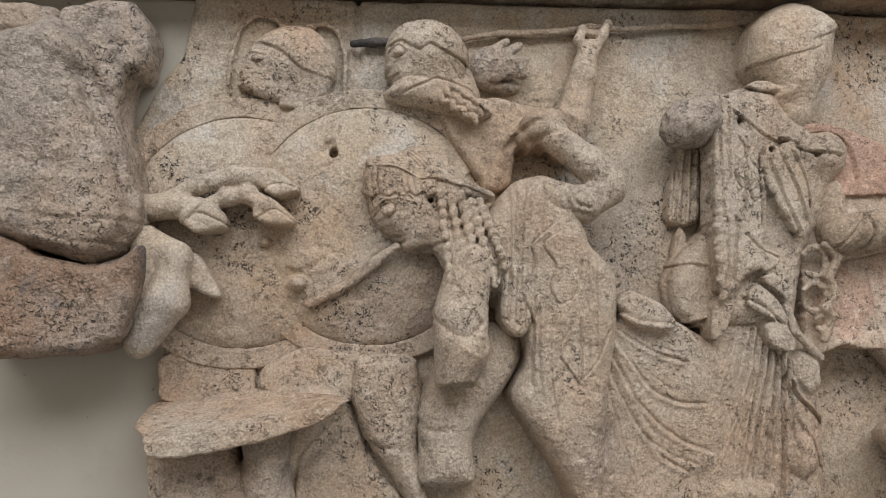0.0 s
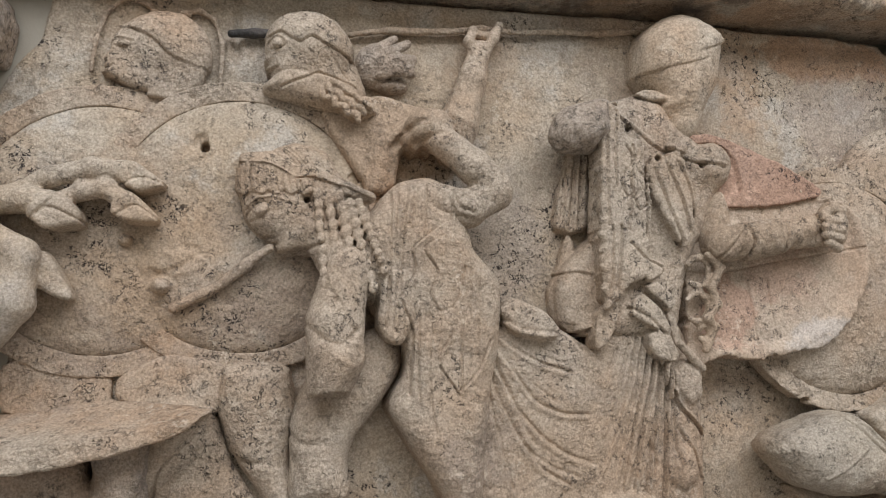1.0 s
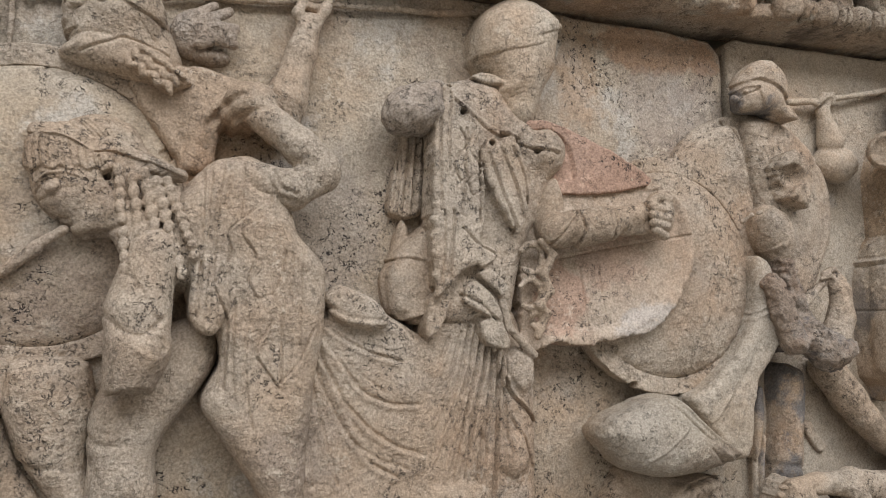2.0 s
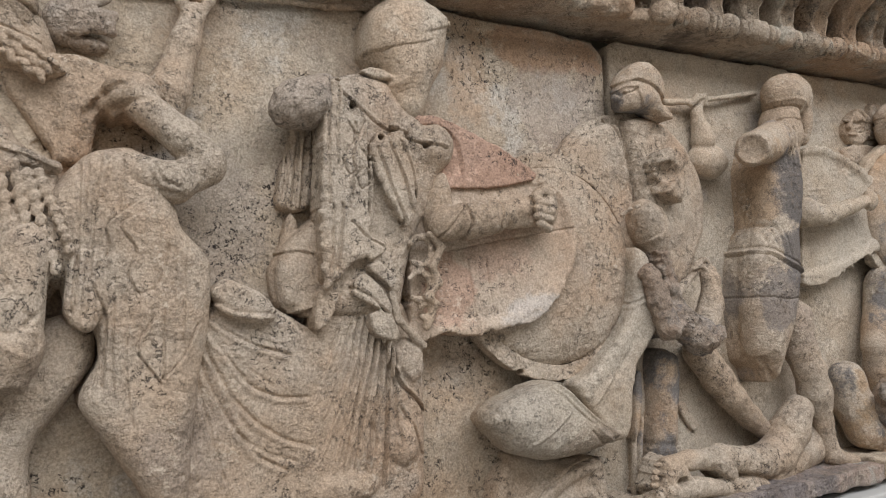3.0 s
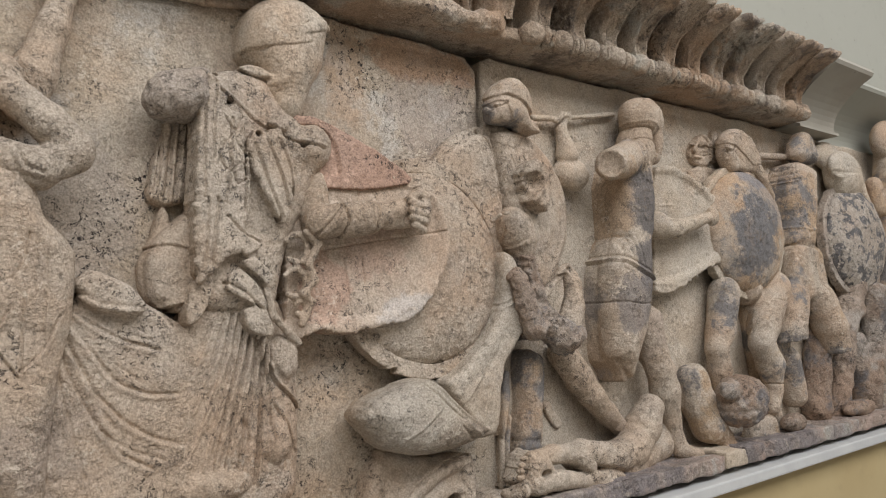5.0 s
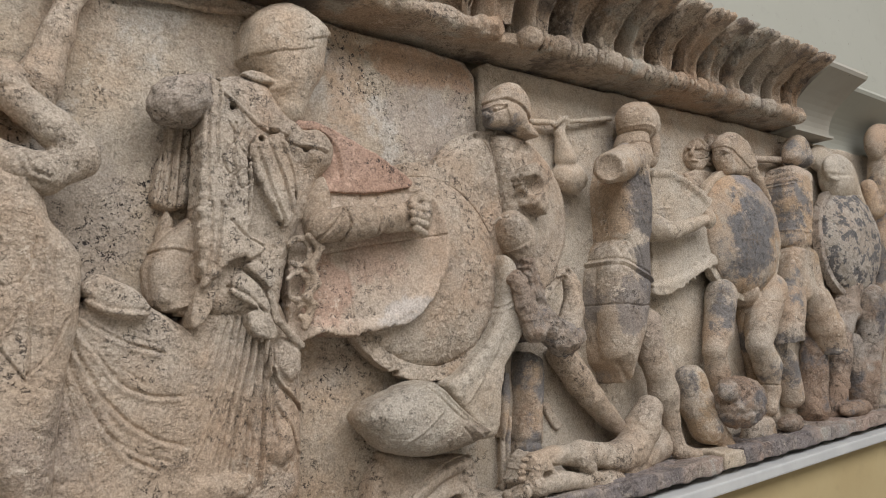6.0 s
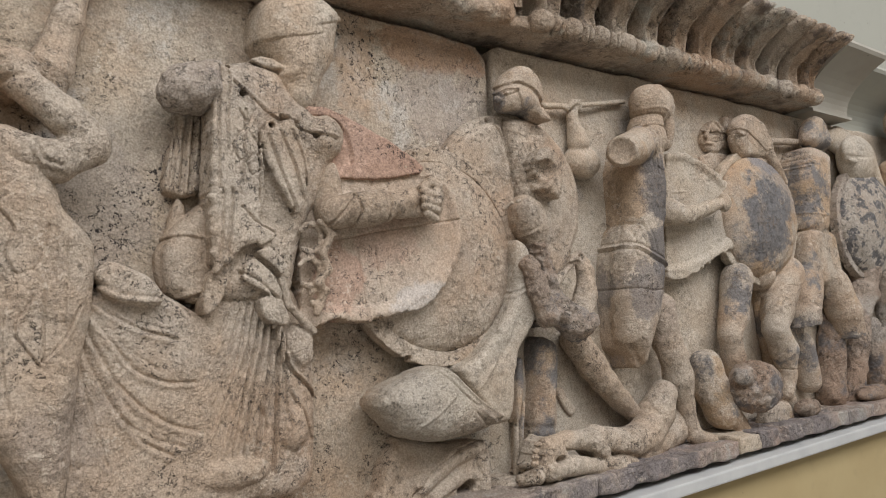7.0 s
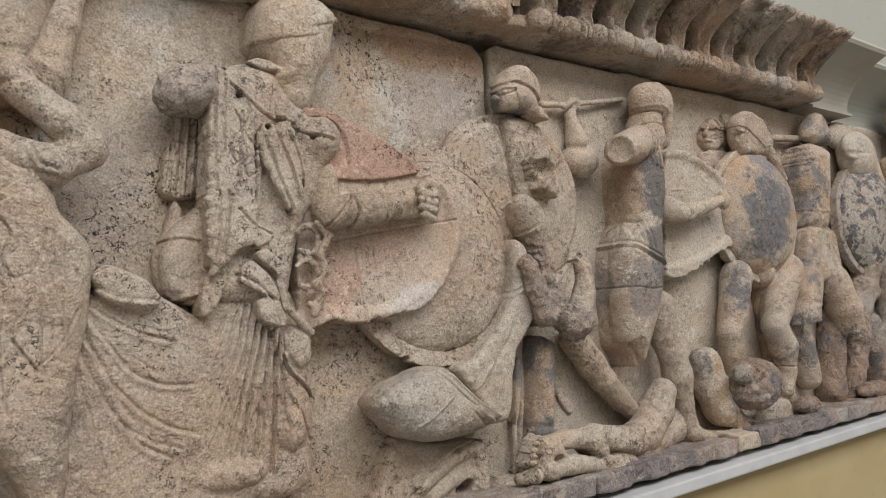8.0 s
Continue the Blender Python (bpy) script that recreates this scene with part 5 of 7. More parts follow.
s.groove([(0.3498, 1.585), (0.3732, 1.574), (0.4012, 1.5817)], 0.0017, 0.003)
s.groove([(0.3515, 1.5881), (0.3736, 1.5774), (0.4003, 1.5851)], 0.0022, -0.0018)
piece_3 = s

s = Carving(0.0013, 0.004)
s.rough = [(0.006, 0.0004)]
s.plate([(0.4060, 1.5950), (0.5030, 1.5950), (0.5220, 1.5440), (0.5270, 1.5080), (0.5280, 1.4670), (0.5210, 1.3580), (0.3510, 1.3720), (0.3710, 1.4810)], 0.036, rnd=0.022)
for line, deep in (([(0.4650, 1.5700), (0.4520, 1.5170), (0.4340, 1.4610), (0.4180, 1.4000)], 0.0036), ([(0.4690, 1.5580), (0.4600, 1.5110), (0.4450, 1.4600), (0.4300, 1.3990)], 0.0040), ([(0.4760, 1.5460), (0.4690, 1.4990), (0.4580, 1.4540), (0.4460, 1.3980)], 0.0036),
                   ([(0.4800, 1.5400), (0.4780, 1.4870), (0.4740, 1.4410), (0.4680, 1.3960)], 0.0040), ([(0.4860, 1.5340), (0.4870, 1.4870), (0.4870, 1.4400)], 0.0024), ([(0.4400, 1.5650), (0.4240, 1.5180), (0.4020, 1.4740)], 0.0028),
                   ([(0.4490, 1.5700), (0.4360, 1.5180), (0.4120, 1.4620), (0.3930, 1.4240)], 0.0030), ([(0.4250, 1.5590), (0.4110, 1.5250), (0.3940, 1.4910)], 0.0022), ([(0.4570, 1.5700), (0.4440, 1.5120), (0.4250, 1.4550), (0.4040, 1.4010)], 0.0022),
                   ([(0.4840, 1.5160), (0.4930, 1.4980), (0.5090, 1.4830), (0.5240, 1.4670)], 0.0042), ([(0.4910, 1.4750), (0.5060, 1.4510), (0.5170, 1.4210)], 0.0022), ([(0.4580, 1.4650), (0.4630, 1.4420), (0.4570, 1.4250)], 0.0024)):
    s.groove(line, 0.0016, deep * 1.3)
    s.groove(np.array(line) + (0.0036, 0.0), 0.0022, -deep * 0.7)
s.plate([(0.4980, 1.5490), (0.5210, 1.5370), (0.5210, 1.5090), (0.5070, 1.4980), (0.4940, 1.5100), (0.4890, 1.5310)], 0.044, 0.03, rnd=0.010)
s.plate([(0.4810, 1.4530), (0.5080, 1.4650), (0.5120, 1.4230), (0.4910, 1.4100), (0.4760, 1.4250)], 0.046, 0.03, rnd=0.014)
s.limb((0.4810, -0.050, 1.5930), 0.004, (0.4880, -0.050, 1.5660), 0.0042, 0.002)
s.limb((0.4880, -0.050, 1.5660), 0.0042, (0.5190, -0.042, 1.5380), 0.0042, 0.002)
s.limb((0.4760, -0.045, 1.5460), 0.003, (0.4840, -0.040, 1.5110), 0.003, 0.002)
piece_4 = s

s = Carving(0.0013, 0.004)
s.strand([(0.5077, -0.046, 1.6476), (0.5141, -0.046, 1.6539), (0.5220, -0.046, 1.6551), (0.5291, -0.046, 1.6509), (0.5325, -0.046, 1.6428), (0.5311, -0.046, 1.6335), (0.5255, -0.046, 1.6264), (0.5176, -0.046, 1.6240), (0.5103, -0.046, 1.6269)], 0.0031)
s.strand([(0.5043, -0.046, 1.6099), (0.5106, -0.046, 1.6160), (0.5185, -0.046, 1.6171), (0.5255, -0.046, 1.6129), (0.5289, -0.046, 1.6047), (0.5275, -0.046, 1.5956), (0.5219, -0.046, 1.5886), (0.5142, -0.046, 1.5863), (0.5068, -0.046, 1.5894)], 0.0031)
s.strand([(0.5164, -0.046, 1.5790), (0.5196, -0.046, 1.5819), (0.5236, -0.046, 1.5825), (0.5270, -0.046, 1.5804), (0.5287, -0.046, 1.5763), (0.5281, -0.046, 1.5718), (0.5253, -0.046, 1.5683), (0.5214, -0.046, 1.5672), (0.5177, -0.046, 1.5688)], 0.0031)
s.strand([(0.5274, -0.054, 1.6568), (0.5416, -0.054, 1.6431), (0.5299, -0.052, 1.6222), (0.5364, -0.052, 1.6042), (0.5233, -0.052, 1.5895), (0.5335, -0.050, 1.5806), (0.5218, -0.048, 1.5571)], 0.0037)
s.plate([(0.5245, 1.6638), (0.5534, 1.6705), (0.562, 1.6322), (0.5518, 1.5817), (0.5397, 1.5571), (0.52, 1.5823)], 0.014, rnd=0.004)
piece_5 = s

s = Carving(0.0011, 0.004)
s.plate([(0.5330, 1.7030), (0.5430, 1.7240), (0.5560, 1.7310), (0.5630, 1.7120), (0.5660, 1.6890), (0.5590, 1.6710), (0.5460, 1.6550), (0.5340, 1.6570), (0.5300, 1.6760)], 0.058, 0.055, rnd=0.022)
s.limb((0.5460, -0.056, 1.6680), 0.019, (0.5660, -0.062, 1.6710), 0.019, 0.006)
s.limb((0.5680, -0.064, 1.6700), 0.0212, (0.5990, -0.068, 1.6750), 0.0195, 0.0015)
s.limb((0.6020, -0.068, 1.6760), 0.0140, (0.6340, -0.068, 1.6830), 0.0125, 0.003)
s.limb((0.6340, -0.068, 1.6830), 0.0125, (0.6610, -0.068, 1.6910), 0.0115, 0.004)
s.limb((0.6250, -0.066, 1.6690), 0.007, (0.6630, -0.068, 1.6740), 0.008, 0.005)
s.groove([(0.5640, 1.6940), (0.5620, 1.6780), (0.5650, 1.6650), (0.5610, 1.6500)], 0.0014, 0.0045)
s.groove([(0.6050, 1.6940), (0.6060, 1.6800), (0.6020, 1.6670), (0.6030, 1.6560)], 0.0014, 0.0036)
s.groove([(0.5300, 1.6470), (0.5450, 1.6640), (0.5620, 1.6860)], 0.0014, 0.003)
s.groove([(0.5210, 1.6590), (0.5170, 1.6840), (0.5210, 1.7030)], 0.002, 0.0025)
s.blob((0.6730, -0.068, 1.6890), (0.0150, 0.016, 0.025), 8, 0.004)
s.limb((0.6530, -0.083, 1.6920), 0.0058, (0.6730, -0.080, 1.6900), 0.0054, 0.0014)
s.limb((0.6510, -0.084, 1.6840), 0.0058, (0.6730, -0.080, 1.6810), 0.0054, 0.0014)
s.limb((0.6520, -0.083, 1.6760), 0.0056, (0.6720, -0.079, 1.6730), 0.0052, 0.0014)
s.limb((0.6560, -0.080, 1.6680), 0.0054, (0.6720, -0.076, 1.6620), 0.0048, 0.0014)
s.limb((0.6530, -0.078, 1.6970), 0.0068, (0.6640, -0.080, 1.7060), 0.0062, 0.002)
s.limb((0.6640, -0.080, 1.7060), 0.0062, (0.6780, -0.076, 1.7030), 0.0058, 0.002)
piece_6 = s
figure("standing_goddess", "draped marble goddess with fringed mantle and shield arm", "relief figure", [(piece_0, marble_clean), (piece_1, marble_worn), (piece_2, marble_plain), (piece_3, marble_plain), (piece_4, marble_plain), (piece_5, marble_plain), (piece_6, marble_plain)])

# broken shield and the shield behind it

s = Carving(0.0014, 0.004)
s.rough = [(0.006, 0.0004)]
s.plate([(0.5110, 1.7170), (0.5620, 1.7220), (0.6100, 1.7270), (0.6740, 1.7280), (0.7030, 1.7120), (0.7180, 1.6950), (0.7220, 1.6630), (0.7210, 1.6410), (0.7150, 1.6170), (0.7020, 1.5950), (0.6920, 1.5820), (0.6780, 1.5670), (0.6580, 1.5550), (0.6270, 1.5510), (0.5910, 1.5470), (0.5800, 1.5450), (0.5610, 1.5460), (0.5510, 1.5510), (0.5440, 1.5490), (0.5260, 1.5440), (0.5160, 1.5360), (0.5050, 1.5440), (0.5060, 1.6230)], 0.05, rnd=0.0025, slope=0.12, jag=0.0012)
s.patch([(0.4940, 1.7170), (0.5640, 1.7220), (0.6770, 1.7250), (0.7080, 1.6950), (0.7140, 1.6590), (0.7070, 1.6310), (0.6920, 1.6020), (0.6670, 1.5810), (0.6310, 1.5640), (0.5840, 1.5580), (0.5400, 1.5600), (0.5050, 1.5580), (0.4870, 1.5930)], -0.007, 0.007)
s.groove([(0.5590, 1.6400), (0.6220, 1.6520), (0.7190, 1.6650)], 0.001, 0.0025)
s.groove([(0.5830, 1.6300), (0.5860, 1.5970), (0.5910, 1.5570)], 0.0009, 0.002)
s.groove([(0.6060, 1.6300), (0.6080, 1.5970), (0.6130, 1.5640)], 0.0009, 0.002)
s.groove([(0.6130, 1.7280), (0.6050, 1.7040)], 0.001, 0.0025)
s.groove([(0.5680, 1.7220), (0.5620, 1.7020), (0.5630, 1.6920)], 0.001, 0.0025)
holder = s.thing("broken_shield", "inside of a broken marble shield stained red", "shield", marble_red)

s = Carving(0.0014, 0.004)
s.plate([(0.5230, 1.7920), (0.5450, 1.7940), (0.5700, 1.7880), (0.5890, 1.7790), (0.6080, 1.7700), (0.6470, 1.7490), (0.6770, 1.7300), (0.6690, 1.7210), (0.6150, 1.7120), (0.5650, 1.7110), (0.5180, 1.7080)], 0.0465, rnd=0.002, slope=0.12, jag=0.0003)
s.patch([(0.5210, 1.7800), (0.5460, 1.7840), (0.5640, 1.7790), (0.5760, 1.7660), (0.5810, 1.7430), (0.5810, 1.7260), (0.5350, 1.7210), (0.5180, 1.7200)], -0.003, 0.0012)
s.groove([(0.5780, 1.7260), (0.5770, 1.7530), (0.5680, 1.7720), (0.5530, 1.7820)], 0.0012, 0.0016)
child = s.thing("fill_panel", "reddish tile filling the broken top", "", marble_tile)
child.parent = holder


def chips(s):
    s.plate([(0.4760, 1.8170), (0.5550, 1.8280), (0.5790, 1.7280), (0.5780, 1.6400), (0.5730, 1.5540), (0.5550, 1.4640), (0.4600, 1.4750)], 0.12, rnd=0.002, cutting=True)
    s.blob((0.6480, -0.020, 1.4950), (0.012, 0.02, 0.006), 20, 0.002, True)
    s.blob((0.6080, -0.020, 1.5100), (0.014, 0.02, 0.004), -20, 0.002, True)
    s.rough = [(0.007, 0.0006)]


shield("round_shield", "round beige marble shield with thin rim behind a broken one", (0.7125, -0.024, 1.6235), 0.1395, 0.0165, 0.020, 0, 0, marble_plain, marble_plain, chips, 0.0016)

# giant with the cup-shaped crest

s = Carving(0.0016, 0.004)
s.plate([(0.7300, 1.7500), (0.7470, 1.7760), (0.7660, 1.7950), (0.7950, 1.8150), (0.8270, 1.8270), (0.8600, 1.8330), (0.9050, 1.8320), (0.9410, 1.8190), (0.9750, 1.7900), (0.9960, 1.7560), (1.0030, 1.7140), (0.9980, 1.6690), (0.9780, 1.6340), (0.9480, 1.5850), (0.9070, 1.5370), (0.8410, 1.5400), (0.8100, 1.6500), (0.7760, 1.7200)], 0.014, rnd=0.006)
s.plate([(0.7430, 1.7560), (0.7580, 1.7780), (0.7860, 1.7990), (0.8220, 1.8140), (0.8410, 1.8120), (0.8500, 1.7850), (0.8540, 1.7460), (0.8590, 1.7090), (0.8430, 1.6650), (0.8100, 1.6490), (0.7840, 1.6950), (0.7620, 1.7310)], 0.027, rnd=0.012)
s.plate([(0.8450, 1.8210), (0.8940, 1.8250), (0.9300, 1.8130), (0.9600, 1.7860), (0.9820, 1.7510), (0.9900, 1.7080), (0.9830, 1.6650), (0.9610, 1.6300), (0.9340, 1.5840), (0.8870, 1.5930), (0.8620, 1.6580), (0.8630, 1.7100), (0.8580, 1.7530), (0.8510, 1.7900)], 0.032, rnd=0.016)
s.blob((0.9230, -0.012, 1.7020), (0.0440, 0.026, 0.0976), 0, 0.005)
s.groove([(0.8200, 1.8180), (0.8400, 1.7920), (0.8500, 1.7530), (0.8490, 1.7240), (0.8560, 1.7090), (0.8540, 1.6650)], 0.0013, 0.006)
s.groove([(0.8660, 1.7820), (0.8730, 1.7770), (0.8700, 1.7660), (0.8580, 1.7640), (0.8540, 1.7710)], 0.0013, 0.0014)
s.groove([(0.9610, 1.7520), (0.9690, 1.7140), (0.9620, 1.6670), (0.9440, 1.6330)], 0.0025, 0.0016)
s.patch([(0.8580, 1.8090), (0.8920, 1.8160), (0.9130, 1.7990), (0.8840, 1.7980)], -0.0014, 0.0015)
piece_0 = s

s = Carving(0.0013, 0.004)
s.plate([(0.8280, 1.8300), (0.8280, 1.8480), (0.8330, 1.8650), (0.8430, 1.8800), (0.8610, 1.8930), (0.8780, 1.8960), (0.8950, 1.8870), (0.9050, 1.8710), (0.9070, 1.8510), (0.9020, 1.8390), (0.9030, 1.8230), (0.8880, 1.8230), (0.8740, 1.8290), (0.8540, 1.8250), (0.8360, 1.8240)], 0.052, 0.042, rnd=0.02)
s.patch([(0.8230, 1.8600), (0.8390, 1.8790), (0.8610, 1.8950), (0.8900, 1.8930), (0.9090, 1.8690), (0.9080, 1.8440), (0.8930, 1.8490), (0.8810, 1.8600), (0.8630, 1.8630), (0.8510, 1.8670), (0.8410, 1.8620)], 0.0035, 0.0006)
s.patch([(0.8440, 1.8600), (0.8770, 1.8570), (0.8970, 1.8340), (0.9120, 1.8180), (0.8840, 1.8200), (0.8630, 1.8300), (0.8530, 1.8440)], 0.0025, 0.0006)
s.groove([(0.8210, 1.8580), (0.8380, 1.8630), (0.8520, 1.8650), (0.8740, 1.8620), (0.8950, 1.8480), (0.9110, 1.8380)], 0.0012, 0.002)
s.groove([(0.8260, 1.8520), (0.8370, 1.8570), (0.8480, 1.8550)], 0.0012, -0.0025)
s.blob((0.8340, -0.046, 1.8490), (0.005, 0.003, 0.0024), 0, 0.001)
s.groove([(0.8280, 1.8460), (0.8380, 1.8460), (0.8480, 1.8510)], 0.001, 0.002)
s.groove([(0.8180, 1.8310), (0.8290, 1.8310)], 0.0012, 0.002)
s.blob((0.8250, -0.035, 1.8410), (0.005, 0.008, 0.006), 0, 0.002)
s.groove([(0.8400, 1.8210), (0.8660, 1.8290), (0.8900, 1.8240)], 0.0014, 0.003)
s.plate([(0.8850, 1.8310), (0.9020, 1.8390), (0.9150, 1.8260), (0.9180, 1.8180), (0.8990, 1.8190)], 0.05, 0.04, rnd=0.004)
piece_1 = s

s = Carving(0.0015, 0.004)
s.strand([(0.9360, -0.016, 1.8520), (0.9880, -0.016, 1.8580), (1.0740, -0.012, 1.8750), (1.1380, -0.008, 1.8880)], 0.0040)
s.limb((1.0040, -0.016, 1.8580), 0.0075, (0.9970, -0.016, 1.8420), 0.0085, 0.004)
s.limb((0.9970, -0.016, 1.8420), 0.0085, (1.0050, -0.018, 1.8020), 0.0175, 0.005)
s.blob((1.0160, -0.012, 1.7730), (0.0361, 0.024, 0.0262), 0, 0.004)
s.strand([(0.9840, -0.020, 1.8530), (0.9950, -0.022, 1.8630), (1.0130, -0.020, 1.8670), (1.0140, -0.018, 1.8570)], 0.0045)
piece_2 = s

s = Carving(0.0013, 0.004)
s.rough = [(0.007, 0.0008)]
s.plate([(0.8690, 1.7550), (0.8760, 1.7660), (0.8860, 1.7730), (0.8960, 1.7760), (0.9090, 1.7690), (0.9170, 1.7570), (0.9190, 1.7370), (0.9160, 1.7150), (0.9080, 1.7000), (0.8990, 1.7050), (0.8890, 1.7110), (0.8800, 1.7170), (0.8740, 1.7300), (0.8720, 1.7450)], 0.062, 0.045, rnd=0.008, jag=0.0008)
s.blob((0.8690, -0.062, 1.7270), (0.0190, 0.03, 0.0130), 0, 0.003, True)
s.blob((0.8850, -0.062, 1.7410), (0.0190, 0.016, 0.0160), 30, 0.003, True)
s.blob((0.8910, -0.060, 1.7010), (0.0130, 0.02, 0.0081), 0, 0.003, True)
s.plate([(0.8300, 1.6920), (0.8370, 1.7020), (0.8500, 1.7070), (0.8630, 1.6990), (0.8730, 1.6840), (0.8800, 1.6660), (0.8790, 1.6500), (0.8730, 1.6350), (0.8630, 1.6230), (0.8580, 1.6330), (0.8510, 1.6460), (0.8390, 1.6530), (0.8320, 1.6690)], 0.072, 0.055, rnd=0.024)
s.patch([(0.8550, 1.6970), (0.8750, 1.6820), (0.8870, 1.6640), (0.8810, 1.6440), (0.8620, 1.6210), (0.8490, 1.6330), (0.8390, 1.6480), (0.8580, 1.6600), (0.8640, 1.6790)], 0.0026, 0.0012)
s.groove([(0.8140, 1.6950), (0.8270, 1.6680), (0.8370, 1.6450), (0.8390, 1.6250)], 0.0013, 0.004)
s.strand([(0.8040, -0.055, 1.6830), (0.8110, -0.062, 1.6900), (0.8240, -0.066, 1.6940)], 0.0032)
piece_3 = s

s = Carving(0.0014, 0.004)
s.rough = [(0.006, 0.0022), (0.012, 0.0018)]
s.plate([(0.8520, 1.6390), (0.8690, 1.6410), (0.8750, 1.6250), (0.8820, 1.6010), (0.8920, 1.5760), (0.9010, 1.5460), (0.9000, 1.5250), (0.8870, 1.5230), (0.8720, 1.5320), (0.8640, 1.5440), (0.8610, 1.5810), (0.8550, 1.6090)], 0.070, rnd=0.012, jag=0.0016)
s.limb((0.8340, -0.066, 1.6060), 0.012, (0.8590, -0.066, 1.5400), 0.018, 0.004)
s.blob((0.9160, -0.070, 1.5260), (0.0301, 0.026, 0.0212), 15, 0.006)
s.limb((0.8810, -0.066, 1.5470), 0.020, (0.9130, -0.068, 1.5200), 0.020, 0.006)
piece_4 = s

s = Carving(0.0015, 0.004)
s.limb((0.9360, -0.060, 1.6200), 0.0085, (0.9410, -0.066, 1.5970), 0.0125, 0.004)
s.limb((0.9410, -0.066, 1.5970), 0.0125, (0.9350, -0.070, 1.5640), 0.0155, 0.005)
s.limb((0.9350, -0.070, 1.5640), 0.0155, (0.9190, -0.070, 1.5320), 0.020, 0.005)
s.limb((0.9290, -0.060, 1.6150), 0.006, (0.9010, -0.058, 1.5930), 0.0055, 0.003)
s.limb((0.9010, -0.058, 1.5930), 0.0055, (0.8840, -0.060, 1.5820), 0.0065, 0.003)
s.strand([(0.9180, -0.064, 1.6190), (0.9330, -0.066, 1.6240), (0.9480, -0.066, 1.6110)], 0.0042, 0.0015)
s.strand([(0.9150, -0.064, 1.6130), (0.9250, -0.068, 1.6170), (0.9380, -0.068, 1.6060)], 0.0036, 0.0015)
s.groove([(0.9110, 1.5810), (0.8970, 1.5580), (0.8980, 1.5380)], 0.002, 0.003)
piece_5 = s

s = Carving(0.0015, 0.004)
s.rough = [(0.007, 0.0005)]
s.plate([(0.8240, 1.6460), (0.8470, 1.6350), (0.8530, 1.5910), (0.8540, 1.5370), (0.8380, 1.5170), (0.8160, 1.4950), (0.8050, 1.4620), (0.8000, 1.4230), (0.7910, 1.4060), (0.7710, 1.4030), (0.7540, 1.4120), (0.7460, 1.4320), (0.7280, 1.4560), (0.7140, 1.4800), (0.7420, 1.4910), (0.7790, 1.5180), (0.8040, 1.5480), (0.8190, 1.5770)], 0.056, rnd=0.010)
s.groove([(0.8100, 1.5720), (0.8270, 1.5800), (0.8450, 1.5870)], 0.0014, -0.002)
s.groove([(0.8110, 1.5660), (0.8300, 1.5730), (0.8460, 1.5800)], 0.0014, -0.002)
s.groove([(0.7720, 1.4870), (0.7570, 1.4710), (0.7420, 1.4540)], 0.0011, -0.0022)
s.groove([(0.7870, 1.4720), (0.7770, 1.4470), (0.7690, 1.4300)], 0.0011, -0.0022)
s.groove([(0.8160, 1.5390), (0.8010, 1.5110), (0.7750, 1.4840)], 0.004, 0.0018)
piece_6 = s

s = Carving(0.0015, 0.004)
s.rough = [(0.008, 0.0006)]
s.plate([(0.5820, 1.4490), (0.5840, 1.4600), (0.5940, 1.4680), (0.6140, 1.4750), (0.6400, 1.4820), (0.6640, 1.4870), (0.6880, 1.4860), (0.7080, 1.4640), (0.7280, 1.4440), (0.7500, 1.4290), (0.7630, 1.4220), (0.7590, 1.4100), (0.7440, 1.4070), (0.7260, 1.4030), (0.6970, 1.4000), (0.6770, 1.3990), (0.6510, 1.4010), (0.6230, 1.4090), (0.6100, 1.4170), (0.5970, 1.4310)], 0.088, 0.085, rnd=0.032)
s.blob((0.5860, -0.070, 1.4240), (0.0222, 0.07, 0.0091), -30, 0.002, True)
s.blob((0.7500, -0.080, 1.3980), (0.0182, 0.06, 0.0070), 15, 0.002, True)
s.groove([(0.6800, 1.4850), (0.7020, 1.4660), (0.7260, 1.4470), (0.7520, 1.4320), (0.7680, 1.4220)], 0.0015, 0.004)
s.groove([(0.6760, 1.4820), (0.6970, 1.4610), (0.7180, 1.4430), (0.7440, 1.4260), (0.7630, 1.4150)], 0.0024, -0.0035)
s.groove([(0.6650, 1.4800), (0.6860, 1.4580), (0.7050, 1.4420), (0.7190, 1.4330)], 0.0016, 0.0032)
s.groove([(0.7140, 1.4350), (0.7300, 1.4210), (0.7460, 1.4120)], 0.0024, -0.003)
s.groove([(0.7080, 1.4290), (0.7230, 1.4170), (0.7330, 1.4110)], 0.0016, 0.003)
s.groove([(0.6280, 1.4230), (0.6490, 1.4340), (0.6760, 1.4530)], 0.0013, -0.0022)
s.groove([(0.5900, 1.4690), (0.5950, 1.4440), (0.6050, 1.4210)], 0.004, 0.0016)
piece_7 = s

s = Carving(0.0018, 0.004)
s.plate([(0.8790, 1.5120), (0.9130, 1.5030), (0.9130, 1.4670), (0.9040, 1.4250), (0.9000, 1.3780), (0.8920, 1.3370), (0.8680, 1.3200), (0.8540, 1.3290), (0.8580, 1.3820), (0.8720, 1.4350), (0.8720, 1.4840)], 0.040, rnd=0.022)
s.plate([(0.8410, 1.4780), (0.8550, 1.4880), (0.8540, 1.4300), (0.8430, 1.3780), (0.8410, 1.3330), (0.8280, 1.3270), (0.8340, 1.4010)], 0.022, rnd=0.006)
s.groove([(0.8540, 1.5000), (0.8540, 1.4460), (0.8360, 1.3870), (0.8310, 1.3360)], 0.0025, 0.010)
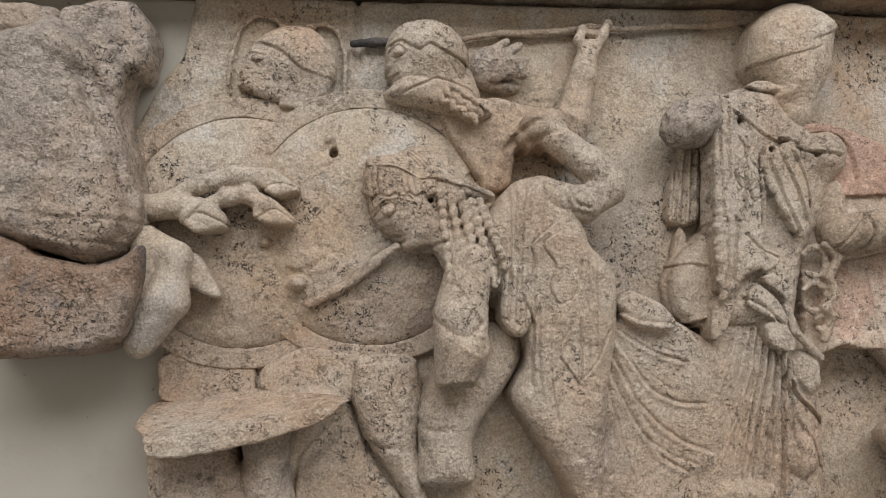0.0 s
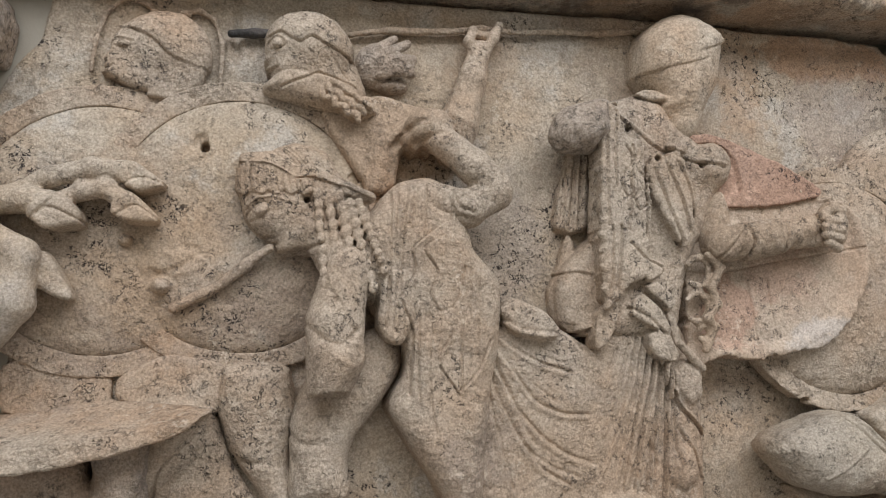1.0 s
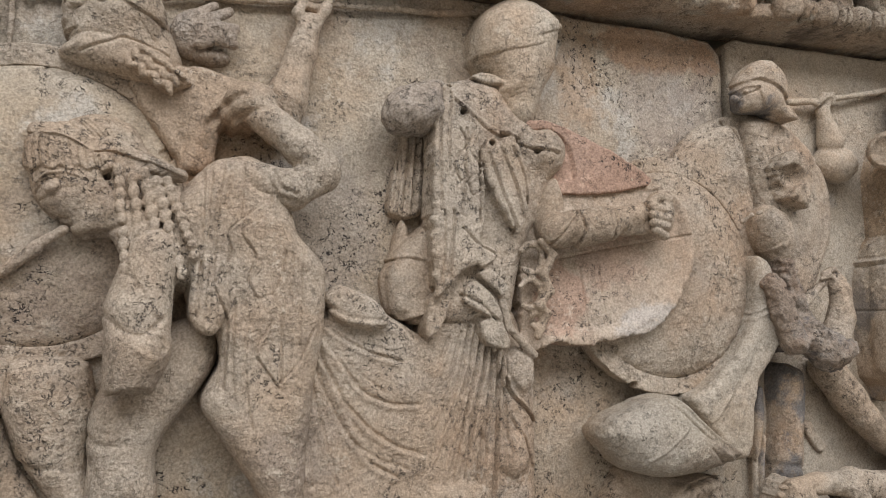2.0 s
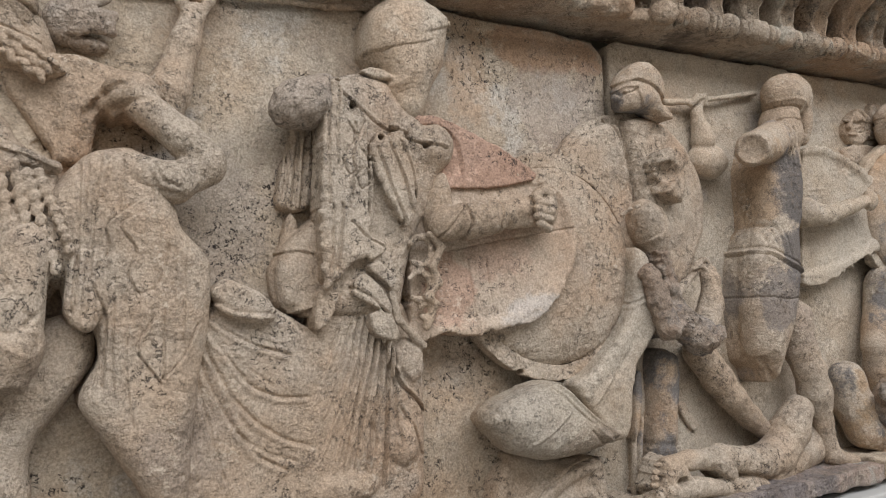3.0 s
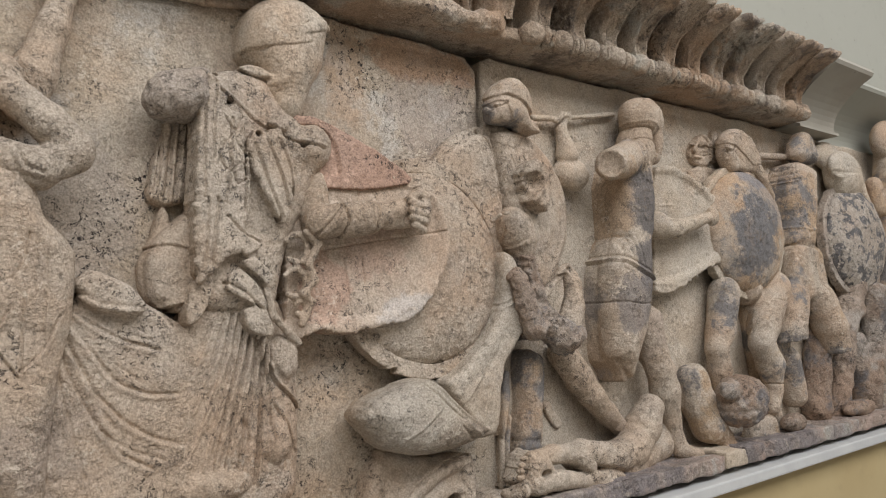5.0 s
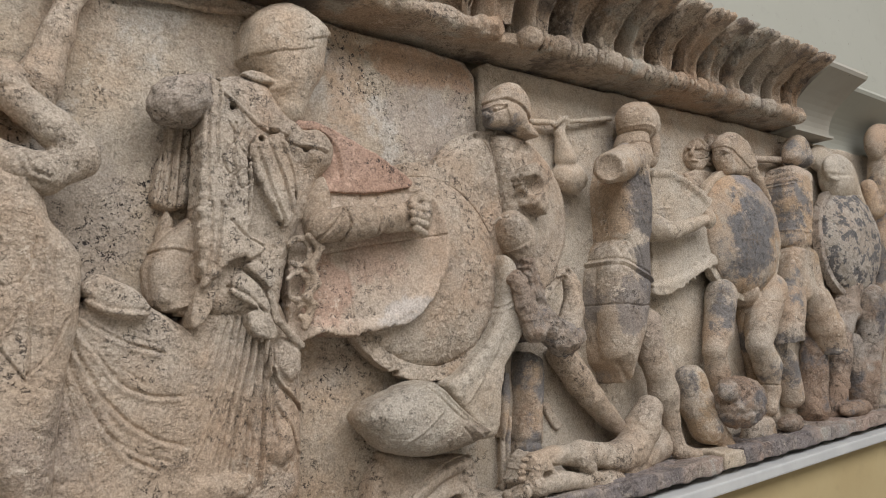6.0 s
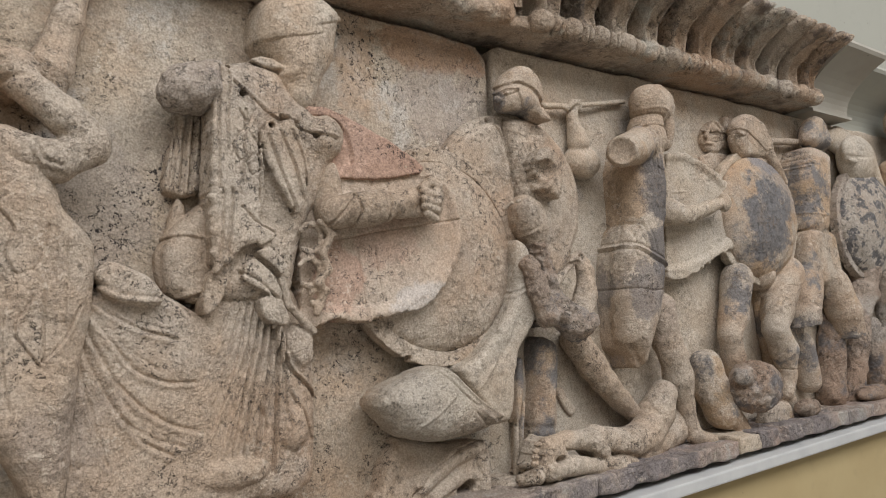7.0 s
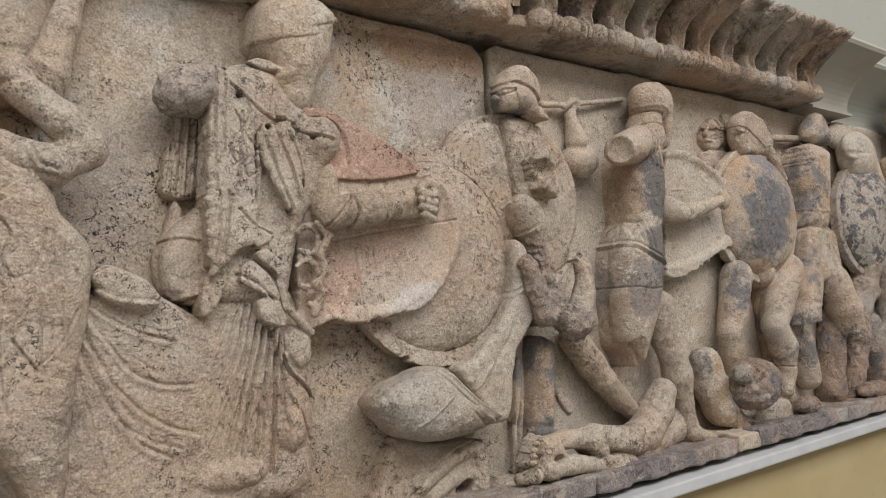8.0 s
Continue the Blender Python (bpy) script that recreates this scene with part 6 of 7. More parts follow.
s.groove([(0.8300, 1.4710), (0.8240, 1.4190), (0.8150, 1.3460)], 0.002, 0.005)
s.groove([(0.8500, 1.3850), (0.8720, 1.3880), (0.8990, 1.3780)], 0.004, 0.0025)
s.groove([(0.8910, 1.5050), (0.8820, 1.4580), (0.8820, 1.3960)], 0.005, -0.002)
s.plate([(0.9240, 1.4300), (0.9390, 1.4360), (0.9490, 1.4150), (0.9650, 1.3970), (0.9520, 1.3900), (0.9360, 1.4080)], 0.008, rnd=0.003)
piece_8 = s

s = Carving(0.0018, 0.004)
s.plate([(0.6230, 1.3960), (0.6380, 1.4070), (0.7030, 1.3870), (0.7680, 1.3850), (0.7820, 1.3710), (0.7810, 1.3430), (0.7720, 1.3060), (0.7630, 1.2750), (0.5900, 1.3130), (0.6020, 1.3490), (0.6100, 1.3730)], 0.026, rnd=0.014)
s.limb((0.6650, -0.022, 1.3440), 0.012, (0.7070, -0.024, 1.3690), 0.012, 0.004)
s.limb((0.7070, -0.024, 1.3690), 0.012, (0.7610, -0.022, 1.3760), 0.009, 0.004)
s.limb((0.6830, -0.022, 1.3270), 0.010, (0.7140, -0.024, 1.3430), 0.010, 0.004)
s.limb((0.7140, -0.024, 1.3430), 0.010, (0.7490, -0.022, 1.3410), 0.009, 0.004)
s.limb((0.7610, -0.022, 1.3760), 0.009, (0.7620, -0.022, 1.3180), 0.012, 0.004)
s.blob((0.7320, -0.020, 1.3280), (0.014, 0.04, 0.012), 30, 0.002, True)
s.groove([(0.6060, 1.3480), (0.6160, 1.3790), (0.6320, 1.3990)], 0.0025, 0.006)
s.groove([(0.6500, 1.3330), (0.6760, 1.3580), (0.7160, 1.3770), (0.7630, 1.3830)], 0.0018, 0.004)
s.groove([(0.6290, 1.3510), (0.6470, 1.3800), (0.6650, 1.3910)], 0.005, 0.0016)
s.limb((0.8390, -0.010, 1.4040), 0.004, (0.8340, -0.012, 1.3260), 0.006, 0.004)
s.plate([(0.7830, 1.3300), (0.8080, 1.3340), (0.8280, 1.3220), (0.8410, 1.2970), (0.8240, 1.2860), (0.7700, 1.2970)], 0.05, rnd=0.012)
piece_9 = s
figure("crested_giant", "marble giant with a cup-shaped crest and broken limbs", "relief figure", [(piece_0, marble_plain), (piece_1, marble_patina), (piece_2, marble_clean), (piece_3, marble_plain), (piece_4, marble_dark), (piece_5, marble_plain), (piece_6, marble_restored), (piece_7, marble_stump), (piece_8, marble_patina), (piece_9, marble_plain)])

# fallen giant at the foot of the frieze

s = Carving(0.0016, 0.004)
s.rough = [(0.007, 0.0006)]
s.limb((0.8320, -0.070, 1.3720), 0.0100, (0.8750, -0.068, 1.3710), 0.0120, 0.005)
s.limb((0.8750, -0.068, 1.3710), 0.0120, (0.9380, -0.062, 1.3660), 0.0170, 0.006)
s.limb((0.9380, -0.062, 1.3660), 0.0170, (1.0120, -0.054, 1.3460), 0.0230, 0.006)
s.limb((1.0120, -0.054, 1.3460), 0.0230, (1.0670, -0.048, 1.3490), 0.0260, 0.006)
s.limb((1.0670, -0.048, 1.3490), 0.0260, (1.1040, -0.044, 1.3780), 0.0270, 0.006)
s.limb((1.1040, -0.044, 1.3780), 0.0270, (1.1260, -0.044, 1.4050), 0.0215, 0.006)
s.limb((0.8270, -0.082, 1.3410), 0.0130, (0.8710, -0.078, 1.3400), 0.0125, 0.005)
s.limb((0.8710, -0.078, 1.3400), 0.0125, (0.9370, -0.070, 1.3270), 0.0110, 0.005)
s.limb((0.9370, -0.070, 1.3270), 0.0110, (1.0080, -0.060, 1.3200), 0.0150, 0.006)
s.limb((1.0520, -0.046, 1.3240), 0.0200, (1.1620, -0.030, 1.3410), 0.0215, 0.006)
s.limb((1.1620, -0.030, 1.3410), 0.0215, (1.1880, -0.026, 1.3780), 0.0160, 0.006)
s.plate([(0.8210, 1.3630), (0.8270, 1.3770), (0.8420, 1.3800), (0.8590, 1.3670), (0.8660, 1.3490), (0.8560, 1.3280), (0.8350, 1.3230), (0.8190, 1.3310), (0.8110, 1.3460)], 0.088, 0.06, rnd=0.012, jag=0.0012)
s.blob((0.8430, -0.086, 1.3530), (0.010, 0.014, 0.006), 0, 0.003, True)
s.plate([(0.9100, 1.3630), (0.9310, 1.3700), (0.9430, 1.3510), (0.9670, 1.3320), (0.9870, 1.3160), (0.9760, 1.3090), (0.9520, 1.3140), (0.9320, 1.3360)], 0.084, 0.05, rnd=0.006, jag=0.0015)
s.groove([(0.9490, 1.3420), (0.9850, 1.3380), (1.0210, 1.3260)], 0.003, 0.004)
s.groove([(1.0710, 1.3930), (1.0870, 1.3710), (1.0760, 1.3520)], 0.004, 0.0014)
for c in ((0.8040, -0.086, 1.3780), (0.7980, -0.088, 1.3710), (0.7940, -0.089, 1.3640), (0.7930, -0.089, 1.3570)):
    s.blob(c, (0.0062, 0.006, 0.0042), 0, 0.0015)
s.limb((0.7900, -0.066, 1.3340), 0.0080, (0.8060, -0.078, 1.3370), 0.0100, 0.004)
s.thing("fallen_giant", "fallen marble giant with bent legs on the base", "relief figure", marble_plain)

# warrior with the broken arm

s = Carving(0.0016, 0.004)
s.plate([(1.1280, 1.8610), (1.1320, 1.8800), (1.1440, 1.8980), (1.1610, 1.9090), (1.1780, 1.9120), (1.1950, 1.9040), (1.2080, 1.8910), (1.2130, 1.8740), (1.2060, 1.8350), (1.1920, 1.7990), (1.1850, 1.8000), (1.1860, 1.8330), (1.1820, 1.8540), (1.1590, 1.8610)], 0.066, 0.05, rnd=0.02)
s.blob((1.1600, -0.045, 1.8750), (0.042, 0.03, 0.0324), -8, 0.005)
s.groove([(1.0900, 1.8500), (1.1150, 1.8520), (1.1420, 1.8540), (1.1660, 1.8520), (1.1730, 1.8390)], 0.0016, 0.003)
s.groove([(1.0940, 1.8580), (1.1220, 1.8610), (1.1540, 1.8630), (1.1870, 1.8580)], 0.0022, -0.0016)
s.limb((1.1570, -0.036, 1.8550), 0.026, (1.1430, -0.042, 1.8140), 0.034, 0.006)
s.groove([(1.1040, 1.8240), (1.1280, 1.8330), (1.1550, 1.8320), (1.1670, 1.8290)], 0.0016, 0.003)
s.limb((1.1110, -0.054, 1.8000), 0.030, (1.0280, -0.082, 1.7760), 0.0235, 0.005)
s.blob((1.0010, -0.1040, 1.7730), (0.03, 0.03, 0.03), 0, 0.002, True)
s.plate([(1.1000, 1.8130), (1.1210, 1.8270), (1.1650, 1.8200), (1.1640, 1.7780), (1.1670, 1.7310), (1.1550, 1.6840), (1.1450, 1.6640), (1.1450, 1.6090), (1.1360, 1.5760), (1.1190, 1.5280), (1.0960, 1.4940), (1.0780, 1.4600), (1.0690, 1.4490), (1.0590, 1.4500), (1.0540, 1.4690), (1.0380, 1.4840), (1.0390, 1.5300), (1.0390, 1.5650), (1.0450, 1.6090), (1.0510, 1.6350), (1.0660, 1.6620), (1.0770, 1.6790), (1.0780, 1.7250), (1.0820, 1.7620)], 0.074, rnd=0.034)
s.plate([(1.0430, 1.6350), (1.0630, 1.6420), (1.0860, 1.6370), (1.1090, 1.6270), (1.1350, 1.6070), (1.1260, 1.5750), (1.1100, 1.5280), (1.0870, 1.4940), (1.0610, 1.4580), (1.0510, 1.4780), (1.0320, 1.4900), (1.0320, 1.5300), (1.0360, 1.5820)], 0.080, 0.07, rnd=0.034)
s.plate([(0.9800, 1.4530), (1.0040, 1.4930), (1.0450, 1.4870), (1.0750, 1.4470), (1.0590, 1.4160), (0.9830, 1.4240)], 0.14, 0.09, rnd=0.002, cutting=True)
s.patch([(1.1050, 1.8160), (1.1300, 1.8230), (1.1560, 1.8160), (1.1520, 1.7560), (1.1210, 1.7630), (1.1110, 1.7900)], 0.002, 0.001)
s.fan([(1.1100, 1.8190), (1.1110, 1.7900), (1.1170, 1.7540)], [(1.1470, 1.8210), (1.1520, 1.7910), (1.1540, 1.7470)], 5, 0.0022, 0.0025)
s.groove([(1.0140, 1.6220), (1.0250, 1.6350), (1.0440, 1.6390), (1.0660, 1.6350), (1.0860, 1.6230), (1.1340, 1.6050)], 0.0022, -0.0045)
s.groove([(1.0150, 1.6290), (1.0250, 1.6420), (1.0450, 1.6460), (1.0670, 1.6420), (1.0870, 1.6300), (1.1350, 1.6120)], 0.0013, 0.003)
s.groove([(1.0130, 1.6160), (1.0240, 1.6290), (1.0430, 1.6330), (1.0650, 1.6290), (1.0850, 1.6170), (1.1330, 1.5990)], 0.0013, 0.003)
s.groove([(1.0080, 1.5570), (1.0210, 1.5700), (1.0450, 1.5720), (1.0770, 1.5660), (1.1230, 1.5680)], 0.0011, 0.003)
s.groove([(1.0420, 1.6700), (1.0590, 1.6760), (1.0840, 1.6710)], 0.003, 0.002)
s.fan([(1.0490, 1.6730), (1.0380, 1.6570), (1.0310, 1.6420)], [(1.0930, 1.6710), (1.0980, 1.6500), (1.1030, 1.6280)], 7, 0.0018, 0.0024)
s.groove([(1.0620, 1.7540), (1.0540, 1.7140), (1.0550, 1.6780)], 0.005, 0.0018)
s.groove([(1.0800, 1.7630), (1.0890, 1.7350), (1.0790, 1.6820)], 0.006, -0.0016)
s.groove([(1.0290, 1.5600), (1.0210, 1.5190), (1.0170, 1.4740)], 0.008, -0.0022)
piece_0 = s

s = Carving(0.0018, 0.004)
s.limb((1.1420, -0.034, 1.5370), 0.030, (1.1500, -0.040, 1.4910), 0.024, 0.006)
s.limb((1.1500, -0.040, 1.4910), 0.024, (1.1580, -0.046, 1.4630), 0.022, 0.006)
s.limb((1.1580, -0.046, 1.4630), 0.022, (1.1700, -0.044, 1.4260), 0.024, 0.006)
s.limb((1.1700, -0.044, 1.4260), 0.024, (1.1810, -0.044, 1.3800), 0.0155, 0.006)
s.limb((1.1810, -0.044, 1.3800), 0.0155, (1.1850, -0.046, 1.3480), 0.0125, 0.005)
s.limb((1.1850, -0.046, 1.3480), 0.0145, (1.1860, -0.052, 1.3320), 0.0135, 0.005)
s.limb((1.1860, -0.052, 1.3320), 0.0135, (1.2230, -0.060, 1.3220), 0.0085, 0.005)
s.groove([(1.1380, 1.4800), (1.1560, 1.4820), (1.1730, 1.4760)], 0.003, 0.0009)
s.groove([(1.1840, 1.4470), (1.1840, 1.4110), (1.1870, 1.3750)], 0.0036, 0.002)
s.limb((0.9550, -0.024, 1.5000), 0.022, (0.9830, -0.028, 1.4610), 0.021, 0.006)
s.limb((0.9830, -0.028, 1.4610), 0.021, (1.0040, -0.030, 1.4360), 0.019, 0.006)
s.limb((1.0040, -0.030, 1.4360), 0.019, (1.0450, -0.024, 1.4030), 0.0165, 0.006)
s.limb((1.0450, -0.024, 1.4030), 0.0165, (1.0860, -0.020, 1.3730), 0.0125, 0.006)
s.groove([(0.9730, 1.4500), (0.9880, 1.4550), (1.0060, 1.4550)], 0.003, 0.0008)
piece_2 = s

s = Carving(0.0018, 0.004)
s.plate([(1.2110, 1.7980), (1.2450, 1.8070), (1.2970, 1.7990), (1.3460, 1.7780), (1.3820, 1.7590), (1.4040, 1.7370), (1.4160, 1.7060), (1.4110, 1.6740), (1.3950, 1.6500), (1.3610, 1.6330), (1.3170, 1.6190), (1.2950, 1.6120), (1.2690, 1.5980), (1.2340, 1.5850), (1.2020, 1.5840), (1.1850, 1.5920), (1.1940, 1.6900)], 0.036, 0.024, rnd=0.0025, slope=0.05, jag=0.0016)
s.patch([(1.1940, 1.7870), (1.2510, 1.7950), (1.3080, 1.7830), (1.3650, 1.7530), (1.3930, 1.7160), (1.3890, 1.6760), (1.3540, 1.6440), (1.2800, 1.6190), (1.2120, 1.6050), (1.1660, 1.6050)], -0.005, 0.006)
s.groove([(1.2250, 1.7350), (1.2660, 1.7390), (1.2600, 1.7200)], 0.0016, -0.0018)
s.groove([(1.2090, 1.6670), (1.2880, 1.6650)], 0.0016, -0.0014)
s.limb((1.1860, -0.048, 1.6940), 0.026, (1.2180, -0.054, 1.6900), 0.0215, 0.006)
s.limb((1.2180, -0.054, 1.6900), 0.0215, (1.2760, -0.058, 1.7050), 0.0165, 0.006)
s.limb((1.2760, -0.058, 1.7050), 0.0165, (1.3090, -0.060, 1.7140), 0.0145, 0.006)
s.groove([(1.2120, 1.7210), (1.2210, 1.7030), (1.2100, 1.6740)], 0.0018, 0.002)
s.blob((1.3270, -0.060, 1.7170), (0.016, 0.016, 0.022), 0, 0.004)
s.limb((1.2960, -0.072, 1.7270), 0.0048, (1.3280, -0.068, 1.7340), 0.0048, 0.0012)
s.limb((1.2910, -0.074, 1.7180), 0.0048, (1.3280, -0.068, 1.7230), 0.0048, 0.0012)
s.limb((1.2910, -0.074, 1.7090), 0.0048, (1.3270, -0.068, 1.7120), 0.0048, 0.0012)
s.limb((1.2950, -0.072, 1.7010), 0.0048, (1.3250, -0.068, 1.7000), 0.0046, 0.0012)
s.limb((1.3060, -0.068, 1.6930), 0.0046, (1.3330, -0.064, 1.6860), 0.004, 0.0012)
piece_3 = s
figure("armless_warrior", "striding marble warrior with a broken arm, belt and shield", "relief figure", [(piece_0, marble_torso), (piece_2, marble_plain), (piece_3, marble_clean)])


def chips(s):
    s.blob((1.3860, -0.030, 1.5720), (0.03, 0.03, 0.004), 0, 0.002, True)
    s.blob((1.3350, -0.030, 1.5960), (0.02, 0.03, 0.005), -40, 0.002, True)
    s.rough = [(0.01, 0.001)]


shield("round_shield", "vaulted marble shield stained dark grey and orange", (1.474, -0.034, 1.699), 0.1285, 0.0115, 0.036, -4, 0, marble_grey, marble_clean, chips, 0.002)

s = Carving(0.0015, 0.004)
s.plate([(1.4281, 1.8803), (1.4735, 1.9013), (1.517, 1.893), (1.5412, 1.866), (1.5534, 1.842), (1.539, 1.8133), (1.4906, 1.8116), (1.4366, 1.8114), (1.4222, 1.8274), (1.4137, 1.8439)], 0.05, 0.032, rnd=0.016)
s.patch([(1.3711, 1.8596), (1.4174, 1.8649), (1.4516, 1.86), (1.4879, 1.8396), (1.51, 1.8262), (1.5387, 1.8424), (1.5122, 1.8778), (1.4599, 1.9026), (1.3907, 1.8852)], 0.003, 0.0005)
s.groove([(1.3654, 1.8575), (1.3994, 1.8593), (1.4332, 1.8545), (1.469, 1.8344), (1.487, 1.823)], 0.0014, 0.0016)
s.groove([(1.3839, 1.8496), (1.4021, 1.8558), (1.4244, 1.8519)], 0.0014, -0.0016)
s.blob((1.4273, -0.05, 1.8534), (0.0159, 0.004, 0.0042), 0, 0.001)
s.groove([(1.3829, 1.8442), (1.4016, 1.843), (1.424, 1.8497)], 0.0012, 0.0014)
s.groove([(1.3681, 1.8186), (1.3828, 1.8179), (1.3947, 1.8211)], 0.0014, 0.0016)
s.groove([(1.444, 1.8064), (1.4656, 1.8148), (1.4829, 1.8097)], 0.0032, 0.004)
s.limb((1.5214, -0.044, 1.8367), 0.0088, (1.5335, -0.05, 1.805), 0.0099)
s.limb((1.5335, -0.05, 1.805), 0.0099, (1.5608, -0.05, 1.771), 0.0089)
s.plate([(1.3566, 1.8431), (1.3682, 1.868), (1.4071, 1.8889), (1.435, 1.8732), (1.4392, 1.8425), (1.4067, 1.8218), (1.37, 1.825)], 0.012, rnd=0.008)
s.groove([(1.3308, 1.8293), (1.3457, 1.8647), (1.388, 1.8868), (1.4191, 1.8707), (1.4248, 1.8383)], 0.0021, 0.003)
s.limb((1.3778, -0.012, 1.8671), 0.0032, (1.363, -0.016, 1.8495), 0.0052)
s.blob((1.3752, -0.014, 1.8383), (0.0131, 0.003, 0.0026), 0, 0.001)
s.blob((1.3604, -0.012, 1.8619), (0.0074, 0.003, 0.0026), 0, 0.001)
s.blob((1.3985, -0.012, 1.8683), (0.0096, 0.003, 0.0027), 0, 0.001)
s.plate([(1.35, 1.8147), (1.3998, 1.8256), (1.4534, 1.8238), (1.4605, 1.7976), (1.3929, 1.7859), (1.3537, 1.7937)], 0.01, rnd=0.006)
s.groove([(1.308, 1.8425), (1.3293, 1.8872), (1.3659, 1.9231)], 0.0025, 0.0025)
s.plate([(1.4401, 1.8978), (1.4611, 1.9049), (1.4747, 1.8816), (1.4529, 1.8389), (1.4326, 1.8347)], 0.01, rnd=0.004)
s.strand([(1.5457, -0.014, 1.8597), (1.7201, -0.02, 1.8733)], 0.0068)
piece_0 = s

s = Carving(0.0018, 0.004)
s.limb((1.4980, -0.024, 1.8020), 0.0241, (1.5270, -0.014, 1.7040), 0.033, 0.006)
s.limb((1.5270, -0.014, 1.7040), 0.033, (1.4800, -0.022, 1.5920), 0.032, 0.006)
s.limb((1.3950, -0.028, 1.5830), 0.030, (1.3660, -0.032, 1.5170), 0.026, 0.006)
s.limb((1.3660, -0.032, 1.5170), 0.026, (1.3410, -0.036, 1.4850), 0.020, 0.006)
s.limb((1.3410, -0.036, 1.4850), 0.020, (1.3520, -0.032, 1.4470), 0.021, 0.006)
s.limb((1.3520, -0.032, 1.4470), 0.021, (1.3500, -0.030, 1.3830), 0.013, 0.006)
s.limb((1.5050, -0.012, 1.5760), 0.024, (1.5060, -0.014, 1.4890), 0.019, 0.006)
s.limb((1.5060, -0.014, 1.4890), 0.019, (1.5160, -0.012, 1.3960), 0.014, 0.006)
s.limb((1.5510, -0.038, 1.5900), 0.035, (1.4870, -0.048, 1.5150), 0.028, 0.006)
s.limb((1.4870, -0.048, 1.5150), 0.028, (1.4660, -0.052, 1.4890), 0.023, 0.006)
s.limb((1.4660, -0.052, 1.4890), 0.023, (1.4950, -0.050, 1.4460), 0.025, 0.006)
s.limb((1.4950, -0.050, 1.4460), 0.025, (1.5040, -0.046, 1.4030), 0.018, 0.006)
s.limb((1.5040, -0.046, 1.4030), 0.018, (1.4920, -0.046, 1.3680), 0.016, 0.006)
s.groove([(1.4470, 1.4940), (1.4650, 1.4850), (1.4860, 1.4900)], 0.0025, 0.001)
s.groove([(1.3290, 1.4900), (1.3430, 1.4830), (1.3580, 1.4870)], 0.0025, 0.001)
s.groove([(1.5030, 1.5680), (1.5310, 1.5630), (1.5660, 1.5690)], 0.0012, 0.0025)
s.groove([(1.4590, 1.4170), (1.4940, 1.4100), (1.5320, 1.4100)], 0.0012, 0.0025)
s.plate([(1.4094, 1.3238), (1.4356, 1.3568), (1.4957, 1.3541), (1.5072, 1.3111), (1.4909, 1.3029), (1.4126, 1.3114)], 0.056, 0.0347, rnd=0.012)
piece_1 = s
figure("shield_warrior", "helmeted marble warrior behind a stained shield", "relief figure", [(piece_0, marble_plain), (piece_1, marble_patina)])

s = Carving(0.002, 0.004)
s.limb((1.268, -0.03, 1.4385), 0.027, (1.2741, -0.036, 1.3957), 0.028, 0.006)
s.limb((1.2741, -0.036, 1.3957), 0.0307, (1.2852, -0.042, 1.3587), 0.0288, 0.006)
s.limb((1.2852, -0.042, 1.3587), 0.0288, (1.3233, -0.048, 1.3352), 0.0155, 0.006)
s.limb((1.3095, -0.048, 1.337), 0.0154, (1.3362, -0.056, 1.3149), 0.0107, 0.005)
s.blob((1.3071, -0.06, 1.3193), (0.0085, 0.006, 0.0048))
s.blob((1.3227, -0.06, 1.318), (0.0087, 0.006, 0.0048))
s.blob((1.3387, -0.06, 1.3168), (0.0088, 0.006, 0.0049))
s.blob((1.3548, -0.06, 1.3155), (0.0089, 0.006, 0.0049))
s.limb((1.1641, -0.026, 1.3572), 0.0146, (1.1587, -0.034, 1.3273), 0.0108)
piece_0 = s

s = Carving(0.0018, 0.004)
s.rough = [(0.008, 0.0022), (0.005, 0.001)]
s.blob((1.3386, -0.074, 1.3949), (0.064, 0.038, 0.0445), 0, 0.006)
s.blob((1.2822, -0.092, 1.4195), (0.0271, 0.014, 0.0168))
s.groove([(1.2431, 1.4008), (1.282, 1.383), (1.3349, 1.3819)], 0.0036, 0.003)
s.blob((1.2461, -0.106, 1.4258), (0.0082, 0.01, 0.0045), 0, 0.002, True)
piece_1 = s
figure("crouching_giant", "crouching marble giant with a curly stained head", "relief figure", [(piece_0, marble_patina), (piece_1, marble_dark)])

# further warriors

s = Carving(0.002, 0.004)
s.plate([(1.6890, 1.8670), (1.6990, 1.8980), (1.7190, 1.9190), (1.7420, 1.9280), (1.7630, 1.9160), (1.7760, 1.8930), (1.7930, 1.8730), (1.7790, 1.8570), (1.7500, 1.8610), (1.7190, 1.8550)], 0.06, 0.045, rnd=0.02)
s.plate([(1.6490, 1.8130), (1.6700, 1.8480), (1.7100, 1.8590), (1.7650, 1.8490), (1.7610, 1.8110), (1.7390, 1.7240), (1.7160, 1.6630), (1.6650, 1.6620), (1.6300, 1.6820), (1.6480, 1.7370), (1.6430, 1.7860)], 0.066, rnd=0.034)
s.patch([(1.5960, 1.8000), (1.6240, 1.8380), (1.6750, 1.8510), (1.6740, 1.8100)], 0.003, 0.001)
s.fan([(1.6190, 1.8350), (1.6000, 1.8030)], [(1.6740, 1.8470), (1.6700, 1.8100)], 6, 0.0016, 0.002)
s.groove([(1.6060, 1.8290), (1.6770, 1.8390)], 0.0016, 0.002)
s.groove([(1.5960, 1.8170), (1.6740, 1.8270)], 0.0016, 0.002)
s.groove([(1.5890, 1.8040), (1.6710, 1.8150)], 0.002, 0.003)
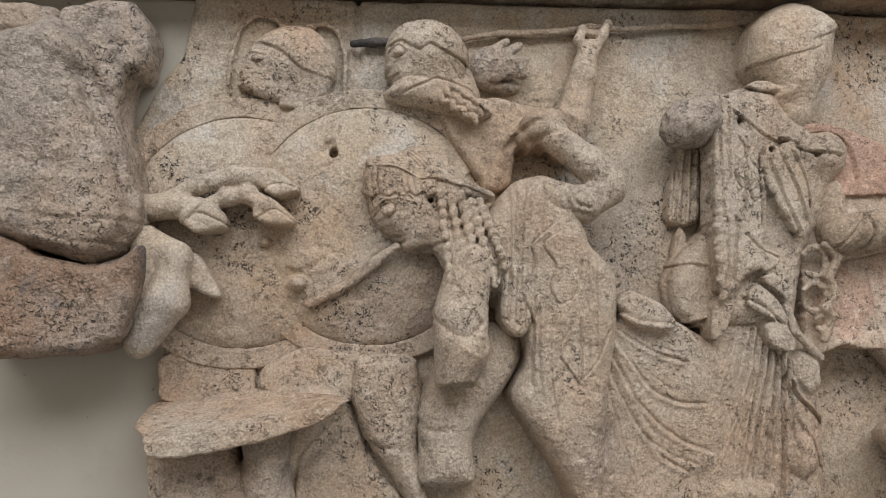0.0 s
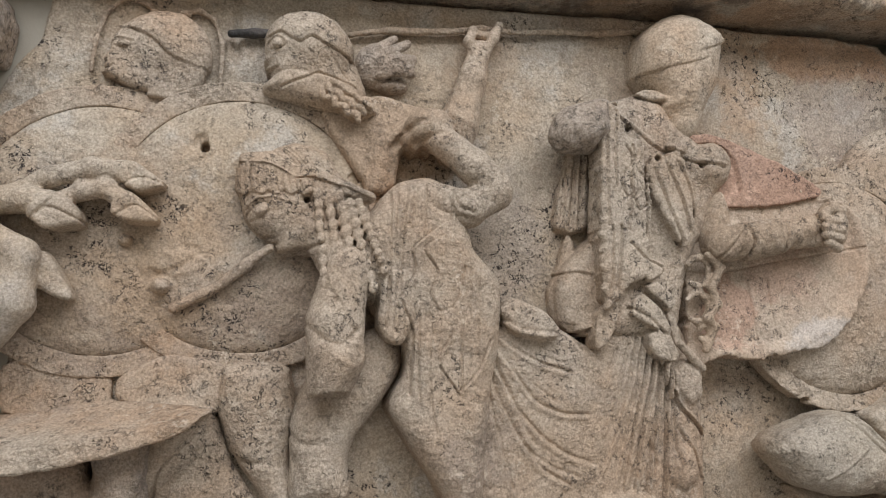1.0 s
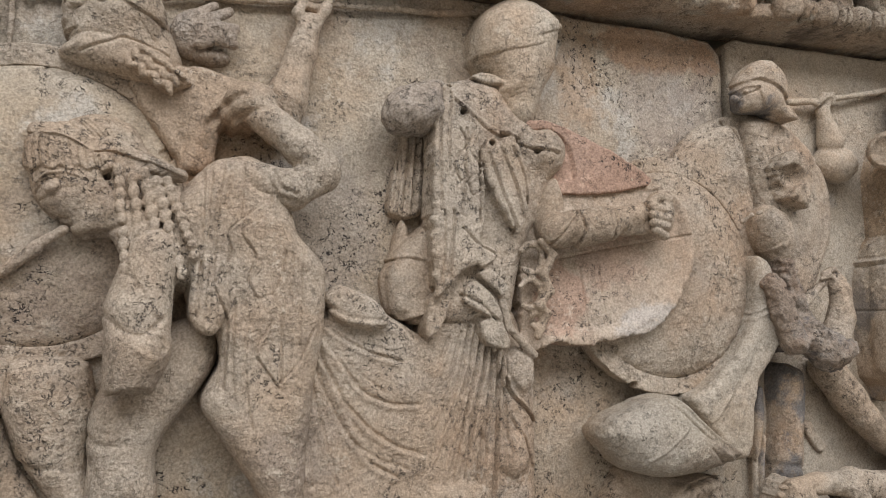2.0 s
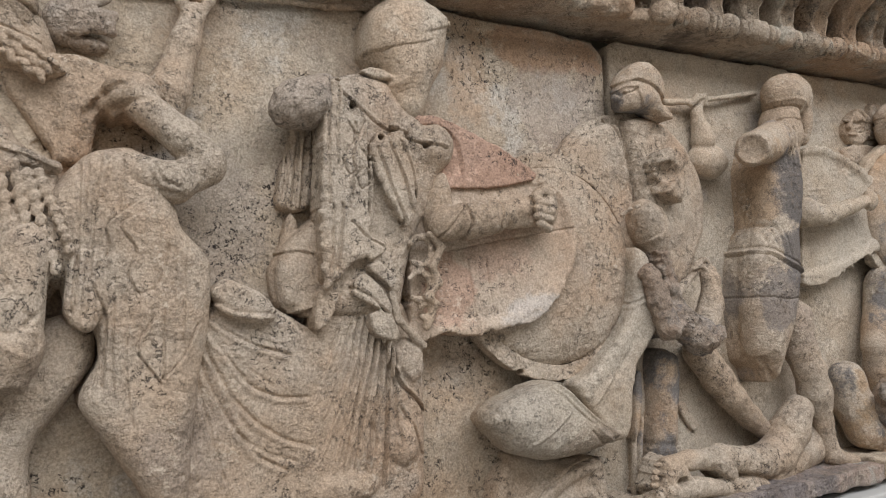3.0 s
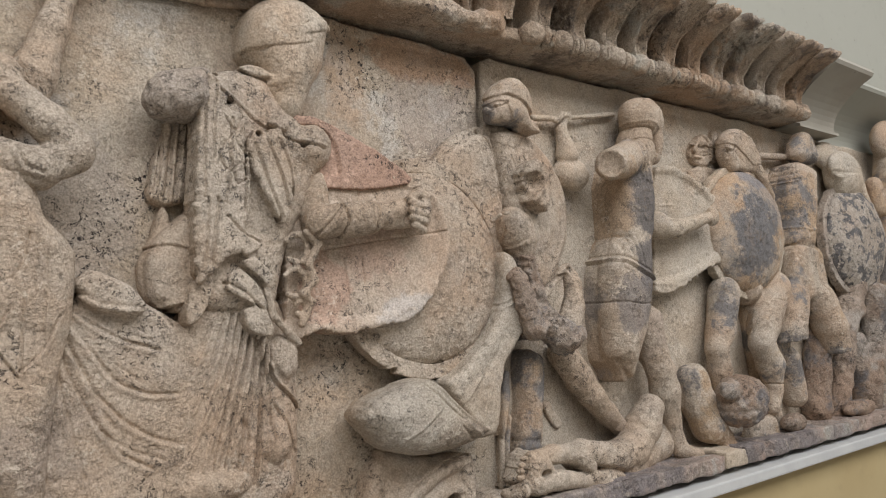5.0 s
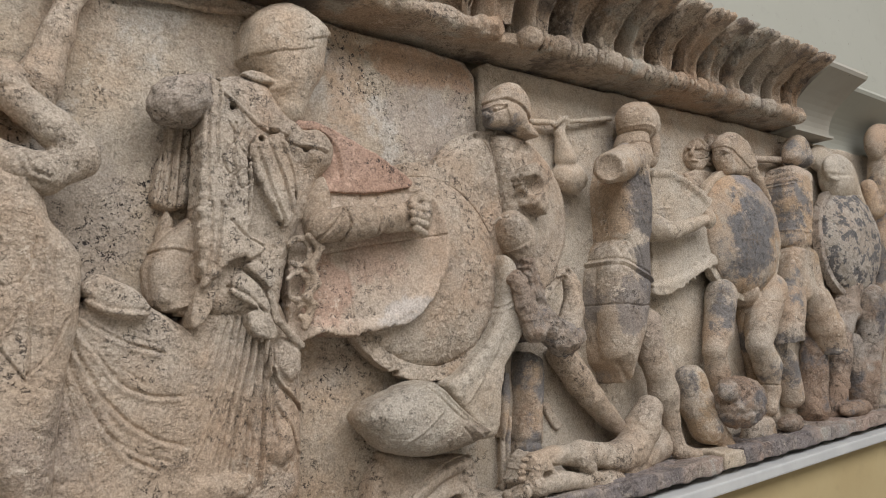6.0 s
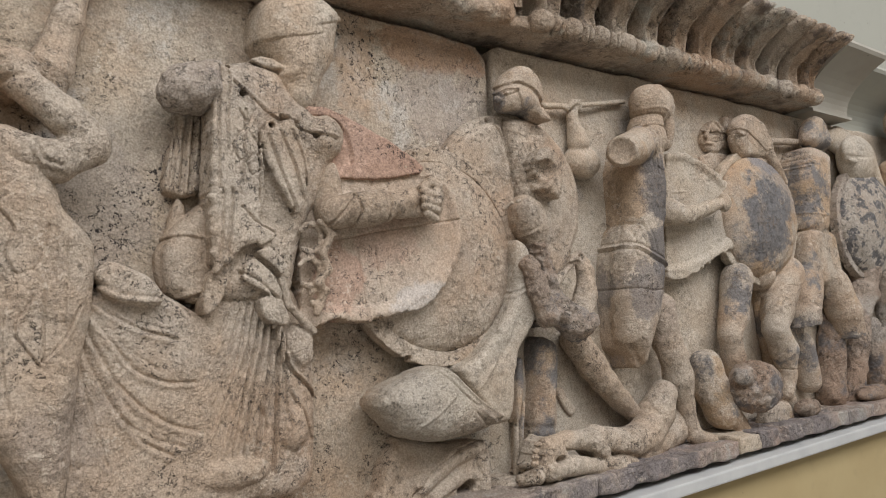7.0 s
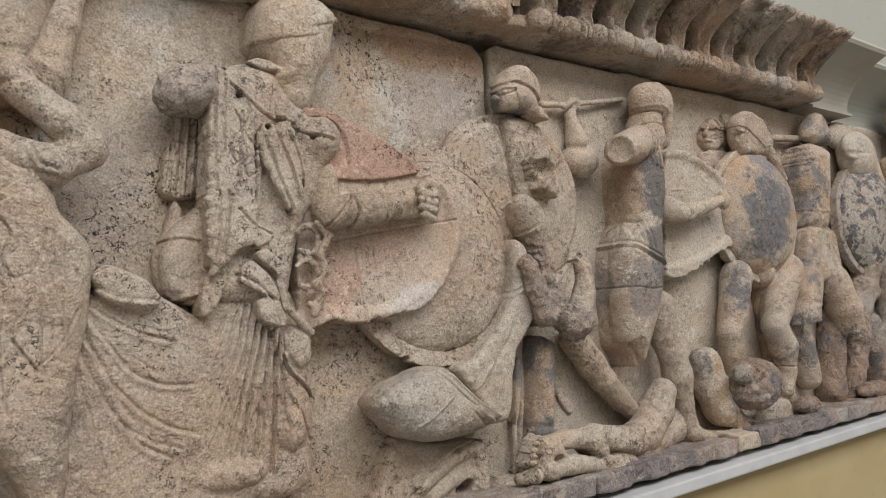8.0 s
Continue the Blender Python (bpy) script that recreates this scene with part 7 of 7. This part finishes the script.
s.groove([(1.5990, 1.7420), (1.6280, 1.7150), (1.6830, 1.7070), (1.7260, 1.7130)], 0.002, -0.002)
s.groove([(1.5690, 1.6750), (1.6350, 1.6780), (1.7110, 1.6670)], 0.0022, 0.003)
s.plate([(1.6280, 1.6770), (1.6760, 1.6820), (1.7350, 1.6720), (1.7400, 1.6280), (1.7550, 1.5790), (1.7480, 1.5650), (1.7060, 1.5690), (1.6660, 1.5610), (1.6100, 1.5680), (1.6150, 1.6190)], 0.064, 0.045, rnd=0.016)
s.fan([(1.5890, 1.6660), (1.5650, 1.5710)], [(1.6930, 1.6620), (1.7160, 1.5700)], 6, 0.0028, 0.0026)
s.limb((1.6110, -0.045, 1.5710), 0.034, (1.5810, -0.050, 1.5040), 0.032, 0.006)
s.limb((1.5810, -0.050, 1.5040), 0.032, (1.5760, -0.050, 1.4800), 0.030, 0.006)
s.plate([(1.5150, 1.4770), (1.5730, 1.4870), (1.6240, 1.4910), (1.6850, 1.4590), (1.6750, 1.4200), (1.5060, 1.4330)], 0.16, 0.12, rnd=0.002, cutting=True)
s.limb((1.7210, -0.046, 1.5690), 0.034, (1.7420, -0.055, 1.5090), 0.034, 0.006)
s.limb((1.7420, -0.055, 1.5090), 0.034, (1.7600, -0.055, 1.4550), 0.030, 0.006)
s.plate([(1.6750, 1.4630), (1.7380, 1.4520), (1.8340, 1.4660), (1.8460, 1.4070), (1.6640, 1.4210)], 0.16, 0.12, rnd=0.002, cutting=True)
s.limb((1.6100, -0.020, 1.4470), 0.030, (1.6310, -0.020, 1.3780), 0.026, 0.006)
s.limb((1.5020, -0.020, 1.4010), 0.020, (1.5540, -0.020, 1.3200), 0.020, 0.006)
s.thing("warrior_figure", "marble warrior in short tunic with severed legs", "relief figure", marble_patina)


def chips(s):
    s.rough = [(0.012, 0.0012), (0.006, 0.0006)]


shield("round_shield", "marble shield mottled with dark grey lichen stains", (1.950, -0.036, 1.700), 0.1345, 0.0125, 0.036, -4, 0, marble_lichen, marble_worn, chips, 0.0022)

s = Carving(0.002, 0.004)
s.blob((1.9362, -0.034, 1.8477), (0.0709, 0.034, 0.0573), 0, 0.006)
s.blob((1.9154, -0.046, 1.863), (0.0702, 0.018, 0.0386))
s.groove([(1.8219, 1.8531), (1.8667, 1.847), (1.9322, 1.8475)], 0.0037, 0.002)
s.blob((1.8591, -0.06, 1.8357), (0.0197, 0.005, 0.005))
s.limb((1.9698, -0.05, 1.8404), 0.0131, (1.9915, -0.05, 1.7887), 0.0158)
s.blob((1.9084, -0.014, 1.8961), (0.0576, 0.02, 0.0339))
piece_0 = s

s = Carving(0.003, 0.004)
s.rough = [(0.02, 0.003), (0.01, 0.0015)]
s.limb((1.9532, -0.026, 1.8308), 0.0262, (1.9832, -0.016, 1.7005), 0.037, 0.006)
s.limb((1.9832, -0.016, 1.7005), 0.037, (1.9066, -0.028, 1.5428), 0.0304, 0.006)
s.limb((1.9066, -0.028, 1.5428), 0.0304, (1.8216, -0.026, 1.4961), 0.0245, 0.006)
s.limb((1.7487, -0.024, 1.4995), 0.0239, (1.7058, -0.028, 1.3391), 0.0302, 0.005)
s.limb((1.885, -0.03, 1.5432), 0.0302, (1.8389, -0.034, 1.446), 0.0245, 0.005)
s.limb((1.8389, -0.034, 1.446), 0.0245, (1.7714, -0.034, 1.3204), 0.0237, 0.005)
s.limb((1.9887, -0.05, 1.565), 0.035, (1.9705, -0.052, 1.4882), 0.0269, 0.005)
s.limb((1.9705, -0.052, 1.4882), 0.0269, (1.9246, -0.046, 1.3283), 0.02, 0.005)
s.limb((1.9156, -0.024, 1.4666), 0.0279, (1.9348, -0.03, 1.3268), 0.0303, 0.005)
s.blob((1.8065, -0.066, 1.3353), (0.0685, 0.022, 0.0166))
s.blob((1.5248, -0.066, 1.3371), (0.0376, 0.018, 0.0169))
s.groove([(1.7644, 1.498), (1.7789, 1.4022), (1.7486, 1.3348)], 0.0072, 0.005)
piece_1 = s
figure("lichen_warrior", "marble warrior in a pointed helmet, legs dark stained", "relief figure", [(piece_0, marble_clean), (piece_1, marble_dark)])

s = Carving(0.0035, 0.004)
s.limb((2.183, -0.05, 1.9152), 0.0367, (2.1378, -0.056, 1.7967), 0.0441, 0.006)
s.limb((2.1378, -0.056, 1.7967), 0.0441, (2.0888, -0.056, 1.6571), 0.0376, 0.006)
s.limb((2.0888, -0.056, 1.6571), 0.0376, (2.0525, -0.05, 1.4846), 0.0316, 0.006)
s.limb((2.0525, -0.05, 1.4846), 0.0316, (1.9978, -0.046, 1.3207), 0.0193, 0.006)
s.blob((2.2, -0.048, 1.9537), (0.0931, 0.034, 0.0569))
s.limb((2.039, -0.058, 1.8308), 0.0187, (2.0402, -0.066, 1.7753), 0.0238)
s.thing("warrior_figure", "marble warrior standing close to a shield", "relief figure", marble_patina)
